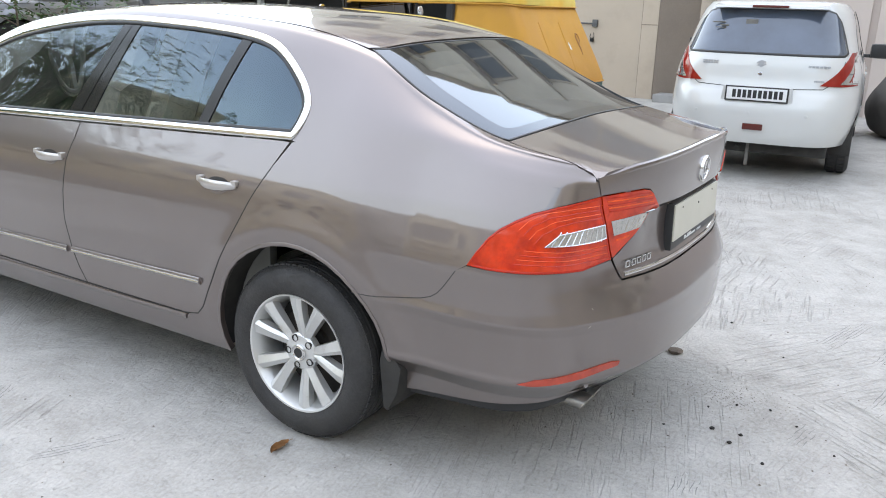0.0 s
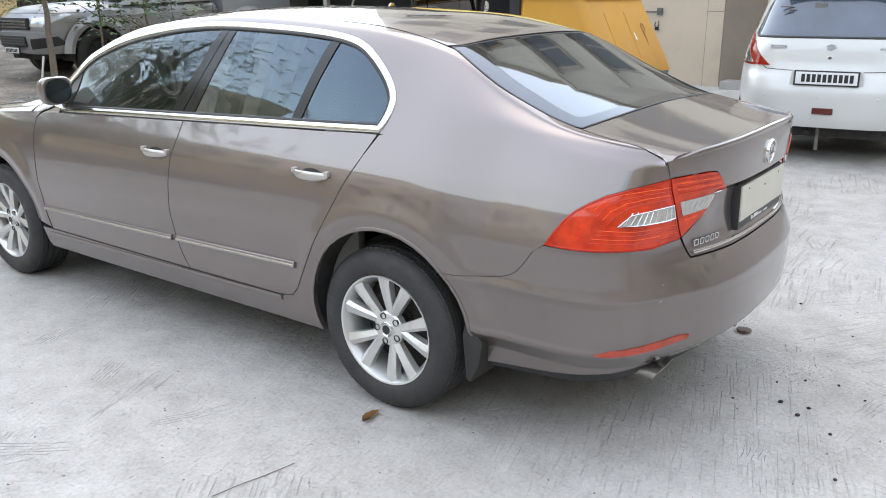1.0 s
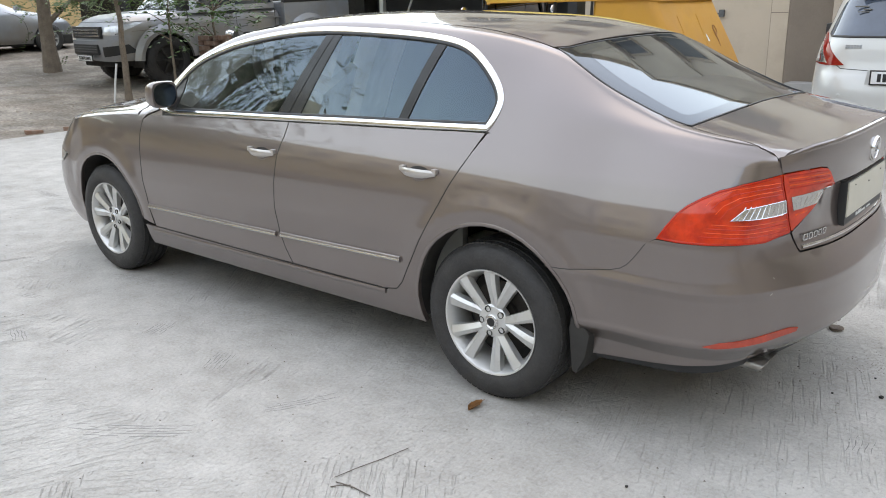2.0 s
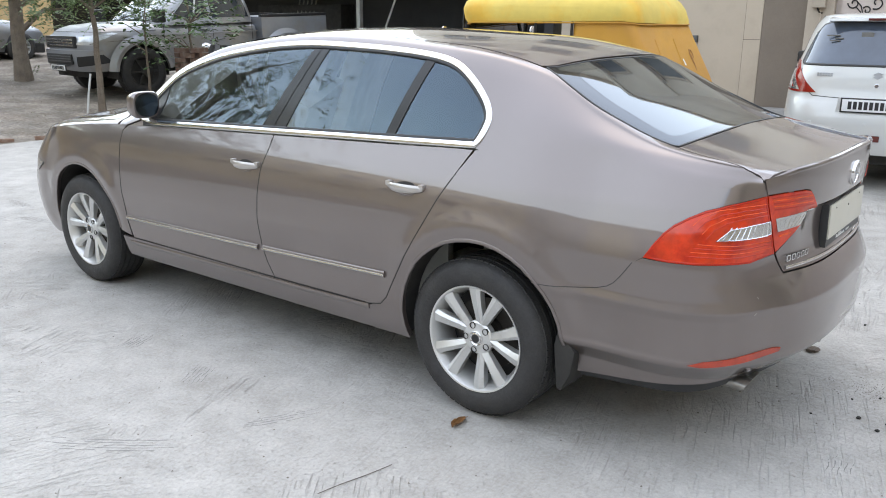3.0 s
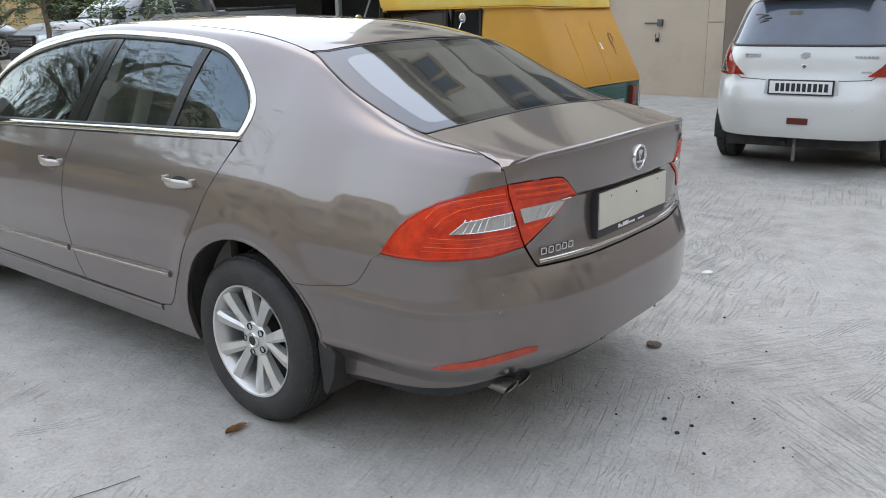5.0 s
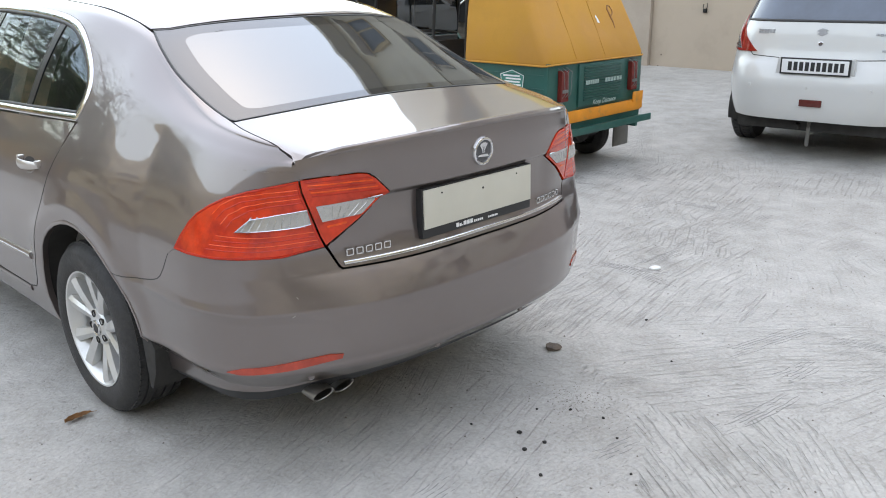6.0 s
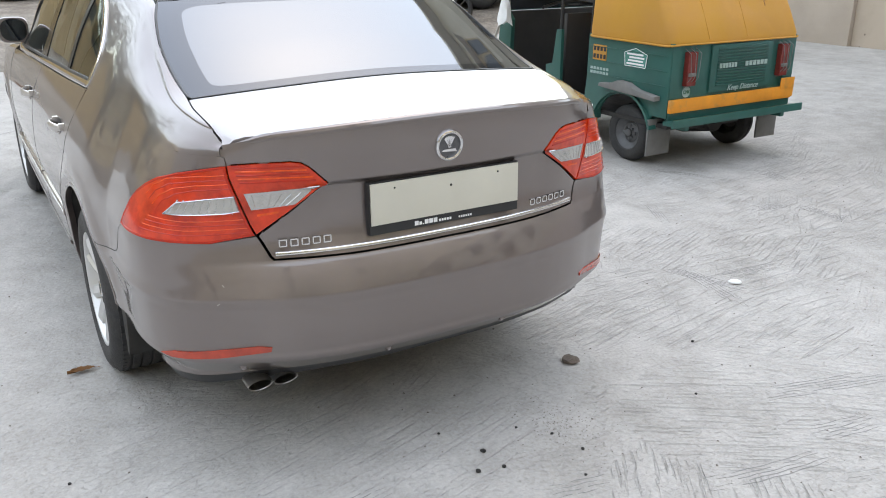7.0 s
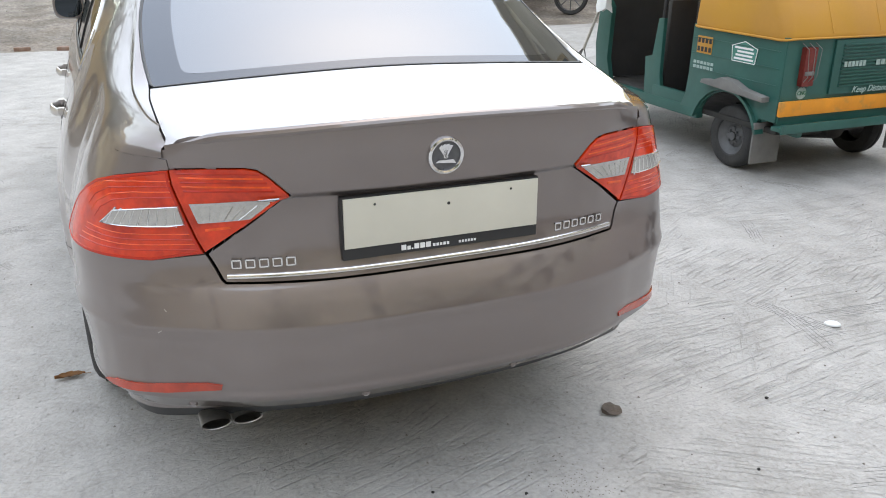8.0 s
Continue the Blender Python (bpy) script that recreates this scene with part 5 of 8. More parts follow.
    part("band_end", boxed(-0.464, -0.434, -0.635, -0.40, 0.435, 0.505, bevel=0.006), AUTO_ORANGE, band)
    part("tail_skirt", boxed(-0.440, -0.420, -0.63, 0.63, 0.372, 0.428, bevel=0.006), AUTO_GREEN, auto, "green skirt under the orange band")
    bm = bmesh.new()
    box(bm, -0.52, -0.43, -0.69, 0.665, 0.345, 0.372, 0.006)
    box(bm, -0.522, -0.508, -0.69, 0.665, 0.335, 0.39, 0.004)
    for y in (0.5, -0.5):
        box(bm, -0.50, 0.1, y - 0.02, y + 0.02, 0.30, 0.35, 0.006)
    part("rear_bumper", bm, AUTO_GREEN, auto, "green angle-iron rear bumper")
    for s, y in ((1, 0.475), (-1, -0.475)):
        lamp = part("tail_lamp", boxed(-0.475, -0.43, y - 0.045, y + 0.045, 0.60, 0.83, bevel=0.012), AUTO_LAMP, auto, "dark red tail lamp behind wire guards")
        part("clear_lens", boxed(-0.480, -0.46, y - 0.035, y + 0.035, 0.665, 0.69, bevel=0.006), FLAP, lamp)
        for dy in (-0.05, 0.0, 0.05):
            part("guard_wire", tube([(-0.44, y + dy, 0.85), (-0.495, y + dy, 0.82), (-0.50, y + dy * 0.7, 0.66), (-0.44, y + dy * 0.7, 0.59)], 0.0025, 6), FLAP, lamp)
    # number boards and writing
    def board(x0, x1, z0, z1, y, mat, rows, ink, label):
        b = part("number_board", boxed(x0, x1, y - 0.002, y + 0.002, z0, z1, bevel=0.001), mat, auto, label)
        for r in range(rows):
            h = (z1 - z0) / rows
            n = 4
            for k in range(n):
                w = (x1 - x0) / n
                part("text_bar", boxed(x0 + w * (k + 0.15), x0 + w * (k + 0.8), y + 0.0015, y + 0.0035, z0 + h * (r + 0.22), z0 + h * (r + 0.78), bevel=0.0), ink, b, smooth_angle=0)
    board(0.20, 0.345, 0.705, 0.815, 0.6415, AUTO_YELLOW, 2, BLACK_INK, "small yellow number board with black bars")
    for r in range(2):
        for k in range(6):
            part("text_bar", boxed(0.17 + 0.034 * k, 0.195 + 0.034 * k, 0.640, 0.6425, 0.635 - 0.03 * r, 0.654 - 0.03 * r, bevel=0.0), FADED_INK, auto, smooth_angle=0)
    part("number_board", boxed(-0.468, -0.462, -0.63, -0.48, 0.50, 0.58, bevel=0.001), AUTO_ORANGE, auto, "small orange number board")
    bm = bmesh.new()
    prism([(-0.20, 0.70), (0.0, 0.70), (0.012, 0.79), (-0.10, 0.825), (-0.212, 0.79)], 0.6405, 0.643, "y", bm=bm)
    st = part("sticker", bm, material("pale_green_sticker", (0.035, 0.20, 0.16), 0.4, vary=0.1, scale=20.0), auto, "pale green hexagonal sticker with white bars")
    for r in range(4):
        part("text_bar", boxed(-0.185 + 0.01 * (r % 2), -0.015 - 0.012 * (r % 3), 0.642, 0.6445, 0.712 + 0.022 * r, 0.724 + 0.022 * r, bevel=0.0), WHITE_INK, st, smooth_angle=0)
    for a, b in (((-0.20, 0.70), (0.0, 0.70)), ((0.0, 0.70), (0.012, 0.79)), ((0.012, 0.79), (-0.10, 0.825)), ((-0.10, 0.825), (-0.212, 0.79)), ((-0.212, 0.79), (-0.20, 0.70))):
        part("sticker_edge", tube([(a[0], 0.643, a[1]), (b[0], 0.643, b[1])], 0.003, 4), WHITE_INK, st)
    for y0, y1 in ((0.20, 0.02), (-0.06, -0.30)):
        n = 6
        for k in range(n):
            w = (y1 - y0) / n
            part("text_bar", boxed(-0.4655, -0.462, y0 + w * (k + 0.85), y0 + w * (k + 0.1), 0.70, 0.732, bevel=0.0), FADED_INK, auto, smooth_angle=0)
    def words(text, size, m, mat, bold=0.0, shear=0.0):
        cu = bpy.data.curves.new("words", "FONT")
        cu.body, cu.size, cu.extrude, cu.shear, cu.offset = text, size, 0.001, shear, bold
        cu.align_x, cu.align_y = "CENTER", "CENTER"
        ob = new("painted_words", cu)
        cu.materials.append(mat)
        ob.parent, ob.matrix_local = auto, m
        ob["label"] = "painted lettering"
        return ob
    away = Matrix(((0, 0, -1, 0), (-1, 0, 0, 0), (0, 1, 0, 0), (0, 0, 0, 1)))
    words("Keep Distance", 0.054, Matrix.Translation((-0.4645, -0.06, 0.557)) @ away, FADED_INK, 0.0004, 0.35)
    part("gas_mark", lathe([(0.0, -0.440), (0.036, -0.440), (0.038, -0.436)], 28, "x", m=Matrix.Translation((0, 0.475, 0.557))), FADED_INK, auto, "round white gas mark")
    words("CNG", 0.032, Matrix.Translation((-0.443, 0.475, 0.557)) @ away, material("green_lettering", (0.03, 0.16, 0.09), 0.5, vary=0.1, scale=50.0), 0.0006)
    # canvas: rear hood wrapping round the sides, then the roof
    def ring(x0, x1, hw, z, r, n=6):
        pts = []
        for cx, cy, a0 in ((x1 - r, hw - r, 0), (x0 + r, hw - r, 90), (x0 + r, -hw + r, 180), (x1 - r, -hw + r, 270)):
            pts += [(cx + r * math.cos(radians(a0 + 90 * k / n)), cy + r * math.sin(radians(a0 + 90 * k / n)), z) for k in range(n + 1)]
        return pts
    bm = bmesh.new()
    levels = [(-0.445, 0.40, 0.652, 0.872), (-0.445, 0.40, 0.656, 0.90), (-0.37, 0.40, 0.650, 1.05), (-0.295, 0.40, 0.635, 1.20), (-0.225, 0.40, 0.615, 1.34), (-0.15, 0.40, 0.60, 1.50), (-0.13, 0.40, 0.595, 1.54)]
    rows = []
    for x0, x1, hw, z in levels:
        rows.append([bm.verts.new(Vector(p) + Vector((0.008 * noise.noise(Vector((p[1] * 5, z * 5, 1))), 0.008 * noise.noise(Vector((p[0] * 5, z * 6, 3))), (0.012 * noise.noise(Vector((p[0] * 6, p[1] * 6, 5))) if z < 0.9 else 0)))) for p in ring(x0, x1, hw, z, 0.07)])
    N = len(rows[0])
    for p, q in zip(rows, rows[1:]):
        for k in range(N):
            bm.faces.new((p[k], p[(k + 1) % N], q[(k + 1) % N], q[k]))
    hood = part("canvas_hood", bm, AUTO_YELLOW, auto, "yellow canvas rear hood with a dark patch", 60)
    part("hood_hem", tube([Vector(p) + Vector((0, 0, 0.012 * noise.noise(Vector((p[0] * 6, p[1] * 6, 5))))) for p in ring(-0.452, 0.40, 0.662, 0.872, 0.07)[3:-3]], 0.007, 6), AUTO_YELLOW, hood)
    LEAN = Matrix(((1, 0, 0.5, -0.437), (0, 1, 0, 0), (0, 0, 1, 0), (0, 0, 0, 1)))  # follows the sloping canvas
    for y in (0.30, -0.08):
        part("hood_fold", tube([(-0.443, y, 0.9), (-0.346, y, 1.1), (-0.214, y, 1.36)], 0.006, 6), AUTO_YELLOW, hood)
    mark = [(-0.335, 1.09), (-0.338, 1.14), (-0.325, 1.19), (-0.318, 1.235), (-0.335, 1.265), (-0.362, 1.262), (-0.378, 1.235), (-0.375, 1.205), (-0.352, 1.19), (-0.332, 1.195)]
    part("dark_patch", tube([LEAN @ Vector((-0.4595, y, z)) for y, z in mark], 0.007, 6, taper=[0.005, 0.008, 0.010, 0.008, 0.006, 0.006, 0.007, 0.006, 0.005, 0.003]), material("brown_stain", (0.33, 0.15, 0.05), 0.7, vary=0.2, scale=20.0), hood, "brown rubbed mark")
    bm = bmesh.new()
    prism([(-0.15, 1.14), (-0.12, 1.145), (-0.125, 1.17), (-0.115, 1.185), (-0.13, 1.2), (-0.145, 1.17)], -0.464, -0.461, "x", bm=bm, m=LEAN)
    part("white_mark", bm, WHITE_INK, hood)
    bm = bmesh.new()
    rows = []
    for x0, x1, hw, z in ((-0.175, 1.50, 0.615, 1.50), (-0.17, 1.53, 0.62, 1.54), (-0.14, 1.56, 0.61, 1.61), (-0.10, 1.55, 0.58, 1.67), (-0.03, 1.50, 0.51, 1.72), (0.1, 1.38, 0.38, 1.75), (0.3, 1.0, 0.2, 1.76)):
        rows.append([bm.verts.new(Vector(p) + Vector((0, 0, 0.018 * noise.noise(Vector((p[0] * 4, p[1] * 4, z * 3))) - (0.025 * math.sin(p[0] * 5) ** 2 if z < 1.55 else 0)))) for p in ring(x0, x1, hw, z, min(0.12, hw * 0.6))])
    N = len(rows[0])
    for p, q in zip(rows, rows[1:]):
        for k in range(N):
            bm.faces.new((p[k], p[(k + 1) % N], q[(k + 1) % N], q[k]))
    bm.faces.new(rows[-1])
    roof = part("canvas_roof", bm, AUTO_ROOF, auto, "dusty yellow canvas roof with a loose hem", 60)
    part("roof_hem", tube([v for v in [Vector(p) + Vector((0, 0, -0.012 - 0.025 * math.sin(p[0] * 5) ** 2)) for p in ring(-0.177, 1.50, 0.622, 1.505, 0.12)]], 0.006, 6), AUTO_YELLOW, roof)
    # inside: seat, partition, cowl, screen, front wheel
    part("passenger_seat", boxed(-0.05, 0.40, -0.55, 0.55, 0.45, 0.62, bevel=0.05), DUST_SEAT, auto, "black vinyl passenger bench")
    part("seat_back", boxed(-0.12, 0.02, -0.55, 0.55, 0.60, 1.10, bevel=0.05), DUST_SEAT, auto)
    part("floor", boxed(-0.40, 1.60, -0.59, 0.59, 0.30, 0.335, bevel=0.006), UNDER, auto, "dark floor pan")
    part("partition", boxed(0.76, 0.80, -0.56, 0.56, 0.33, 1.0, bevel=0.01), DUST_SEAT, auto)
    part("driver_seat", boxed(0.82, 1.10, -0.28, 0.28, 0.62, 0.72, bevel=0.04), DUST_SEAT, auto, "black driver seat")
    bm = bmesh.new()
    prism([(1.62, -0.54), (1.62, 0.54), (1.86, 0.34), (1.98, 0.12), (1.98, -0.12), (1.86, -0.34)], 0.38, 0.98, "z", 0.03, bm)
    part("front_cowl", bm, AUTO_GREEN, auto, "green rounded front cowl")
    part("dashboard", boxed(1.555, 1.615, -0.53, 0.53, 0.34, 0.97, bevel=0.02), DUST_SEAT, auto, "black dashboard and kick panel")
    for s in (1, -1):
        part("door_sill", boxed(0.40, 0.80, s * 0.618 - 0.016, s * 0.618 + 0.016, 0.31, 0.42, bevel=0.012), AUTO_GREEN, auto, "green sill under the passenger opening")
    part("windscreen", boxed(1.56, 1.575, -0.52, 0.52, 0.98, 1.58, bevel=0.003, m=pose(0, 0, 0, 0, 0, 0)), DARKGLASS, auto, "dark windscreen")
    part("handlebar", tube([(1.38, -0.32, 1.0), (1.45, -0.1, 1.03), (1.45, 0.1, 1.03), (1.38, 0.32, 1.0)], 0.014, 8), BLACK, auto)
    w = small_wheel(auto, 1.95, 0.05, 1)
    bm = tube([(-0.30, 0.0, 0.30), (0.0, 0.0, 0.24), (0.2, 0, 0.26)], 0.09, 12)
    box(bm, -0.28, 0.3, -0.3, 0.3, 0.24, 0.36, 0.03)
    part("engine", bm, UNDER, auto, "grimy engine under the tail")
    bm = tube([(0.0, -0.56, 0.205), (0.0, 0.56, 0.205)], 0.03, 10)
    part("axle", bm, UNDER, auto)
    part("mop_stick", tube([(1.74, 0.645, 0.55), (1.44, 0.655, 1.04)], 0.011, 8), WHITE_METAL_POLE, auto, "pale mop stick leaning at the front post")
    bm = bmesh.new()
    for k in range(5):
        tube([(1.74, 0.645, 0.56), (1.76 + 0.02 * math.cos(k), 0.645 + 0.02 * math.sin(k * 1.3), 0.52), (1.77 + 0.035 * math.cos(k), 0.645 + 0.03 * math.sin(k * 1.3), 0.485)], 0.005, 5, bm)
    part("mop_end", bm, FLAP, auto)
    # white rag tied at the front post
    bm = bmesh.new()
    rows = []
    for k in range(7):
        t = k / 6
        rows.append([bm.verts.new((1.46 + 0.05 * math.cos(a) * (0.5 + t) + 0.01 * math.sin(5 * a + k), 0.66 + 0.04 * math.sin(a) * (0.5 + t), 1.12 - 0.24 * t + 0.02 * math.sin(3 * a))) for a in [2 * math.pi * j / 12 for j in range(12)]])
    for p, q in zip(rows, rows[1:]):
        for j in range(12):
            bm.faces.new((p[j], p[(j + 1) % 12], q[(j + 1) % 12], q[j]))
    part("tied_rag", bm, CLOTH_WHITE, auto, "white rag tied to the post", 60)
    return auto
build_auto()

# ---- other parked cars: bodies drawn as stacked plan outlines ----
class Shell:
    """Body skin from curves of its tail, nose and half width over the height."""
    def __init__(self, tail, nose, half, middle, ref=0.6, n_tail=3.2, n_nose=2.6):
        self.tail, self.nose, self.half, self.xm, self.ref = tail, nose, half, middle, ref
        pts = []
        for i in range(61):
            a = math.pi / 2 * i / 60
            pts.append((middle - (middle - tail(ref)) * math.cos(a) ** (2 / n_tail), half(ref) * math.sin(a) ** (2 / n_tail)))
        for i in range(1, 61):
            a = math.pi / 2 * i / 60
            pts.append((middle + (nose(ref) - middle) * math.sin(a) ** (2 / n_nose), half(ref) * math.cos(a) ** (2 / n_nose)))
        self.pts = np.array(pts)
        self.arc = np.concatenate([[0], np.cumsum(np.hypot(*np.diff(self.pts, axis=0).T))])
        self.length = float(self.arc[-1])
    def P(self, u, z):
        a = abs(u)
        x, y = float(np.interp(a, self.arc, self.pts[:, 0])), float(np.interp(a, self.arc, self.pts[:, 1]))
        if x < self.xm:
            x = self.xm - (self.xm - x) * (self.xm - self.tail(z)) / (self.xm - self.tail(self.ref))
        else:
            x = self.xm + (x - self.xm) * (self.nose(z) - self.xm) / (self.nose(self.ref) - self.xm)
        y *= self.half(z) / self.half(self.ref)
        return np.array((x, math.copysign(y, u) if u else 0.0, z))
    def ux(self, x):
        return float(np.interp(x, self.pts[:, 0], self.arc))
    def uy(self, y):
        return math.copysign(float(np.interp(abs(y), self.pts[:61, 1], self.arc[:61])), y)
    def cap(self, z0, rise, mat, name, parent):
        bm = bmesh.new()
        us = steps(-self.length, self.length, 72)[:-1]
        loop = [self.P(u, z0) for u in us]
        c = np.mean(loop, axis=0)
        rows = []
        for f, h in ((1.0, 0.0), (0.95, 0.35), (0.85, 0.65), (0.6, 0.9), (0.3, 0.98)):
            rows.append([bm.verts.new((c[0] + (p[0] - c[0]) * f, p[1] * f, z0 + rise * h)) for p in loop])
        for p, q in zip(rows, rows[1:]):
            for k in range(len(us)):
                bm.faces.new((p[k], p[(k + 1) % len(us)], q[(k + 1) % len(us)], q[k]))
        bm.faces.new(rows[-1])
        return part(name, bm, mat, parent, "", 50)

def side_skin(shell, z0, z1, axles, r, rz):
    """Outline of one flank from the middle of the tail to the middle of the nose, cut by the wheel arches."""
    low = [(0.0, z0)]
    for ax in axles:
        a0 = math.degrees(math.asin(max(-1, min(1, (z0 - rz) / r))))
        low += [(shell.ux(ax + r * math.cos(radians(a))), rz + r * math.sin(radians(a))) for a in [180 - a0 + (2 * a0 - 180) * k / 16 for k in range(17)]]
    low.append((shell.length, z0))
    return low + [(shell.length, z1), (0.0, z1)]

def plain_wheel(parent, x, y, out, r, w, rim_mat, spokes=0):
    wheel = new("wheel")
    wheel.parent = parent
    wheel.matrix_local = pose(x, y, r, 0, 0, 0 if out > 0 else 180)
    part("tyre", lathe([(r * 0.62, -0.01), (r * 0.68, 0.004), (r * 0.85, 0.006), (r * 0.95, -0.012), (r * 0.985, -0.03), (r, -0.05), (r, -w * 0.42), (r * 0.975, -w * 0.44), (r * 0.975, -w * 0.5), (r, -w * 0.52), (r, -w + 0.05), (r * 0.985, -w + 0.03), (r * 0.93, -w + 0.005), (r * 0.6, -w)], 44), RUBBER, wheel, "black rubber tyre")
    bm = bmesh.new()
    for row in range(2):
        for i in range(44):
            a = 2 * math.pi * (i + 0.4 * row) / 44
            c = -w * (0.28 if row == 0 else 0.72)
            box(bm, r - 0.008, r + 0.004, c - w * 0.15, c + w * 0.15, -r * 0.045, r * 0.045, m=Matrix.Rotation(-a, 4, "Y"))
    part("tread_block", bm, RUBBER, wheel, smooth_angle=0)["kind"] = "stuff"
    bm = lathe([(0.0, -0.02), (0.03, -0.02), (0.055, -0.03), (0.07, -0.05), (r * 0.5, -0.05), (r * 0.58, -0.02), (r * 0.62, -0.004), (r * 0.64, -0.008), (r * 0.635, -0.02)] if not spokes else [(r * 0.5, -0.1), (r * 0.58, -0.03), (r * 0.62, -0.004), (r * 0.64, -0.008), (r * 0.635, -0.02)], 44)
    for k in range(spokes):
        box(bm, 0.02, r * 0.6, -0.045, -0.02, -0.018, 0.018, 0.005, Matrix.Rotation(2 * math.pi * k / spokes, 4, "Y"))
    part("rim", bm, rim_mat, wheel, "road wheel rim")
    part("hub", lathe([(0.0, -0.012), (0.04, -0.014), (0.055, -0.03), (0.055, -0.08), (r * 0.6, -0.09)], 30), rim_mat if not spokes else UNDER, wheel)
    return wheel

BLUEGLASS = material("blue_grey_tinted_glass", (0.055, 0.075, 0.11), 0.03, vary=0.25, scale=2.5, Coat_Weight=1.0, Coat_Roughness=0.0)
BADGE = material("dull_silver_badge", (0.42, 0.43, 0.45), 0.4, 0.2, vary=0.1, scale=40.0)
LENS_DEEP = material("deep_red_lamp_lens", (0.27, 0.017, 0.012), 0.12, vary=0.2, scale=20.0)
LENS_FOG = material("dull_red_lamp_lens", (0.11, 0.022, 0.018), 0.2, vary=0.2, scale=30.0)
WHITE_PAINT = material("white_car_paint", (0.56, 0.565, 0.555), 0.3, vary=0.03, scale=2.0, Coat_Weight=1.0, Coat_Roughness=0.04)
SILVER = material("silver_car_paint", (0.42, 0.43, 0.45), 0.34, 0.6, vary=0.06, scale=2.0, fine=0.06, fine_scale=800.0, Coat_Weight=1.0, Coat_Roughness=0.05)
DUSTY_SILVER = material("dusty_silver_car_paint", (0.30, 0.315, 0.34), 0.40, 0.5, vary=0.1, scale=2.0, second=(0.29, 0.28, 0.265), mask_scale=1.4, Coat_Weight=0.6, Coat_Roughness=0.2)
DARK_PAINT = material("black_car_paint", (0.015, 0.015, 0.017), 0.3, vary=0.1, scale=2.0, Coat_Weight=1.0)

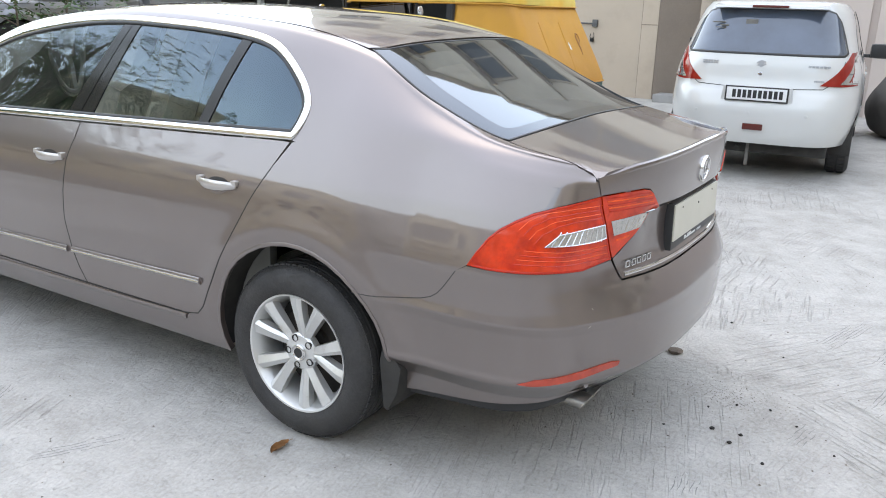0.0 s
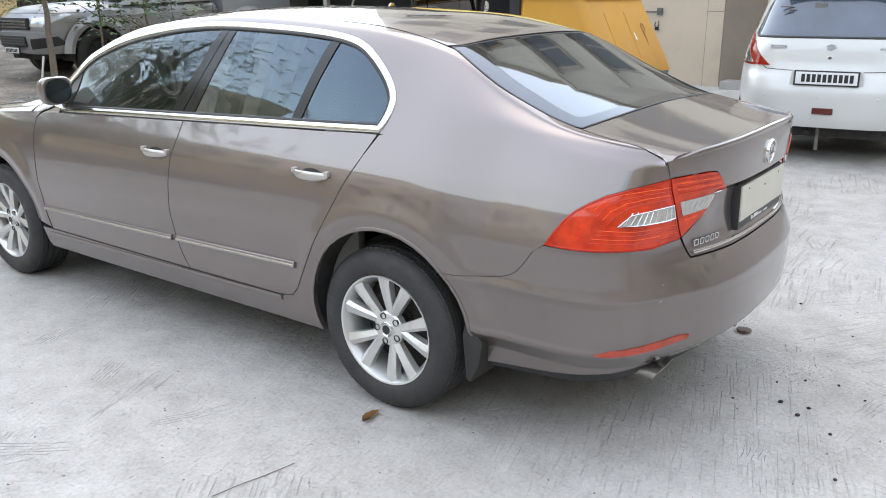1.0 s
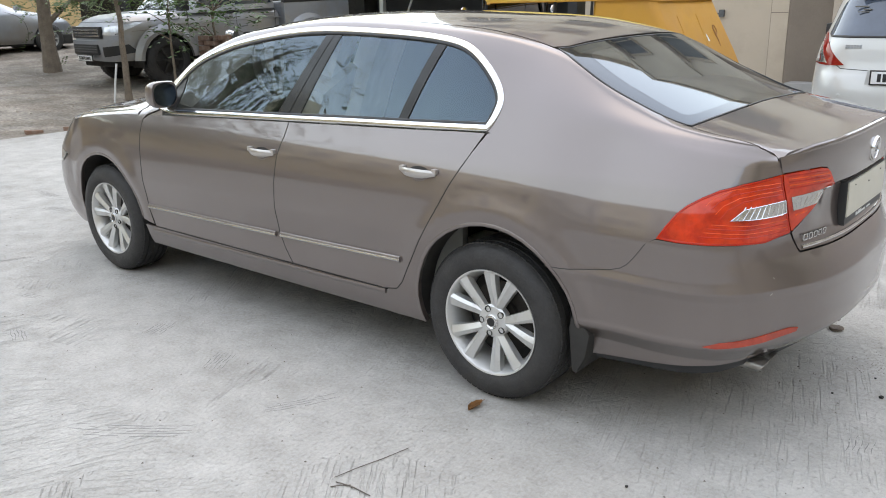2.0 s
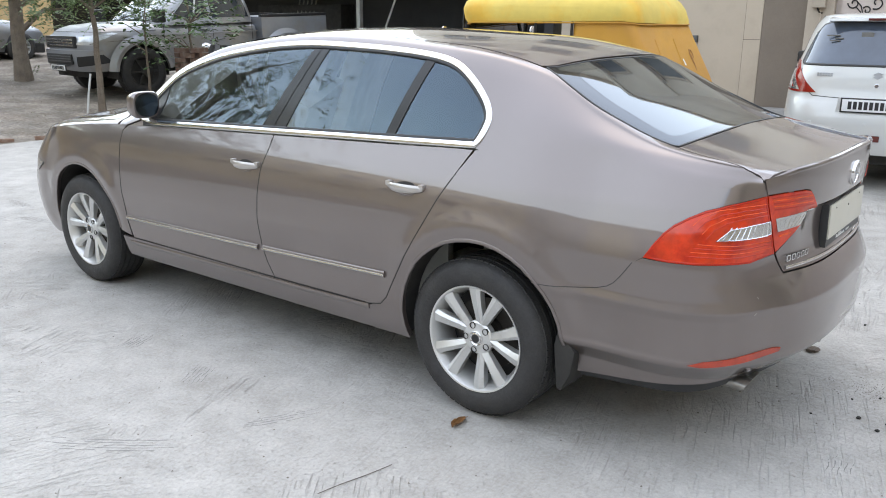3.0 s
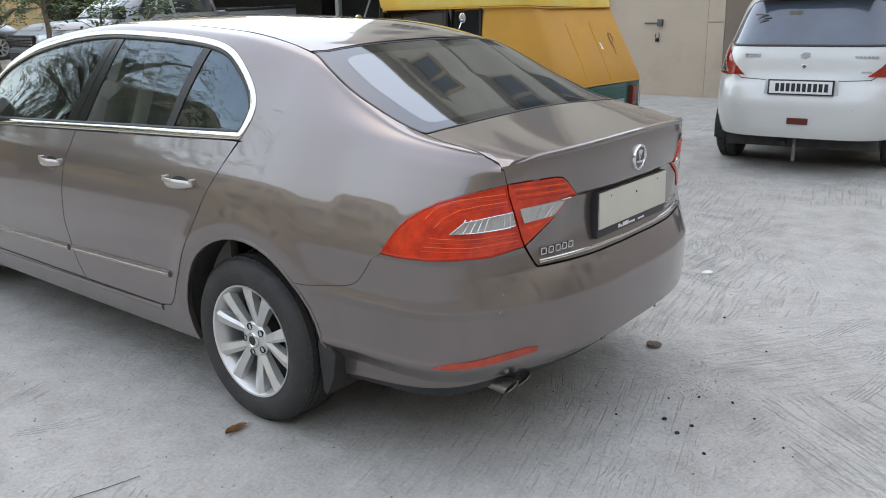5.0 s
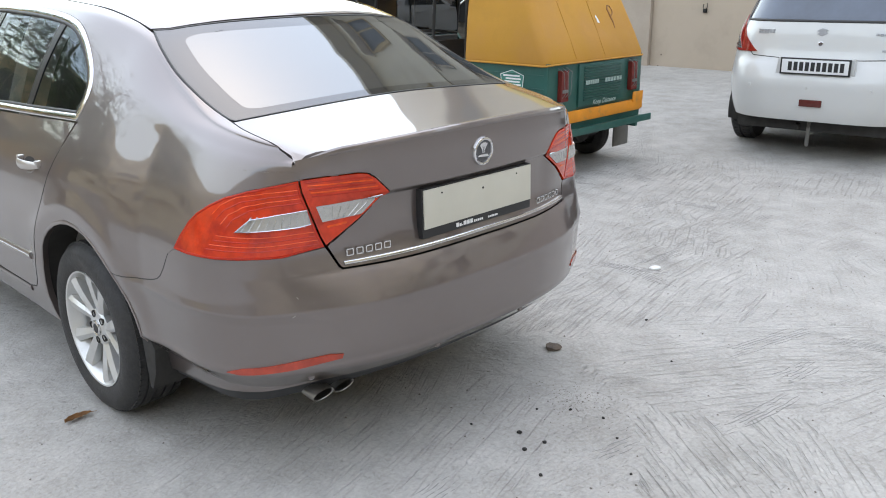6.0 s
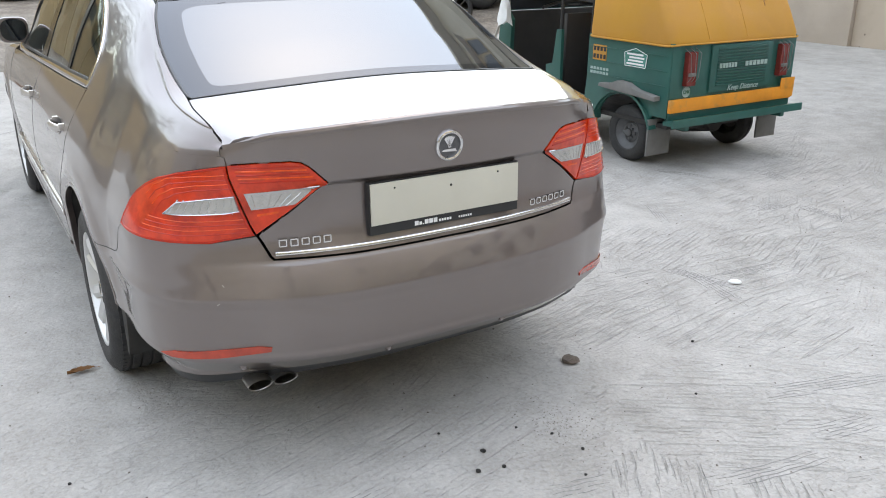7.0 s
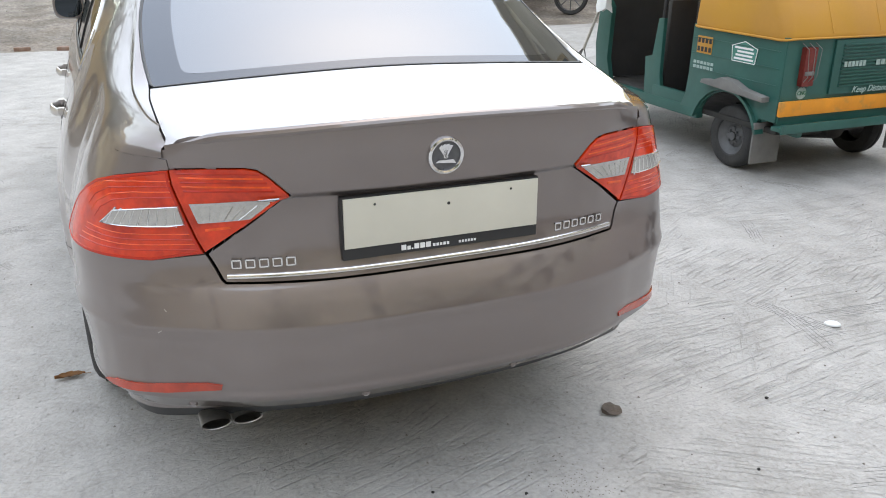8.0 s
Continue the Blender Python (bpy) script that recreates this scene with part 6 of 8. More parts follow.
def build_hatchback():
    car = thing("hatchback_car", pose(-0.15, -5.56, 0.062, 0, 0, -84.0), "white five-door hatchback parked nose to the wall", "car")
    tail = curve([0.2, 0.30, 0.42, 0.58, 0.70, 0.76, 0.86, 0.98, 1.06, 1.2, 1.36, 1.46, 1.52], [-0.66, -0.735, -0.765, -0.775, -0.745, -0.71, -0.685, -0.665, -0.645, -0.575, -0.485, -0.43, -0.40])
    nose = curve([0.2, 0.4, 0.7, 0.9, 1.0, 1.1, 1.3, 1.45, 1.52], [3.0, 3.08, 3.02, 2.7, 2.2, 1.98, 1.55, 1.2, 1.05])
    half = curve([0.2, 0.3, 0.45, 0.62, 0.8, 0.92, 1.0, 1.06, 1.2, 1.36, 1.46, 1.52], [0.73, 0.785, 0.825, 0.845, 0.842, 0.828, 0.805, 0.78, 0.735, 0.69, 0.645, 0.59])
    sh = Shell(tail, nose, half, 0.9, n_tail=4.6)
    inside = (1.0, 0, 0.7)
    for s in (1, -1):
        skin("body_side", side_skin(sh, 0.305, 1.04, (0.0, 2.43), 0.335, 0.30), (0.06, 0.05), sh.P, WHITE_PAINT, car, "white lower body", inside=inside, mirror=s < 0)
        skin("cabin_side", [(0.0, 1.04), (sh.length, 1.04), (sh.length, 1.505), (0.0, 1.505)], (0.08, 0.06), sh.P, WHITE_PAINT, car, "white pillars and roof rail", inside=inside, mirror=s < 0, thick=0.0)
        skin("side_window", [(sh.ux(-0.15), 1.08), (sh.ux(0.55), 1.065), (sh.ux(1.95), 1.05), (sh.ux(1.25), 1.42), (sh.ux(0.8), 1.45), (sh.ux(0.05), 1.43), (sh.ux(-0.12), 1.30)], (0.08, 0.06), sh.P, DARKGLASS, car, "dark side windows", inside=inside, mirror=s < 0, lift=0.003, thick=0.002)
        skin("window_pillar", [(sh.ux(0.62), 1.06), (sh.ux(0.72), 1.06), (sh.ux(0.70), 1.45), (sh.ux(0.60), 1.45)], (0.08, 0.06), sh.P, BLACK, car, "", inside=inside, mirror=s < 0, lift=0.006, thick=0.003)
        lampo = [(sh.uy(0.49), 0.828), (sh.uy(0.66), 0.822), (sh.uy(0.78), 0.828), (sh.ux(-0.55), 0.845), (sh.ux(-0.48), 0.93), (sh.ux(-0.43), 1.05), (sh.uy(0.81), 1.105), (sh.uy(0.765), 1.10), (sh.uy(0.69), 1.01), (sh.uy(0.60), 0.915)]
        lamp = skin("tail_lamp", lampo, 0.03, sh.P, LENS_DEEP, car, "red and clear wrapped tail lamp", inside=inside, mirror=s < 0, lift=0.006)
        skin("clear_lens", [(sh.uy(0.645), 0.842), (sh.uy(0.72), 0.84), (sh.uy(0.79), 0.848), (sh.ux(-0.57), 0.86), (sh.ux(-0.50), 0.935), (sh.ux(-0.45), 1.03), (sh.uy(0.81), 1.075), (sh.uy(0.775), 1.06), (sh.uy(0.735), 0.97), (sh.uy(0.68), 0.885)], 0.03, sh.P, LENS_CLEAR, lamp, "clear lamp section", inside=inside, mirror=s < 0, lift=0.009, thick=0.003)
        moulding([(sh.uy(0.71), 0.925), (sh.ux(-0.51), 0.925)], 0.012, 0.012, sh.P, BLACK, "lamp_bar", lamp, inside=inside, mirror=s < 0)
        m = part("door_mirror", boxed(1.62, 1.74, s * 0.95 - 0.10, s * 0.95 + 0.10, 0.98, 1.13, bevel=0.045), BLACK, car, "black door mirror")
        part("mirror_arm", boxed(1.66, 1.74, s * 0.81 - 0.06, s * 0.81 + 0.05, 0.985, 1.02, bevel=0.01), BLACK, m)
        plain_wheel(car, 0.0, s * 0.80, s, 0.295, 0.19, STEEL)
        plain_wheel(car, 2.43, s * 0.825, s, 0.295, 0.19, STEEL)
        for ax in (0.0, 2.43):
            bm = bmesh.new()
            rows = [[bm.verts.new((ax + 0.337 * math.cos(radians(a)), s * y, 0.30 + 0.337 * math.sin(radians(a)))) for y in (0.80, 0.5)] for a in range(-15, 196, 15)]
            for p, q in zip(rows, rows[1:]):
                bm.faces.new((p[0], q[0], q[1], p[1]))
            part("arch_liner", bm, UNDER, car)
        for hx in (0.35, 1.25):
            o = sh.P(sh.ux(hx), 0.90)
            part("door_handle", boxed(hx - 0.09, hx + 0.09, s * o[1] - 0.01, s * o[1] + 0.03, 0.885, 0.915, bevel=0.012), WHITE_PAINT, car)
        moulding([(sh.ux(0.66), 0.30), (sh.ux(0.68), 0.6), (sh.ux(0.68), 1.03)], 0.006, 0.0012, sh.P, UNDER, "door_gap", car, inside=inside, mirror=s < 0)
        moulding([(sh.ux(-0.02), 0.66), (sh.ux(-0.22), 0.85), (sh.ux(-0.2), 1.04)], 0.006, 0.0012, sh.P, UNDER, "door_gap", car, inside=inside, mirror=s < 0)
    sh.cap(1.503, 0.035, WHITE_PAINT, "roof", car)
    W0 = [(0.70, 1.075), (0.735, 1.10), (0.725, 1.22), (0.70, 1.35), (0.66, 1.425), (0.58, 1.448)]
    win = [(sh.uy(y), z) for y, z in W0] + [(-sh.uy(y), z) for y, z in reversed(W0)]
    rw = skin("rear_window", win, 0.06, sh.P, BLUEGLASS, car, "dark rear window with pale writing", inside=inside, lift=0.004)
    moulding(win, 0.022, 0.005, sh.P, BLACK, "window_seal", car, closed=True, inside=inside)
    for y, z, w, h in ((0.42, 1.33, 0.11, 0.012), (0.37, 1.305, 0.07, 0.012), (0.40, 1.285, 0.09, 0.008), (0.14, 1.335, 0.10, 0.05)):
        o = sh.P(sh.uy(y), z)
        part("sticker_bar", boxed(o[0] - 0.012, o[0] - 0.002, y - w / 2, y + w / 2, z - h / 2, z + h / 2, bevel=0.002), FLAP, rw)
    sp = bmesh.new()
    prism([(-0.30, 1.50), (-0.52, 1.478), (-0.53, 1.458), (-0.50, 1.45), (-0.30, 1.47)], -0.47, 0.47, "y", 0.012, sp)
    part("roof_spoiler", sp, WHITE_PAINT, car, "white roof spoiler")
    part("stop_lamp", boxed(-0.539, -0.515, -0.15, 0.15, 1.462, 1.482, bevel=0.006), LENS_FOG, car, "red high stop lamp")
    # tailgate gap, bumper, plate
    gate = [(sh.uy(y), z) for y, z in ((0.70, 1.03), (0.60, 0.86), (0.52, 0.80), (0.30, 0.79), (0.0, 0.788))]
    moulding(gate + [(-u, z) for u, z in reversed(gate[:-1])], 0.007, 0.0012, sh.P, UNDER, "tailgate_gap", car, inside=inside)
    bm = bmesh.new()
    prism([(0.30, 0.668), (0.285, 0.80), (-0.285, 0.80), (-0.30, 0.668)], -0.752, -0.70, "x", 0.01, bm)
    part("plate_recess", bm, WHITE_PAINT, car)
    plate = part("number_plate", boxed(-0.772, -0.756, -0.262, 0.262, 0.672, 0.80, bevel=0.004), BLACK, car, "white number plate with black bars")
    part("plate_face", boxed(-0.777, -0.770, -0.248, 0.248, 0.684, 0.788, bevel=0.002), material("white_plate_face", (0.74, 0.75, 0.76), 0.4, vary=0.03, scale=10.0), plate)
    for k in range(10):
        y = 0.20 - 0.043 * k
        part("plate_bar", boxed(-0.7795, -0.776, y - 0.030, y, 0.702, 0.770, bevel=0.002), BLACK_INK, plate)
    fog = part("fog_lamp", boxed(-0.782, -0.755, -0.085, 0.085, 0.425, 0.48, bevel=0.01), LENS_FOG, car, "dark red fog lamp in the bumper")
    for y in (0.5, 0.05, -0.42):
        o = sh.P(sh.uy(y), 0.57)
        part("parking_sensor", lathe([(0.0, -0.006), (0.012, -0.005), (0.014, 0.004)], 16, "x", m=Matrix.Translation((o[0], y, 0.57))), WHITE_PAINT, car)
    part("tailgate_lock", lathe([(0.0, -0.006), (0.014, -0.006), (0.018, -0.003), (0.018, 0.01)], 16, "x", m=Matrix.Translation((sh.tail(0.90), 0.0, 0.905))), CHROME, car)
    bm = bmesh.new()
    o = sh.tail(1.0)
    prism([(0.0, 0.03), (0.045, 0.006), (0.02, -0.004), (0.04, -0.018), (0.0, -0.034), (-0.045, -0.008), (-0.02, 0.002), (-0.04, 0.016)], o - 0.008, o + 0.004, "x", 0.001, bm, Matrix.Translation((0, 0, 0.995)))
    part("badge", bm, BADGE, car, "small chrome badge")
    for y0, y1, z, h in ((0.50, 0.36, 1.00, 0.012), (0.50, 0.36, 0.982, 0.014), (-0.38, -0.56, 0.985, 0.018), (-0.44, -0.52, 0.865, 0.016)):
        for k in range(6):
            w = (y1 - y0) / 6
            ya, yb = y0 + w * k, y0 + w * (k + 0.78)
            o = sh.P(sh.uy((ya + yb) / 2), z)
            part("brand_bar", boxed(o[0] - 0.004, o[0] + 0.006, min(ya, yb), max(ya, yb), z - h / 2, z + h / 2, bevel=0.001), BADGE, car)
    part("underbody", boxed(-0.6, 2.9, -0.62, 0.62, 0.2, 0.34, bevel=0.03), UNDER, car, "dark underbody")
    part("exhaust_pipe", tube([(-0.66, 0.12, 0.24), (0.1, 0.12, 0.25)], 0.025, 10), UNDER, car)
    part("hanging_strap", boxed(-0.60, -0.595, 0.02, 0.05, 0.08, 0.30, bevel=0.001), FLAP, car)
build_hatchback()

# ---- buildings and walls ----
BEIGE = material("beige_wall_paint", (0.41, 0.34, 0.275), 0.85, vary=0.07, scale=1.5, fine=0.05, fine_scale=60.0, bump=0.15, second=(0.45, 0.375, 0.31), mask_scale=0.9)
GATE = material("beige_gate_sheet_paint", (0.46, 0.375, 0.295), 0.55, vary=0.06, scale=1.2, second=(0.40, 0.32, 0.25), mask_scale=2.2, mask_low=0.52, mask_high=0.8)
BROWN_WALL = material("brown_wall_face", (0.19, 0.15, 0.12), 0.85, vary=0.1, scale=1.5, fine=0.06, fine_scale=60.0, bump=0.15)
PINK_WALL = material("pinkish_wall_paint", (0.52, 0.44, 0.40), 0.85, vary=0.07, scale=1.5, bump=0.12)
GREY_STONE = material("grey_stone_step", (0.27, 0.26, 0.25), 0.85, vary=0.15, scale=5.0, bump=0.2)
CREAM = material("cream_facade_paint", (0.44, 0.37, 0.29), 0.9, vary=0.1, scale=0.7, second=(0.36, 0.31, 0.25), mask_scale=0.4)
FLATS = material("pale_cream_facade_paint", (0.62, 0.555, 0.465), 0.9, vary=0.1, scale=0.7, second=(0.53, 0.47, 0.39), mask_scale=0.4)
SANDY = material("sandy_facade_paint", (0.58, 0.475, 0.32), 0.9, vary=0.15, scale=0.7)
STREET = material("grey_brown_facade_paint", (0.34, 0.31, 0.285), 0.9, vary=0.15, scale=0.7)
OCHRE = material("ochre_facade_paint", (0.42, 0.30, 0.16), 0.9, vary=0.12, scale=0.7)
SHED = material("shed_shade_black", (0.022, 0.022, 0.024), 0.7, vary=0.25, scale=1.2, bump=0.1)
WHITE_METAL = material("white_painted_post", (0.62, 0.62, 0.60), 0.5, vary=0.08, scale=4.0)
PANE = material("building_window_glass", (0.03, 0.04, 0.045), 0.05, vary=0.1, scale=1.0)
IRON = material("black_wrought_iron", (0.02, 0.019, 0.018), 0.55, 0.4, vary=0.2, scale=10.0)

def build_facade(name, m, length, floors, height, mat, label, depth=9.0, ground=3.1, bay=2.7, balconies=True, base_wall=True, crown=0.5, upper=None):
    """Block of flats: local x along the front, y outwards, origin at the front's left foot."""
    b = thing(name, m, label, "building")
    bm = bmesh.new()
    box(bm, 0, length, -depth, -0.001, 0 if base_wall else ground, ground + floors * height)
    part("wall", bm, mat, b, smooth_angle=0)
    part("parapet", boxed(-0.1, length + 0.1, -depth - 0.1, 0.12, ground + floors * height, ground + floors * height + crown, bevel=0.02), mat, b)
    n = int(length / bay)
    for f in range(floors):
        z = ground + f * height
        part("floor_band", boxed(-0.05, length + 0.05, -0.02, 0.10, z - 0.12, z + 0.10, bevel=0.01), mat, b)
        for k in range(n):
            x = bay * (k + 0.5)
            w, h = 1.15 if (k + f) % 3 else 1.5, min(1.45, height - 1.35)
            win = part("window", boxed(x - w / 2 - 0.08, x + w / 2 + 0.08, -0.02, 0.06, z + 0.82, z + 0.98 + h, bevel=0.01), CREAM if mat is not CREAM else OCHRE, b)
            part("pane", boxed(x - w / 2, x - 0.03, 0.05, 0.075, z + 0.92, z + 0.90 + h, bevel=0.0), PANE, win, smooth_angle=0)
            part("pane", boxed(x + 0.03, x + w / 2, 0.05, 0.075, z + 0.92, z + 0.90 + h, bevel=0.0), PANE, win, smooth_angle=0)
            part("sunshade", boxed(x - w / 2 - 0.2, x + w / 2 + 0.2, 0.0, 0.5, z + 1.05 + h, z + 1.13 + h, bevel=0.01), mat, win)
            if balconies and k % 3 == 1:
                bal = part("balcony", boxed(x - 1.25, x + 1.25, 0.0, 1.1, z + 0.0, z + 0.14, bevel=0.01), mat, b)
                part("railing", boxed(x - 1.25, x + 1.25, 1.0, 1.1, z + 0.14, z + 1.0, bevel=0.01), mat, bal)
    if upper:  # a set of rooms on part of the roof: (start, end, height)
        x0, x1, h = upper
        z = ground + floors * height + crown
        part("upper_wall", boxed(x0, x1, -depth, -0.05, z, z + h, bevel=0.01), mat, b)
        part("roof_slab", boxed(x0 - 0.3, x1 + 0.3, -depth - 0.2, 0.75, z + h, z + h + 0.16, bevel=0.02), mat, b)
        for k in range(int((x1 - x0) / 2.6)):
            x = x0 + 1.3 + 2.6 * k
            win = part("window", boxed(x - 0.68, x + 0.68, -0.07, 0.01, z + 0.9, z + 2.35, bevel=0.01), OCHRE, b)
            for c in (-0.31, 0.31):
                part("pane", boxed(x + c - 0.27, x + c + 0.27, 0.0, 0.025, z + 1.0, z + 2.25, bevel=0.0), PANE, win, smooth_angle=0)
            part("sunshade", boxed(x - 0.85, x + 0.85, -0.05, 0.45, z + 2.42, z + 2.50, bevel=0.01), mat, win)
    return b

WALL_Y = -10.0
def build_front_wall():
    w = thing("wall_front", pose(0, 0, 0), "painted front wall of a block of flats", "wall", kind="structure")
    for x0, x1, mat in ((4.40, 5.9, BEIGE), (-24.0, -0.6, PINK_WALL)):
        part("wall_panel", boxed(x0, x1, WALL_Y - 0.3, WALL_Y, 0, 3.1, bevel=0.01), mat, w)
    part("wall_panel", boxed(2.43, 4.40, WALL_Y - 0.3, WALL_Y, 2.45, 3.1, bevel=0.01), BEIGE, w)
    part("wall_panel", boxed(2.43, 4.40, WALL_Y - 0.3, WALL_Y - 0.2, 0, 2.45, bevel=0.01), UNDER, w)
    part("brown_pier", boxed(1.78, 2.43, WALL_Y - 0.3, WALL_Y - 0.06, 0, 3.1, bevel=0.01), BROWN_WALL, w, "brown recess beside the gate")
    part("wall_pier", boxed(1.40, 1.78, WALL_Y - 0.3, WALL_Y + 0.04, 0, 3.1, bevel=0.01), BEIGE, w)
    part("wall_panel", boxed(-0.60, 1.40, WALL_Y - 0.3, WALL_Y - 0.06, 0, 3.1, bevel=0.01), PINK_WALL, w)
    part("foot_step", boxed(1.50, 2.30, WALL_Y - 0.06, WALL_Y + 0.30, 0, 0.24, bevel=0.02), GREY_STONE, w, "low grey stone step")
    return w
build_front_wall()

def build_gate():
    g = thing("gate_1", pose(0, 0, 0), "closed beige sheet-metal gate with a bolt and padlock", "gate", kind="structure")
    leaf = part("gate_leaf", boxed(2.70, 4.395, WALL_Y - 0.12, WALL_Y - 0.07, 0.03, 2.44, bevel=0.006), GATE, g, "beige gate leaf")
    part("gate_leaf", boxed(2.435, 2.695, WALL_Y - 0.12, WALL_Y - 0.065, 0.05, 2.44, bevel=0.006), GATE, g, "narrow fixed beige panel")
    part("panel_seam", boxed(2.44, 2.70, WALL_Y - 0.066, WALL_Y - 0.060, 1.245, 1.255, bevel=0.001), BROWN_WALL, leaf)
    part("panel_seam", boxed(2.694, 2.70, WALL_Y - 0.071, WALL_Y - 0.066, 0.05, 2.44, bevel=0.001), BROWN_WALL, leaf)
    bm = tube([(3.72, WALL_Y - 0.045, 1.24), (3.42, WALL_Y - 0.045, 1.24)], 0.011, 8)
    box(bm, 3.42, 3.50, WALL_Y - 0.075, WALL_Y - 0.02, 1.19, 1.30, 0.006)
    part("bolt", bm, STEEL, leaf, "grey sliding bolt")
    bm = tube([(3.47, WALL_Y - 0.04, 1.10), (3.46, WALL_Y - 0.04, 1.03), (3.50, WALL_Y - 0.04, 1.0), (3.53, WALL_Y - 0.04, 1.03), (3.52, WALL_Y - 0.04, 1.08)], 0.006, 6)
    box(bm, 3.465, 3.525, WALL_Y - 0.055, WALL_Y - 0.03, 0.955, 1.01, 0.006)
    part("padlock", bm, IRON, leaf, "dark padlock")
    for x, z in ((2.5, 0.2), (2.6, 0.35), (4.2, 0.3), (4.25, 0.12)):
        part("rust_spot", lathe([(0.0, 0.001), (0.012, 0.001), (0.014, 0.0)], 10, "y", m=Matrix.Translation((x, WALL_Y - 0.07, z))), BROWN_WALL, leaf)
    # second gate with iron scrolls
    g2 = thing("gate_2", pose(0, 0, 0), "beige gate with black wrought-iron scrolls", "gate", kind="structure")
    lf = part("gate_leaf", boxed(-0.5, 1.32, WALL_Y - 0.05, WALL_Y - 0.01, 0.05, 2.6, bevel=0.006), PINK_WALL, g2)
    for cx, cz, r, t0, t1, s in ((1.02, 1.92, 0.13, 0, 400, 1), (0.86, 1.78, 0.09, 60, 420, -1), (1.16, 1.78, 0.08, 0, 380, -1), (0.98, 1.68, 0.06, 30, 390, 1), (0.80, 1.96, 0.08, 10, 380, 1)):
        pts = []
        for k in range(25):
            a = radians(t0 + (t1 - t0) * k / 24) * s
            rr = r * (1 - 0.75 * k / 24)
            pts.append((cx + rr * math.cos(a), WALL_Y - 0.004, cz + rr * math.sin(a)))
        part("iron_scroll", tube(pts, 0.010, 6), IRON, lf)
    for z0 in (1.58, 1.66, 1.74):
        part("iron_scroll", tube([(1.0, WALL_Y - 0.004, 1.55), (1.06, WALL_Y - 0.004, z0), (1.12, WALL_Y - 0.004, z0 + 0.06)], 0.008, 6), IRON, lf)
    box_ob = thing("meter_box", pose(1.60, WALL_Y + 0.04, 1.72), "grey electric meter box with hanging cables", "meter box")
    part("case", boxed(-0.09, 0.09, 0.0, 0.10, 0.0, 0.32, bevel=0.01), BEIGE, box_ob)
    part("cable", tube([(-0.02, 0.03, 0.0), (-0.03, 0.03, -0.12), (0.02, 0.02, -0.5), (0.03, 0.01, -0.9)], 0.008, 6), BEIGE, box_ob)
    part("cable", tube([(0.03, 0.03, 0.0), (0.0, 0.03, -0.06), (-0.05, 0.02, -0.08)], 0.012, 6), UNDER, box_ob)
build_gate()
build_facade("apartment_building", pose(1.2, WALL_Y - 0.02, 0), 8.2, 2, 2.35, FLATS, "pale cream block of flats with dark windows", base_wall=False, depth=11.0, bay=2.7, balconies=False, crown=0.25, upper=(1.3, 8.2, 3.3))
# out of view; added to keep open sky off the bumper and the ground
build_facade("apartment_building", pose(-24.1, WALL_Y - 0.02, 0), 20.6, 2, 2.35, FLATS, "unseen pale cream block of flats added to block the sky", base_wall=False, depth=11.0, bay=3.4, balconies=False, crown=0.25)
build_facade("ochre_building", pose(31.5, 15.2, 0.4, 0, 0, 137), 26.0, 2, 3.9, SANDY, "sandy two-storey house with balconies", depth=10.0)

# two blocks added out of view to fill reflections, then houses past the dirt
build_facade("backdrop_block", pose(-24.0, -22.0, 0, 0, 0, -90) @ pose(-60, 0, 0), 60.0, 4, 3.1, CREAM, "plain cream block added unseen behind the yard for reflections", depth=8.0, bay=12.0, balconies=False)
build_facade("skyline_houses", pose(30.0, 33.0, 0, 0, 0, 180), 60.0, 3, 3.1, STREET, "grey-brown houses added unseen to give reflections a skyline", depth=8.0, bay=3.6, balconies=False)
build_facade("brick_house", pose(34.0, -26.0, 0.5, 0, 0, 90), 44.0, 1, 3.1, OCHRE, "far brick-coloured houses beyond the dirt", depth=8.0, bay=3.6, balconies=False)
# dark shed beyond the end of the flats, its shade put into near-black colour
def build_shed():
    s = thing("shed", pose(0, 0, 0), "dark shed with white posts, its shade put into near-black walls", "shed")
    part("back_wall", boxed(6.4, 30.0, -13.6, -13.4, 0, 2.98, bevel=0.01), SHED, s)
    part("end_wall", boxed(6.3, 6.5, -13.5, -10.4, 0, 2.98, bevel=0.01), SHED, s)
    # roof out of view, added to keep the space below it dark
    part("roof", boxed(6.3, 30.0, -13.6, -10.05, 2.98, 3.08, bevel=0.01), SHED, s, "unseen near-black roof added for shade")
    for x in (13.0, 19.0):
        part("post", boxed(x - 0.06, x + 0.06, -12.4, -12.28, 0, 2.98, bevel=0.01), WHITE_METAL, s, "white painted post")
    part("leaning_pole", tube([(12.4, -12.0, 0.2), (11.6, -12.6, 2.9)], 0.025, 8), WHITE_METAL, s)
    part("shelf", boxed(14.2, 17.5, -13.38, -12.9, 1.2, 1.9, bevel=0.02), UNDER, s)
    for k in range(5):
        part("leaning_rod", tube([(15.2 + 0.16 * k, -12.8, 1.4), (15.22 + 0.16 * k, -13.2, 2.6)], 0.018, 6), FLAP, s)
    part("notice", boxed(14.7, 15.0, -12.85, -12.83, 2.05, 2.3, bevel=0.004), WHITE_METAL, s, "small white notice")
build_shed()

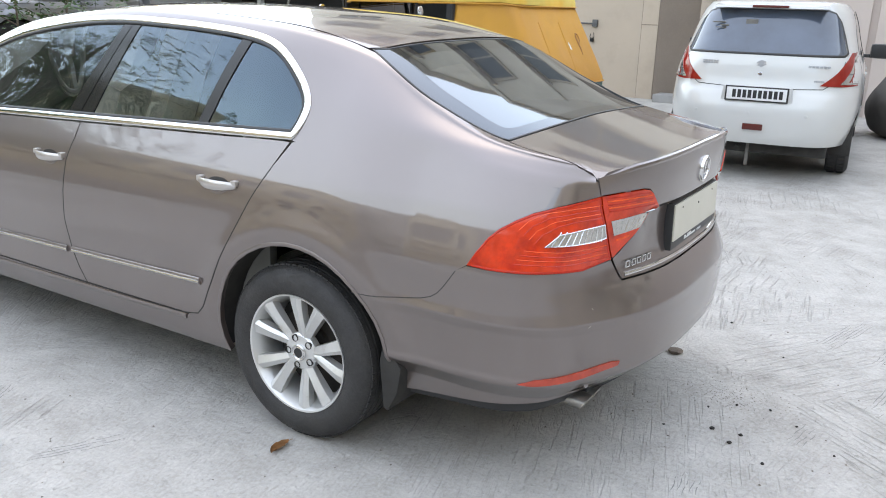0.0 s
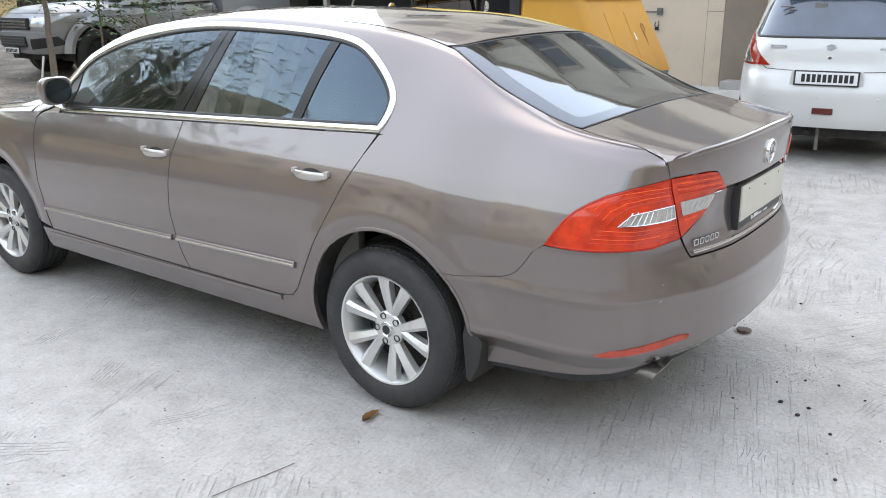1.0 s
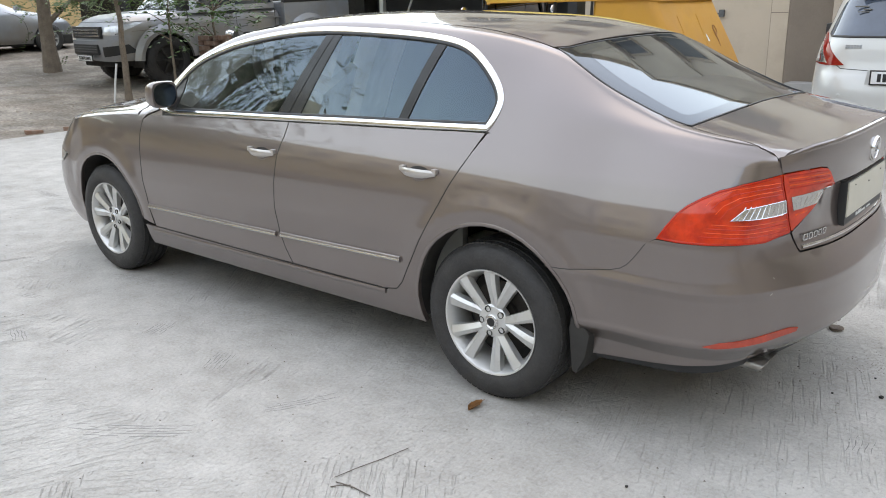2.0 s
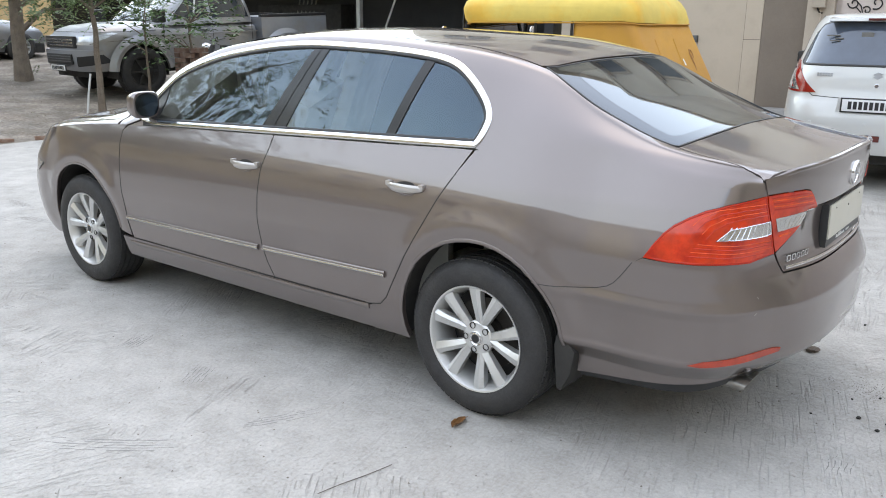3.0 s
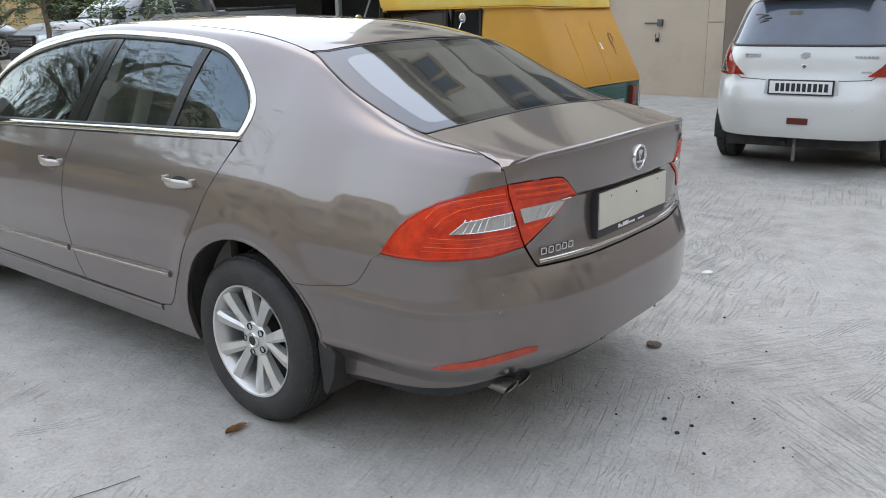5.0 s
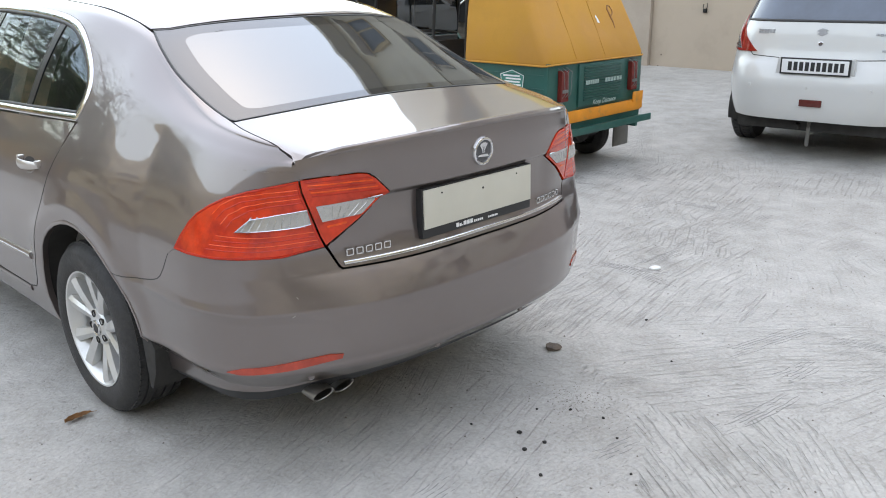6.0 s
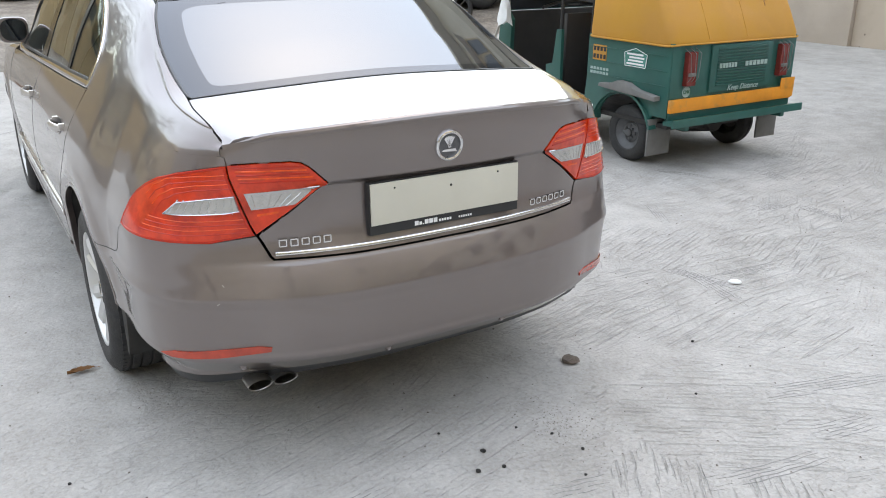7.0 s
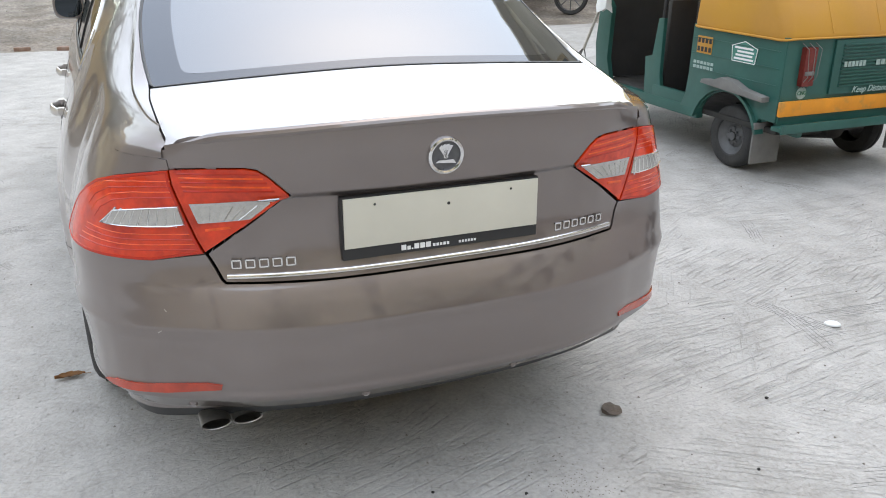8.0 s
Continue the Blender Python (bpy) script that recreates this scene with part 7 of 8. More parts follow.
# ---- pick-up truck ----
HEADLAMP = material("bright_headlamp_glass", (0.66, 0.69, 0.72), 0.12, 0.4, vary=0.15, scale=30.0, Coat_Weight=1.0)
def build_pickup():
    t = thing("pickup_truck", pose(11.92, -4.98, ground_z(11.2, -5.0), 0, math.degrees(math.atan2(ground_z(11.3, -8.1) - ground_z(11.3, -5.0), 3.07)), 86.6), "dusty silver double-cab pick-up parked on dirt", "pick-up truck")
    def arc(cx, r, a0, a1, n=14, cz=0.40):
        return [(cx + r * math.cos(radians(a0 + (a1 - a0) * k / n)), cz + r * math.sin(radians(a0 + (a1 - a0) * k / n))) for k in range(n + 1)]
    hw = 0.90
    shell = Shell(curve([0.4, 0.8, 1.2], [-2.47, -2.47, -2.47]), curve([0.42, 0.52, 0.62, 0.78, 0.90, 1.0, 1.08, 1.2], [0.84, 0.90, 0.93, 0.945, 0.94, 0.90, 0.82, 0.6]), curve([0.42, 0.6, 0.8, 0.95, 1.02, 1.08, 1.2], [0.86, 0.89, 0.90, 0.90, 0.888, 0.862, 0.80]), -0.6, 0.8, 14, 4.2)
    def front(y):
        return float(np.interp(-abs(y), -shell.pts[60:, 1], shell.arc[60:]))
    mid = (-0.8, 0, 0.8)
    body = new("body")
    body.parent = t
    body["label"] = "dusty silver cab and bonnet body"
    for s in (1, -1):
        skin("body_side", side_skin(shell, 0.46, 1.08, (0.0,), 0.47, 0.40), (0.08, 0.06), shell.P, DUSTY_SILVER, body, "", inside=mid, mirror=s < 0)
        skin("headlamp", [(front(0.50), 0.885), (front(0.74), 0.87), (shell.ux(0.80), 0.89), (shell.ux(0.60), 0.97), (shell.ux(0.42), 1.045), (shell.ux(0.52), 1.065), (front(0.80), 1.04), (front(0.52), 1.0)], 0.05, shell.P, HEADLAMP, t, "clear swept-back headlamp", inside=mid, mirror=s < 0, lift=0.012)
        skin("front_bumper", [(shell.length, 0.50), (shell.length, 0.80), (front(0.5), 0.80), (front(0.8), 0.79), (shell.ux(0.62), 0.76), (shell.ux(0.53), 0.56), (shell.ux(0.62), 0.50), (front(0.8), 0.47)], 0.06, shell.P, DUSTY_SILVER, t, "silver front bumper", inside=mid, mirror=s < 0, lift=0.055, thick=0.06)
        skin("fog_recess", [(front(0.50), 0.55), (front(0.52), 0.70), (front(0.80), 0.73), (front(0.84), 0.60)], 0.06, shell.P, BLACK, t, "black fog lamp recess", inside=mid, mirror=s < 0, lift=0.060, thick=0.004)
        moulding([(shell.length, 1.085), (front(0.4), 1.083), (front(0.75), 1.078), (shell.ux(0.4), 1.075), (shell.ux(-0.3), 1.075)], 0.006, 0.001, shell.P, UNDER, "bonnet_gap", body, inside=mid, mirror=s < 0)
    shell.cap(1.078, 0.15, DUSTY_SILVER, "bonnet", body)
    prof = [(-2.51, 0.50), (-2.51, 1.24), (-4.12, 1.24), (-4.12, 0.58), (-3.56, 0.50)] + arc(-3.07, 0.47, 174, 6) + [(-2.55, 0.50)]
    bm = bmesh.new()
    prism(prof, -hw, hw, "y", 0.03, bm)
    bed = part("cargo_bed", bm, DUSTY_SILVER, t, "silver cargo bed")
    for s in (1, -1):
        part("bed_rail", boxed(-4.12, -2.51, s * 0.86 - 0.05, s * 0.86 + 0.05, 1.23, 1.285, bevel=0.012), BLACK, bed, "black bed rail")
        for cx in (0.0, -3.07):
            bm = bmesh.new()
            rows = []
            for a in range(175, 4, -10):
                c, d = math.cos(radians(a)), math.sin(radians(a))
                rows.append([bm.verts.new((cx + r * c, s * y, 0.40 + r * d)) for r, y in ((0.47, 0.60), (0.47, 0.965), (0.53, 0.965), (0.62, 0.90))])
            for p, q in zip(rows, rows[1:]):
                for j in range(3):
                    bm.faces.new((p[j], p[j + 1], q[j + 1], q[j]))
            part("wheel_flare", bm, DUSTY_SILVER, t, "flared silver wheel arch")
            plain_wheel(t, cx, s * 0.94, s, 0.41, 0.27, UNDER, spokes=6)
            bm = bmesh.new()
            rows = [[bm.verts.new((cx + 0.468 * math.cos(radians(a)), s * y, 0.40 + 0.468 * math.sin(radians(a)))) for y in (0.91, 0.5)] for a in range(-10, 191, 20)]
            for p, q in zip(rows, rows[1:]):
                bm.faces.new((p[0], q[0], q[1], p[1]))
            part("arch_liner", bm, UNDER, t)
        for x in (-0.45, -1.43, -2.28):
            part("door_gap", boxed(x - 0.004, x + 0.004, s * hw - 0.002, s * hw + 0.002, 0.50, 1.20, bevel=0.0), UNDER, body, smooth_angle=0)
        part("side_crease", boxed(-2.4, 0.3, s * hw - 0.004, s * hw + 0.010, 0.98, 1.0, bevel=0.006), DUSTY_SILVER, body)
        for x in (-1.25, -2.12):
            part("door_handle", boxed(x - 0.1, x + 0.1, s * hw - 0.01, s * hw + 0.045, 1.05, 1.09, bevel=0.015), DUSTY_SILVER, body)
        part("door_mirror", boxed(-0.38, -0.24, s * 1.02 - 0.12, s * 1.02 + 0.12, 1.20, 1.42, bevel=0.04), BLACK, t, "black door mirror")
        part("side_step", boxed(-2.4, -0.6, s * 0.93 - 0.06, s * 0.93 + 0.06, 0.40, 0.45, bevel=0.015), BLACK, t)
    # cab glass house
    cabin = Shell(curve([1.15, 1.30, 1.75, 1.80], [-2.46, -2.44, -2.30, -2.26]), curve([1.15, 1.25, 1.72, 1.80], [-0.28, -0.36, -1.02, -1.12]), curve([1.15, 1.3, 1.72, 1.80], [0.87, 0.83, 0.68, 0.62]), -1.2, 1.25, 8, 7)
    inside = (-1.2, 0, 1.2)
    for s in (1, -1):
        skin("cab_side", [(0.0, 1.15), (cabin.length, 1.15), (cabin.length, 1.78), (0.0, 1.78)], (0.12, 0.08), cabin.P, DUSTY_SILVER, t, "silver cab pillars", inside=inside, mirror=s < 0, thick=0.0)
        skin("side_window", [(cabin.ux(-0.62), 1.25), (cabin.ux(-1.40), 1.25), (cabin.ux(-1.40), 1.68), (cabin.ux(-0.82), 1.68)], (0.1, 0.08), cabin.P, DARKGLASS, t, "dark door glass", inside=inside, mirror=s < 0, lift=0.006)
        skin("side_window", [(cabin.ux(-1.47), 1.25), (cabin.ux(-2.28), 1.25), (cabin.ux(-2.26), 1.58), (cabin.ux(-2.15), 1.68), (cabin.ux(-1.47), 1.68)], (0.1, 0.08), cabin.P, DARKGLASS, t, "dark door glass", inside=inside, mirror=s < 0, lift=0.006)
    skin("windscreen", [(cabin.length - 0.72, 1.22), (cabin.length, 1.22), (cabin.length, 1.70), (cabin.length - 0.68, 1.70)], (0.1, 0.08), cabin.P, DARKGLASS, t, "dark windscreen", inside=inside, lift=0.006)
    skin("windscreen", [(cabin.length - 0.72, 1.22), (cabin.length, 1.22), (cabin.length, 1.70), (cabin.length - 0.68, 1.70)], (0.1, 0.08), cabin.P, DARKGLASS, t, "dark windscreen", inside=inside, lift=0.006, mirror=True)
    cabin.cap(1.775, 0.04, DUSTY_SILVER, "roof", t)
    part("grille_surround", boxed(0.90, 0.952, -0.50, 0.50, 0.83, 1.02, bevel=0.012), BLACK, t, "black grille surround")
    grille = part("grille", boxed(0.92, 0.958, -0.47, 0.47, 0.845, 1.005, bevel=0.02), BLACK, t, "grey barred grille")
    for z in (0.875, 0.92, 0.965):
        part("grille_bar", boxed(0.95, 0.972, -0.46, 0.46, z - 0.013, z + 0.013, bevel=0.006), SATIN, grille)
    for k in range(5):
        part("brand_bar", boxed(0.97, 0.982, -0.15 + 0.062 * k, -0.11 + 0.062 * k, 0.925, 0.96, bevel=0.003), CHROME, grille)
    intake = part("air_intake", boxed(0.96, 1.005, -0.44, 0.44, 0.57, 0.74, bevel=0.02), BLACK, t, "black lower air intake")
    for z in (0.62, 0.66, 0.70):
        part("intake_bar", boxed(1.0, 1.012, -0.42, 0.42, z - 0.007, z + 0.007, bevel=0.003), STEEL, intake)
    plate = part("number_plate", boxed(1.02, 1.035, -0.26, 0.26, 0.46, 0.57, bevel=0.004), BLACK, t, "white number plate with dark bars")
    part("plate_face", boxed(1.033, 1.040, -0.245, 0.245, 0.472, 0.558, bevel=0.002), WHITE_METAL, plate)
    for k in range(9):
        part("plate_bar", boxed(1.039, 1.043, -0.21 + 0.047 * k, -0.18 + 0.047 * k, 0.487, 0.543, bevel=0.0), BLACK_INK, plate, smooth_angle=0)
    part("chassis", boxed(-4.1, 0.8, -0.55, 0.55, 0.35, 0.55, bevel=0.03), UNDER, t)
build_pickup()

def build_far_car(name, m, paint, label):
    car = thing(name, m, label, "car")
    tail = curve([0.2, 0.35, 0.6, 0.9, 1.0, 1.1, 1.4, 1.44], [-0.9, -0.98, -1.0, -0.95, -0.55, -0.35, 0.25, 0.4])
    nose = curve([0.2, 0.4, 0.65, 0.85, 0.98, 1.1, 1.4, 1.44], [3.5, 3.58, 3.5, 3.1, 2.3, 2.0, 1.35, 1.2])
    half = curve([0.2, 0.35, 0.6, 0.85, 0.97, 1.1, 1.38, 1.44], [0.75, 0.84, 0.88, 0.86, 0.81, 0.74, 0.60, 0.52])
    sh = Shell(tail, nose, half, 1.1)
    inside = (1.3, 0, 0.6)
    for s in (1, -1):
        skin("body_side", side_skin(sh, 0.22, 0.99, (0.0, 2.7), 0.35, 0.31), (0.08, 0.07), sh.P, paint, car, "lower body", inside=inside, mirror=s < 0)
        skin("cabin_side", [(0.0, 0.99), (sh.length, 0.99), (sh.length, 1.43), (0.0, 1.43)], (0.1, 0.07), sh.P, paint, car, "", inside=inside, mirror=s < 0, thick=0.0)
        skin("side_window", [(sh.ux(0.1), 1.03), (sh.ux(1.9), 1.02), (sh.ux(1.5), 1.32), (sh.ux(1.2), 1.37), (sh.ux(0.7), 1.37)], (0.1, 0.07), sh.P, DARKGLASS, car, "dark side windows", inside=inside, mirror=s < 0, lift=0.005)
        for ax in (0.0, 2.7):
            plain_wheel(car, ax, s * 0.85, s, 0.32, 0.2, ALLOY, spokes=10)
        part("door_mirror", boxed(1.95, 2.07, s * 0.95 - 0.09, s * 0.95 + 0.09, 0.96, 1.08, bevel=0.04), paint, car)
        skin("tail_lamp", [(sh.uy(0.60), 0.72), (sh.ux(-0.75), 0.72), (sh.ux(-0.70), 0.86), (sh.uy(0.6), 0.88)], 0.05, sh.P, LENS_DARK, car, "red tail lamp", inside=inside, mirror=s < 0, lift=0.008)
        moulding([(sh.ux(1.15), 0.28), (sh.ux(1.2), 0.98)], 0.008, 0.0015, sh.P, UNDER, "door_gap", car, inside=inside, mirror=s < 0)
        moulding([(sh.ux(2.2), 0.30), (sh.ux(2.22), 0.95)], 0.008, 0.0015, sh.P, UNDER, "door_gap", car, inside=inside, mirror=s < 0)
    sh.cap(1.428, 0.03, paint, "roof", car)
    part("underbody", boxed(-0.8, 3.3, -0.7, 0.7, 0.18, 0.4, bevel=0.03), UNDER, car)
    return car
build_far_car("silver_saloon", pose(18.9, -3.6, ground_z(18.5, -5), 0, 0, -92), DUSTY_SILVER, "silver saloon parked far back on dirt")
build_far_car("dark_saloon", pose(17.4, -2.9, ground_z(17, -3), 0, 0, 95), DARK_PAINT, "black saloon parked on the dirt strip")

# ---- trees ----
BARK = material("grey_brown_bark", (0.17, 0.135, 0.105), 0.95, vary=0.3, scale=6.0, fine=0.25, fine_scale=60.0, bump=0.8)
LEAF = material("green_leaf", (0.055, 0.115, 0.03), 0.55, vary=0.35, scale=1.8)
LEAF_PALE = material("pale_green_leaf", (0.095, 0.155, 0.055), 0.55, vary=0.3, scale=1.8)

def leaf_mesh(rng, fronds):
    """fronds: (base, direction, length, leaflet length, pairs). Each leaflet is a folded blade."""
    verts, faces = [], []
    for base, d, length, size, pairs in fronds:
        d = Vector(d).normalized()
        side = d.cross(Vector((0, 0, 1)))
        side = side.normalized() if side.length > 0.05 else Vector((1, 0, 0))
        for k in range(pairs):
            t = (k + 0.5) / pairs
            p = Vector(base) + d * (length * t) + Vector((0, 0, -0.45 * length * t * t))
            for s in (1, -1):
                out = (side * s + d * 0.45 + Vector((rng.uniform(-0.3, 0.3), rng.uniform(-0.3, 0.3), rng.uniform(-0.6, 0.1)))).normalized()
                n = out.cross(d).normalized()
                wdt = out.cross(n).normalized() * (size * 0.2)
                ln = size * rng.uniform(0.75, 1.15) * (1 - 0.4 * abs(t - 0.45))
                a, b, c, e = p, p + out * ln * 0.5 + wdt + n * size * 0.04, p + out * ln, p + out * ln * 0.5 - wdt + n * size * 0.04
                i = len(verts)
                verts += [tuple(a), tuple(b), tuple(c), tuple(e)]
                faces.append((i, i + 1, i + 2, i + 3))
    me = bpy.data.meshes.new("leaves")
    me.from_pydata(verts, [], faces)
    return me

def build_tree(name, x, y, height, r, crown_r, crown_low, count, leaflet, label, seed, pairs=6, mat=None, lean=(0.0, 0.0), limbs=7):
    rng = random.Random(seed)
    z0 = ground_z(x, y) - 0.03
    tree = thing(name, pose(x, y, z0), label, "tree")
    path, rad = [], []
    for k in range(9):
        t = k / 8
        path.append((lean[0] * t * height + 0.05 * rng.uniform(-1, 1) * t, lean[1] * t * height + 0.05 * rng.uniform(-1, 1) * t, height * 0.72 * t))
        rad.append(r * (1.25 if k == 0 else 1.0) * (1 - 0.65 * t))
    bm = tube(path, r, 10, taper=rad)
    trunk = part("trunk", bm, BARK, tree, "grey-brown bark trunk")
    fronds = []
    for k in range(limbs):
        a = 2 * math.pi * (k + rng.uniform(-0.2, 0.2)) / limbs
        z = crown_low + (height * 0.72 - crown_low) * rng.uniform(0.0, 1.0)
        i = min(int(z / (height * 0.72) * 8), 8)
        base = Vector(path[i])
        tip = base + Vector((math.cos(a) * crown_r * rng.uniform(0.6, 1.0), math.sin(a) * crown_r * rng.uniform(0.6, 1.0), rng.uniform(0.15, 0.55) * crown_r))
        mid = (base + tip) / 2 + Vector((0, 0, 0.12 * crown_r))
        part("limb", tube([base, mid, tip], r * 0.3, 6, taper=[r * 0.42, r * 0.25, r * 0.07]), BARK, tree)
        for j in range(count // limbs):
            t = rng.uniform(0.25, 1.05)
            p = base.lerp(mid, t * 2) if t < 0.5 else mid.lerp(tip, t * 2 - 1)
            spread = crown_r * 0.34
            p = p + Vector((rng.gauss(0, spread), rng.gauss(0, spread), rng.gauss(0, spread * 0.7)))
            d = Vector((rng.uniform(-1, 1), rng.uniform(-1, 1), rng.uniform(-0.5, 0.5)))
            fronds.append((p, d, leaflet * rng.uniform(2.5, 4.5), leaflet, pairs))
    me = leaf_mesh(rng, fronds)
    link("crown", me, mat or LEAF, tree, "loose green leaves with gaps", 0)["kind"] = "stuff"
    return tree

build_tree("young_neem_tree", 10.1, -3.55, 3.5, 0.055, 0.85, 1.65, 330, 0.075, "slim young tree with feathery drooping leaves", 3, 9, LEAF_PALE, limbs=8)
build_tree("neem_tree", 14.6, -4.6, 5.0, 0.15, 1.7, 1.0, 800, 0.085, "tree with a thick trunk and drooping green leaves", 5, 9, LEAF_PALE, limbs=10)
build_tree("broadleaf_sapling", 10.35, -4.55, 2.5, 0.025, 0.8, 1.1, 70, 0.13, "spindly sapling with broad leaves and dry stalks", 8, 3, LEAF, limbs=9)
build_tree("shade_tree", 12.0, 5.9, 8.0, 0.22, 2.9, 2.4, 2600, 0.11, "spreading shade tree across the yard", 12, 6, LEAF, limbs=16)
build_tree("shade_tree", 22.0, 11.0, 9.0, 0.26, 3.4, 3.0, 1000, 0.16, "tall shade tree across the yard", 15, 6, LEAF, limbs=16)
build_tree("shade_tree", -12.5, 3.5, 6.5, 0.2, 2.6, 2.4, 800, 0.14, "shade tree at the back of the yard", 31, 6, LEAF, limbs=14)
build_tree("shade_tree", -14.5, -5.0, 7.5, 0.22, 2.8, 2.6, 800, 0.15, "tall shade tree at the back of the yard", 33, 6, LEAF_PALE, limbs=14)
build_tree("creeper_bush", 10.0, -5.15, 2.5, 0.03, 0.7, 1.0, 110, 0.11, "leafy creeper climbing a stake in a brick ring", 37, 3, LEAF, limbs=8)
def planter(x, y):
    """Square tree guard of stacked loose bricks."""
    z = ground_z(x, y) - 0.01
    ring = thing("brick_planter", pose(x, y, z, 0, 0, 12), "dusty brick tree guard round a creeper", "planter")
    me = None
    for row in range(12):
        for k in range(4):
            m = Matrix.Rotation(math.pi / 2 * k, 4, "Z") @ Matrix.Translation((0.055 if row % 2 else -0.055, 0.165, 0.078 * row))
            if me is None:
                ob = part("brick", boxed(-0.112, 0.112, -0.052, 0.052, 0.0, 0.072, bevel=0.008), PLANTER_BRICK, ring)
                me = ob.data
            else:
                ob = new("brick", me)
                ob.parent = ring
            ob.matrix_local = m
PLANTER_BRICK = material("dusty_dark_red_brick", (0.17, 0.10, 0.075), 0.9, vary=0.25, scale=8.0, bump=0.3, second=(0.22, 0.18, 0.15), mask_scale=6.0)
planter(10.0, -5.15)
for px, py, tilt in ((10.3, -3.42, -0.1), (11.0, -5.6, -0.35)):
    z = ground_z(px, py)
    st = thing("support_stick", pose(px, py, z - 0.02), "thin pale stick propping the sapling", "stick")
    part("stick", tube([(0, 0, 0), (0.02, tilt * 0.6, 0.3), (0.05, tilt * 1.4, 0.6 if tilt > -0.2 else 1.9)], 0.016, 6), WHITE_METAL, st)

# ---- loose things on the ground ----
LEAF_DRY = material("dry_brown_leaf", (0.28, 0.13, 0.045), 0.7, vary=0.3, scale=40.0)
STONE = material("grey_brown_stone", (0.19, 0.165, 0.14), 0.85, vary=0.25, scale=25.0, bump=0.4)
WASTE = material("white_plastic_scrap", (0.66, 0.66, 0.64), 0.5, vary=0.08, scale=30.0)
BLACK_BIT = material("black_droppings", (0.02, 0.018, 0.016), 0.8, vary=0.3, scale=60.0)

def pebble(name, x, y, size, mat, label, seed, flat=0.6, cat="stone", group=""):
    rng = random.Random(seed)
    ob = thing(name, pose(x, y, ground_z(x, y), 0, 0, rng.uniform(0, 360)), label, cat, group)
    bm = bmesh.new()
    bmesh.ops.create_icosphere(bm, subdivisions=2, radius=size)
    off = Vector((seed, seed * 0.7, 0))
    for v in bm.verts:
        v.co *= 1 + 0.5 * noise.noise(v.co / size * 1.3 + off)
        v.co.z = v.co.z * flat + size * flat * 0.8
    part("lump", bm, mat, ob, "", 30)
    return ob

def dry_leaf():
    ob = thing("dry_leaf", pose(-0.009, 0.962, 0.003, 0, 0, -86), "curled dry brown leaf on the concrete", "leaf")
    bm = bmesh.new()
    rows = []
    for k in range(15):
        t = k / 14
        w = 0.0185 * math.sin(math.pi * (0.04 + 0.94 * t)) ** 0.75 * (1 + 0.10 * math.sin(11 * math.pi * t))
        bow = 0.006 * math.sin(math.pi * t)
        rows.append([bm.verts.new((0.098 * (t - 0.5) + 0.002 * math.sin(37 * t) * abs(s), s * w + bow, 0.003 + 0.011 * abs(s) ** 1.6 * (1 - 0.5 * t) + 0.007 * (t - 0.3) ** 2 + 0.0015 * math.sin(23 * t + 2 * s))) for s in (-1, -0.5, 0, 0.5, 1)])
    for p, q in zip(rows, rows[1:]):
        for j in range(4):
            bm.faces.new((p[j], p[j + 1], q[j + 1], q[j]))
    bmesh.ops.solidify(bm, geom=bm.faces[:], thickness=0.0008)
    part("blade", bm, LEAF_DRY, ob, "", 50)
    part("stalk", tube([(0.047, 0.001, 0.006), (0.058, 0.003, 0.003), (0.068, 0.002, 0.002)], 0.001, 5), LEAF_DRY, ob)
dry_leaf()

def twig(points, r, label):
    x, y = points[0]
    ob = thing("twig", pose(x, y, 0.0025), label, "twig")
    part("stem", tube([(px - x, py - y, 0.001 + 0.002 * (k % 2)) for k, (px, py) in enumerate(points)], r, 5), TWIG, ob)
TWIG = material("dark_dry_twig", (0.12, 0.10, 0.085), 0.85, vary=0.2, scale=50.0)
twig([(0.062, 1.64), (0.04, 1.55), (0.015, 1.455), (-0.01, 1.354)], 0.0015, "thin dark straight twig on the concrete")
twig([(0.039, 1.656), (-0.02, 1.645), (-0.106, 1.644)], 0.002, "thin short dark twig on the concrete")
twig([(0.031, 1.687), (0.012, 1.665), (-0.013, 1.64), (-0.03, 1.65)], 0.002, "thin bent dark twig on the concrete")

CRUMPLED = material("dark_brown_stone", (0.13, 0.10, 0.08), 0.85, vary=0.3, scale=40.0, bump=0.5)
def flat_stone():
    ob = pebble("stone", -0.878, -0.672, 0.034, CRUMPLED, "flat grey-brown stone on the concrete", 4, 0.35)
    return ob
flat_stone()

def cap_scrap():
    ob = thing("bottle_scrap", pose(-0.66, -1.84, 0.003, 0, 6, 30), "small white plastic scrap", "litter")
    bm = lathe([(0.0, 0.012), (0.017, 0.011), (0.024, 0.006), (0.026, 0.0)], 18, "z")
    for v in bm.verts:
        v.co.x *= 1.25
    part("disc", bm, WASTE, ob)
cap_scrap()

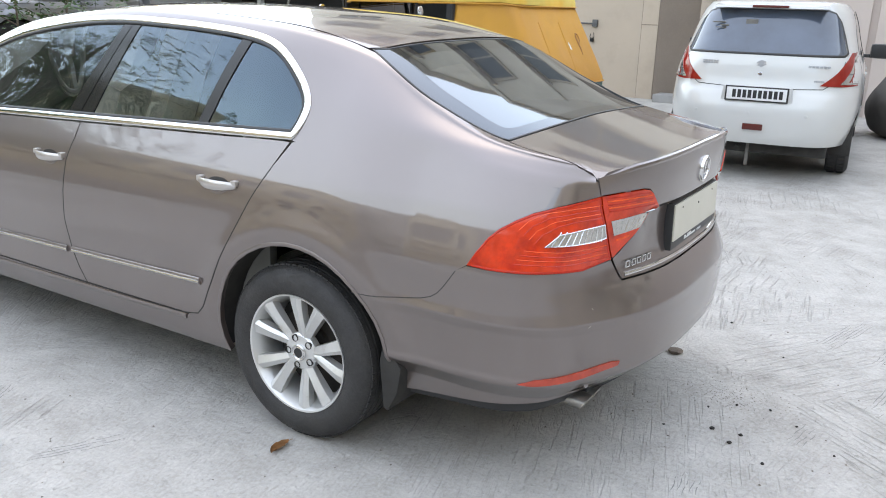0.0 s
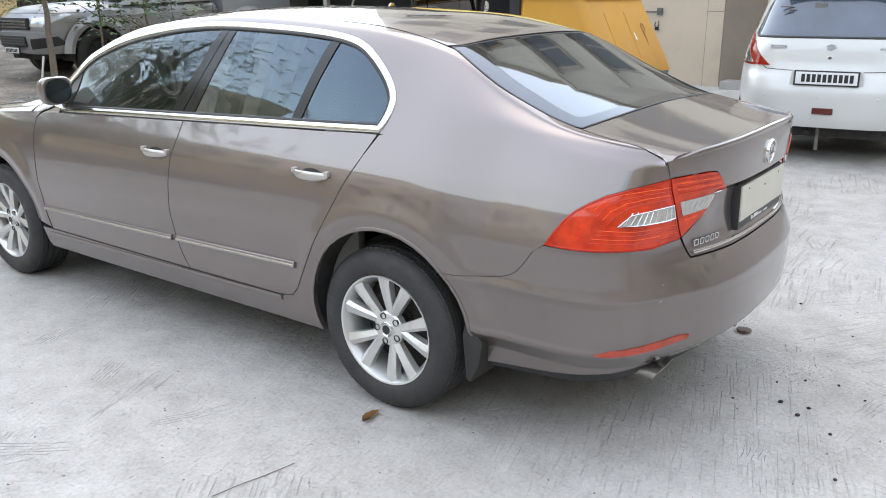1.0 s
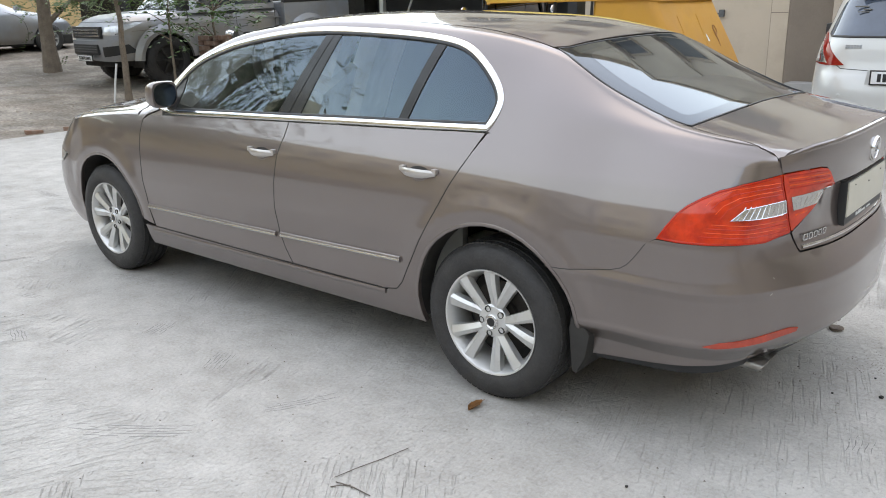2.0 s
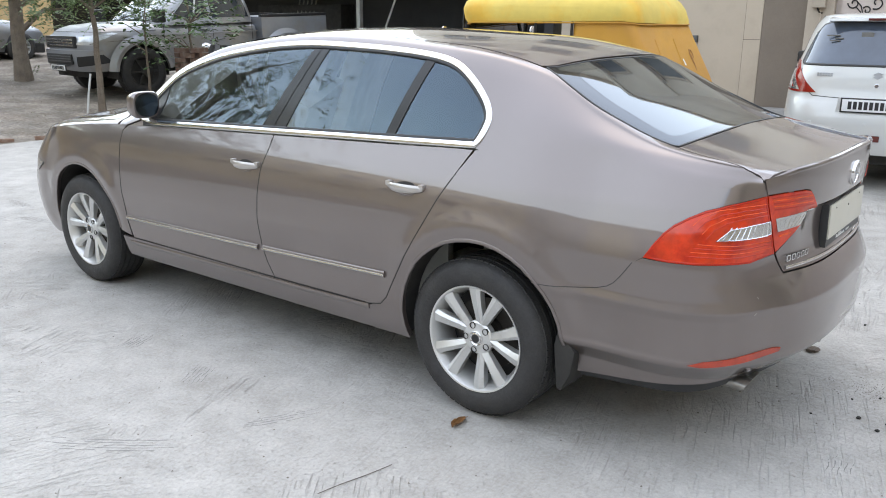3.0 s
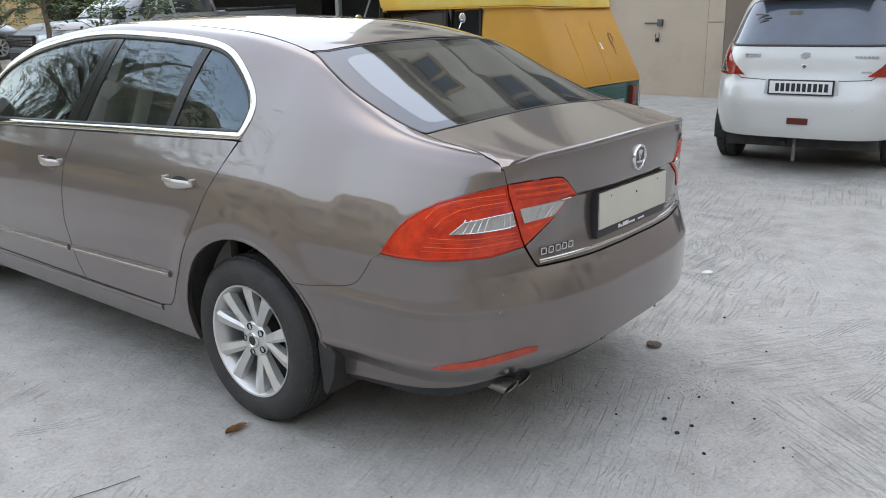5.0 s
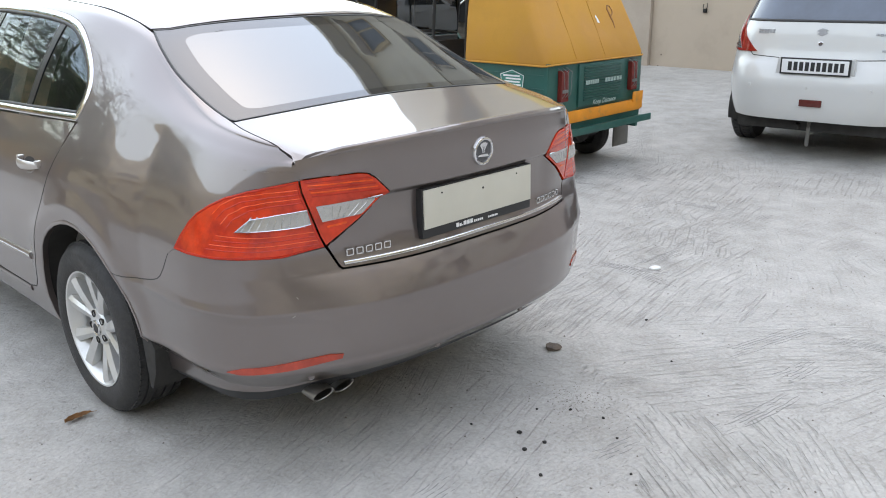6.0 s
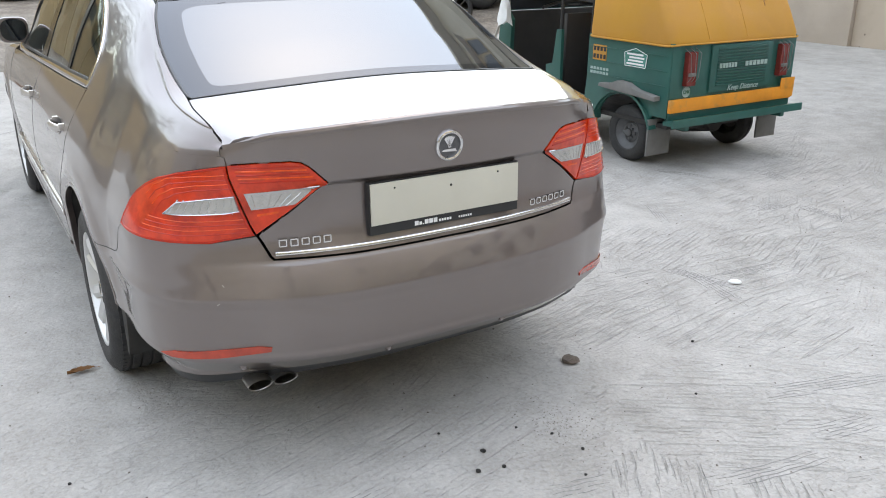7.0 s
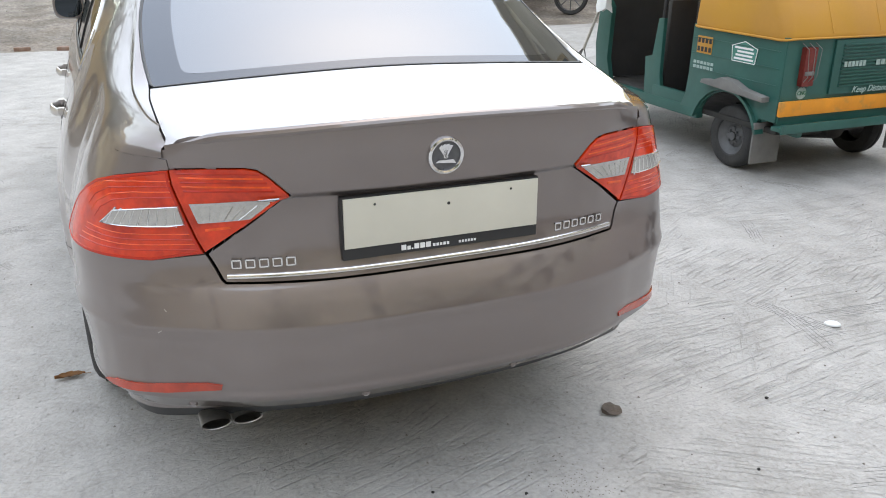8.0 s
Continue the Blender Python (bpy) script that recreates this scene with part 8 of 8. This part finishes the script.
BITS = [(-1.21, -0.05, 0.011), (-1.29, 0.02, 0.010), (-1.31, -0.06, 0.009), (-1.42, 0.10, 0.008), (-1.24, -0.30, 0.007), (-1.15, -0.22, 0.006), (-1.36, -0.33, 0.007), (-1.47, -0.25, 0.006), (-1.50, 0.40, 0.008),
        (-1.05, 0.02, 0.006), (-0.72, 1.10, 0.007), (-1.62, -0.10, 0.006), (-1.0, -1.2, 0.008), (-1.3, -0.9, 0.006)]
for i, (x, y, s) in enumerate(BITS):
    pebble("dark_bit", x, y, s * 0.8, BLACK_BIT, "small black dropping on the concrete", 20 + i, 0.7, "dropping", "black bits on the concrete")

def grit():
    """Fine chips scattered over the yard."""
    rng = random.Random(7)
    verts, faces = [], []
    for k in range(1500):
        if k < 260:
            x, y, s = rng.gauss(-1.22, 0.10), rng.gauss(-0.36, 0.07), rng.uniform(0.0015, 0.0035)
        else:
            x, y, s = rng.uniform(-2.8, 5.5), rng.uniform(-4.5, 3.0), rng.uniform(0.0015, 0.006)
        i = len(verts)
        for a in (0, 2.1, 4.2):
            verts.append((x + s * math.cos(a + k), y + s * math.sin(a + k), 0.0005))
        verts.append((x, y, s * 0.9))
        faces += [(i, i + 1, i + 3), (i + 1, i + 2, i + 3), (i + 2, i, i + 3)]
    me = bpy.data.meshes.new("grit")
    me.from_pydata(verts, [], faces)
    tagged(link("grit", me, STONE, None, "", 0), "scattered grit on the concrete", "grit", kind="stuff")
grit()

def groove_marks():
    """Groups of grooves that the broom and passing tyres pressed into the wet concrete, drawn as thin dark strips for
    their shade.
    """
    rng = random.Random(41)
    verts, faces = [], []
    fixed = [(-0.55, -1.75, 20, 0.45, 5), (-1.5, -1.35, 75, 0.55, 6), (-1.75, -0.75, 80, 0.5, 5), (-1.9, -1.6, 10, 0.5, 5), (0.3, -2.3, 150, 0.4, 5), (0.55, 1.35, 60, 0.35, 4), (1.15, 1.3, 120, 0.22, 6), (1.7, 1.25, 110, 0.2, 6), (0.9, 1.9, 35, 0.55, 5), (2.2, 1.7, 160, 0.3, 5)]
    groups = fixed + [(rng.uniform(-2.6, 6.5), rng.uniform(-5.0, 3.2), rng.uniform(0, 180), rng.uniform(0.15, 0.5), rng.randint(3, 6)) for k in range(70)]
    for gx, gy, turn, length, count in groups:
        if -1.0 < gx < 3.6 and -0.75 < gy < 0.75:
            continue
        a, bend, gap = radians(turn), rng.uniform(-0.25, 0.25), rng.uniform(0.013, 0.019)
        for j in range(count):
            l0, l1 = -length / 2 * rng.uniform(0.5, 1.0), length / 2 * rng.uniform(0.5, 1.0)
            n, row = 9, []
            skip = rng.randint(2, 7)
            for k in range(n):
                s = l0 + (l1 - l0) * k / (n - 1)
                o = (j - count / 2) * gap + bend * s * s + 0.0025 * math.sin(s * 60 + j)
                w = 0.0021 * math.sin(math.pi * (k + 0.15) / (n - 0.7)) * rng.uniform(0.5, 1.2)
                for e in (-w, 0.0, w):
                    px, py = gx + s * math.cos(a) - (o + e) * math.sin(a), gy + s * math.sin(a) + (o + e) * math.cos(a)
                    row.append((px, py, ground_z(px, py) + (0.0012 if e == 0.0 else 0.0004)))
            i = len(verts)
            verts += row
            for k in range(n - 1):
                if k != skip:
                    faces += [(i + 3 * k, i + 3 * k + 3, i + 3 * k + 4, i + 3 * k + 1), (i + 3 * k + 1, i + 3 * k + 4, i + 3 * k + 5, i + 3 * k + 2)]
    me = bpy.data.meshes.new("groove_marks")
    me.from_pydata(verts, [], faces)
    tagged(link("groove_marks", me, GROOVE, None, "", 0), "broom and tyre grooves in the concrete, their shade drawn as dark strips", "grooves", kind="stuff")
# darker than the concrete: the grooves' shade is put into this colour
GROOVE = material("groove_shade", (0.215, 0.21, 0.20), 0.95, vary=0.2, scale=20.0)
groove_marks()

def rubble():
    """Stones and clods over the dirt strip."""
    rng = random.Random(9)
    verts, faces = [], []
    for k in range(700):
        x, y, s = EDGE_X + 0.1 + abs(rng.gauss(0, 4.0)), rng.uniform(-9, 6), rng.uniform(0.01, 0.05) * rng.uniform(0.4, 1)
        z = ground_z(x, y)
        i = len(verts)
        n = 5
        for a in range(n):
            verts.append((x + s * rng.uniform(0.7, 1.3) * math.cos(a * 2 * math.pi / n), y + s * rng.uniform(0.7, 1.3) * math.sin(a * 2 * math.pi / n), z - 0.004))
        verts.append((x + 0.3 * s * rng.uniform(-1, 1), y, z + s * rng.uniform(0.3, 0.8)))
        faces += [(i + a, i + (a + 1) % n, i + n) for a in range(n)]
    me = bpy.data.meshes.new("rubble")
    me.from_pydata(verts, [], faces)
    tagged(link("rubble", me, DIRT_STONE, None, "", 0), "small stones and clods on dry dirt", "rubble", kind="stuff")
DIRT_STONE = material("dusty_stone", (0.27, 0.23, 0.19), 0.9, vary=0.3, scale=4.0)
rubble()

BRICK = material("dusty_red_brick", (0.24, 0.14, 0.10), 0.9, vary=0.25, scale=8.0, bump=0.3, second=(0.28, 0.23, 0.19), mask_scale=6.0)
rng = random.Random(21)
for k, y in enumerate((2.35, 1.62, 1.12, -0.4, -1.5, -1.95, -2.9, -3.6)):
    b = thing("edge_brick", pose(EDGE_X + 0.06 + rng.uniform(-0.05, 0.08), y, -0.01, rng.uniform(-6, 6), rng.uniform(-5, 5), 90 + rng.uniform(-25, 25)), "broken dusty brick along the dirt edge", "brick", "bricks along the edge")
    part("block", boxed(-0.11 * rng.uniform(0.6, 1.1), 0.11, -0.05, 0.05, 0.0, 0.055, bevel=0.01), BRICK, b)

# covered bundle beside the hatchback
def bundle():
    ob = thing("covered_bundle", pose(-1.38, -8.35, ground_z(-1.4, -8.35)), "dark grey cloth-covered bundle beside the wall", "bundle")
    bm = bmesh.new()
    bmesh.ops.create_icosphere(bm, subdivisions=4, radius=0.55)
    for v in bm.verts:
        n = noise.noise(v.co * 2.2) * 0.12 + noise.noise(v.co * 6.0) * 0.035
        v.co *= 1 + n
        v.co.x *= 1.15
        v.co.z = max(v.co.z * 0.85 + 0.38, 0.0)
    part("cover", bm, material("dark_grey_cloth", (0.075, 0.068, 0.062), 0.9, vary=0.2, scale=3.0, fine=0.1, fine_scale=200.0, bump=0.3), ob, "", 60)
bundle()

# motorcycle standing in the shade beyond the taxi
def motorcycle():
    ob = thing("motorcycle", pose(9.6, -6.6, ground_z(9.6, -6.6), 0, 0, 40), "dark motorcycle parked in the shade", "motorcycle")
    for x in (0.0, 1.28):
        w = part("wheel", lathe([(0.24, -0.04), (0.29, -0.045), (0.305, 0.0), (0.29, 0.045), (0.24, 0.04)], 32, close=True, m=Matrix.Translation((x, 0, 0.305))), RUBBER, ob, "black motorcycle wheel")
        bm = bmesh.new()
        for k in range(8):
            a = 2 * math.pi * k / 8
            tube([(x, 0, 0.305), (x + 0.24 * math.cos(a), 0, 0.305 + 0.24 * math.sin(a))], 0.008, 5, bm)
        part("spokes", bm, STEEL, w)
    part("tank", boxed(0.55, 0.95, -0.13, 0.13, 0.72, 0.95, bevel=0.07), DARK_PAINT, ob)
    part("seat", boxed(-0.15, 0.58, -0.12, 0.12, 0.74, 0.84, bevel=0.04), DUST_SEAT, ob)
    part("engine", boxed(0.42, 0.85, -0.14, 0.14, 0.28, 0.66, bevel=0.05), UNDER, ob)
    bm = tube([(1.28, 0.07, 0.305), (1.08, 0.07, 0.95)], 0.025, 8)
    tube([(1.28, -0.07, 0.305), (1.08, -0.07, 0.95)], 0.025, 8, bm)
    tube([(0.95, -0.36, 1.05), (1.06, -0.2, 1.02), (1.06, 0.2, 1.02), (0.95, 0.36, 1.05)], 0.014, 8, bm)
    tube([(0.0, 0.1, 0.305), (0.5, 0.1, 0.36)], 0.025, 8, bm)
    tube([(0.0, -0.1, 0.305), (0.2, -0.1, 0.78), (0.9, 0, 0.75)], 0.02, 8, bm)
    part("frame_tubes", bm, STEEL, ob)
    part("headlamp", lathe([(0.0, 0.10), (0.07, 0.09), (0.085, 0.04), (0.05, -0.05), (0.0, -0.07)], 20, "x", m=Matrix.Translation((1.16, 0, 0.90))), CHROME, ob)
motorcycle()
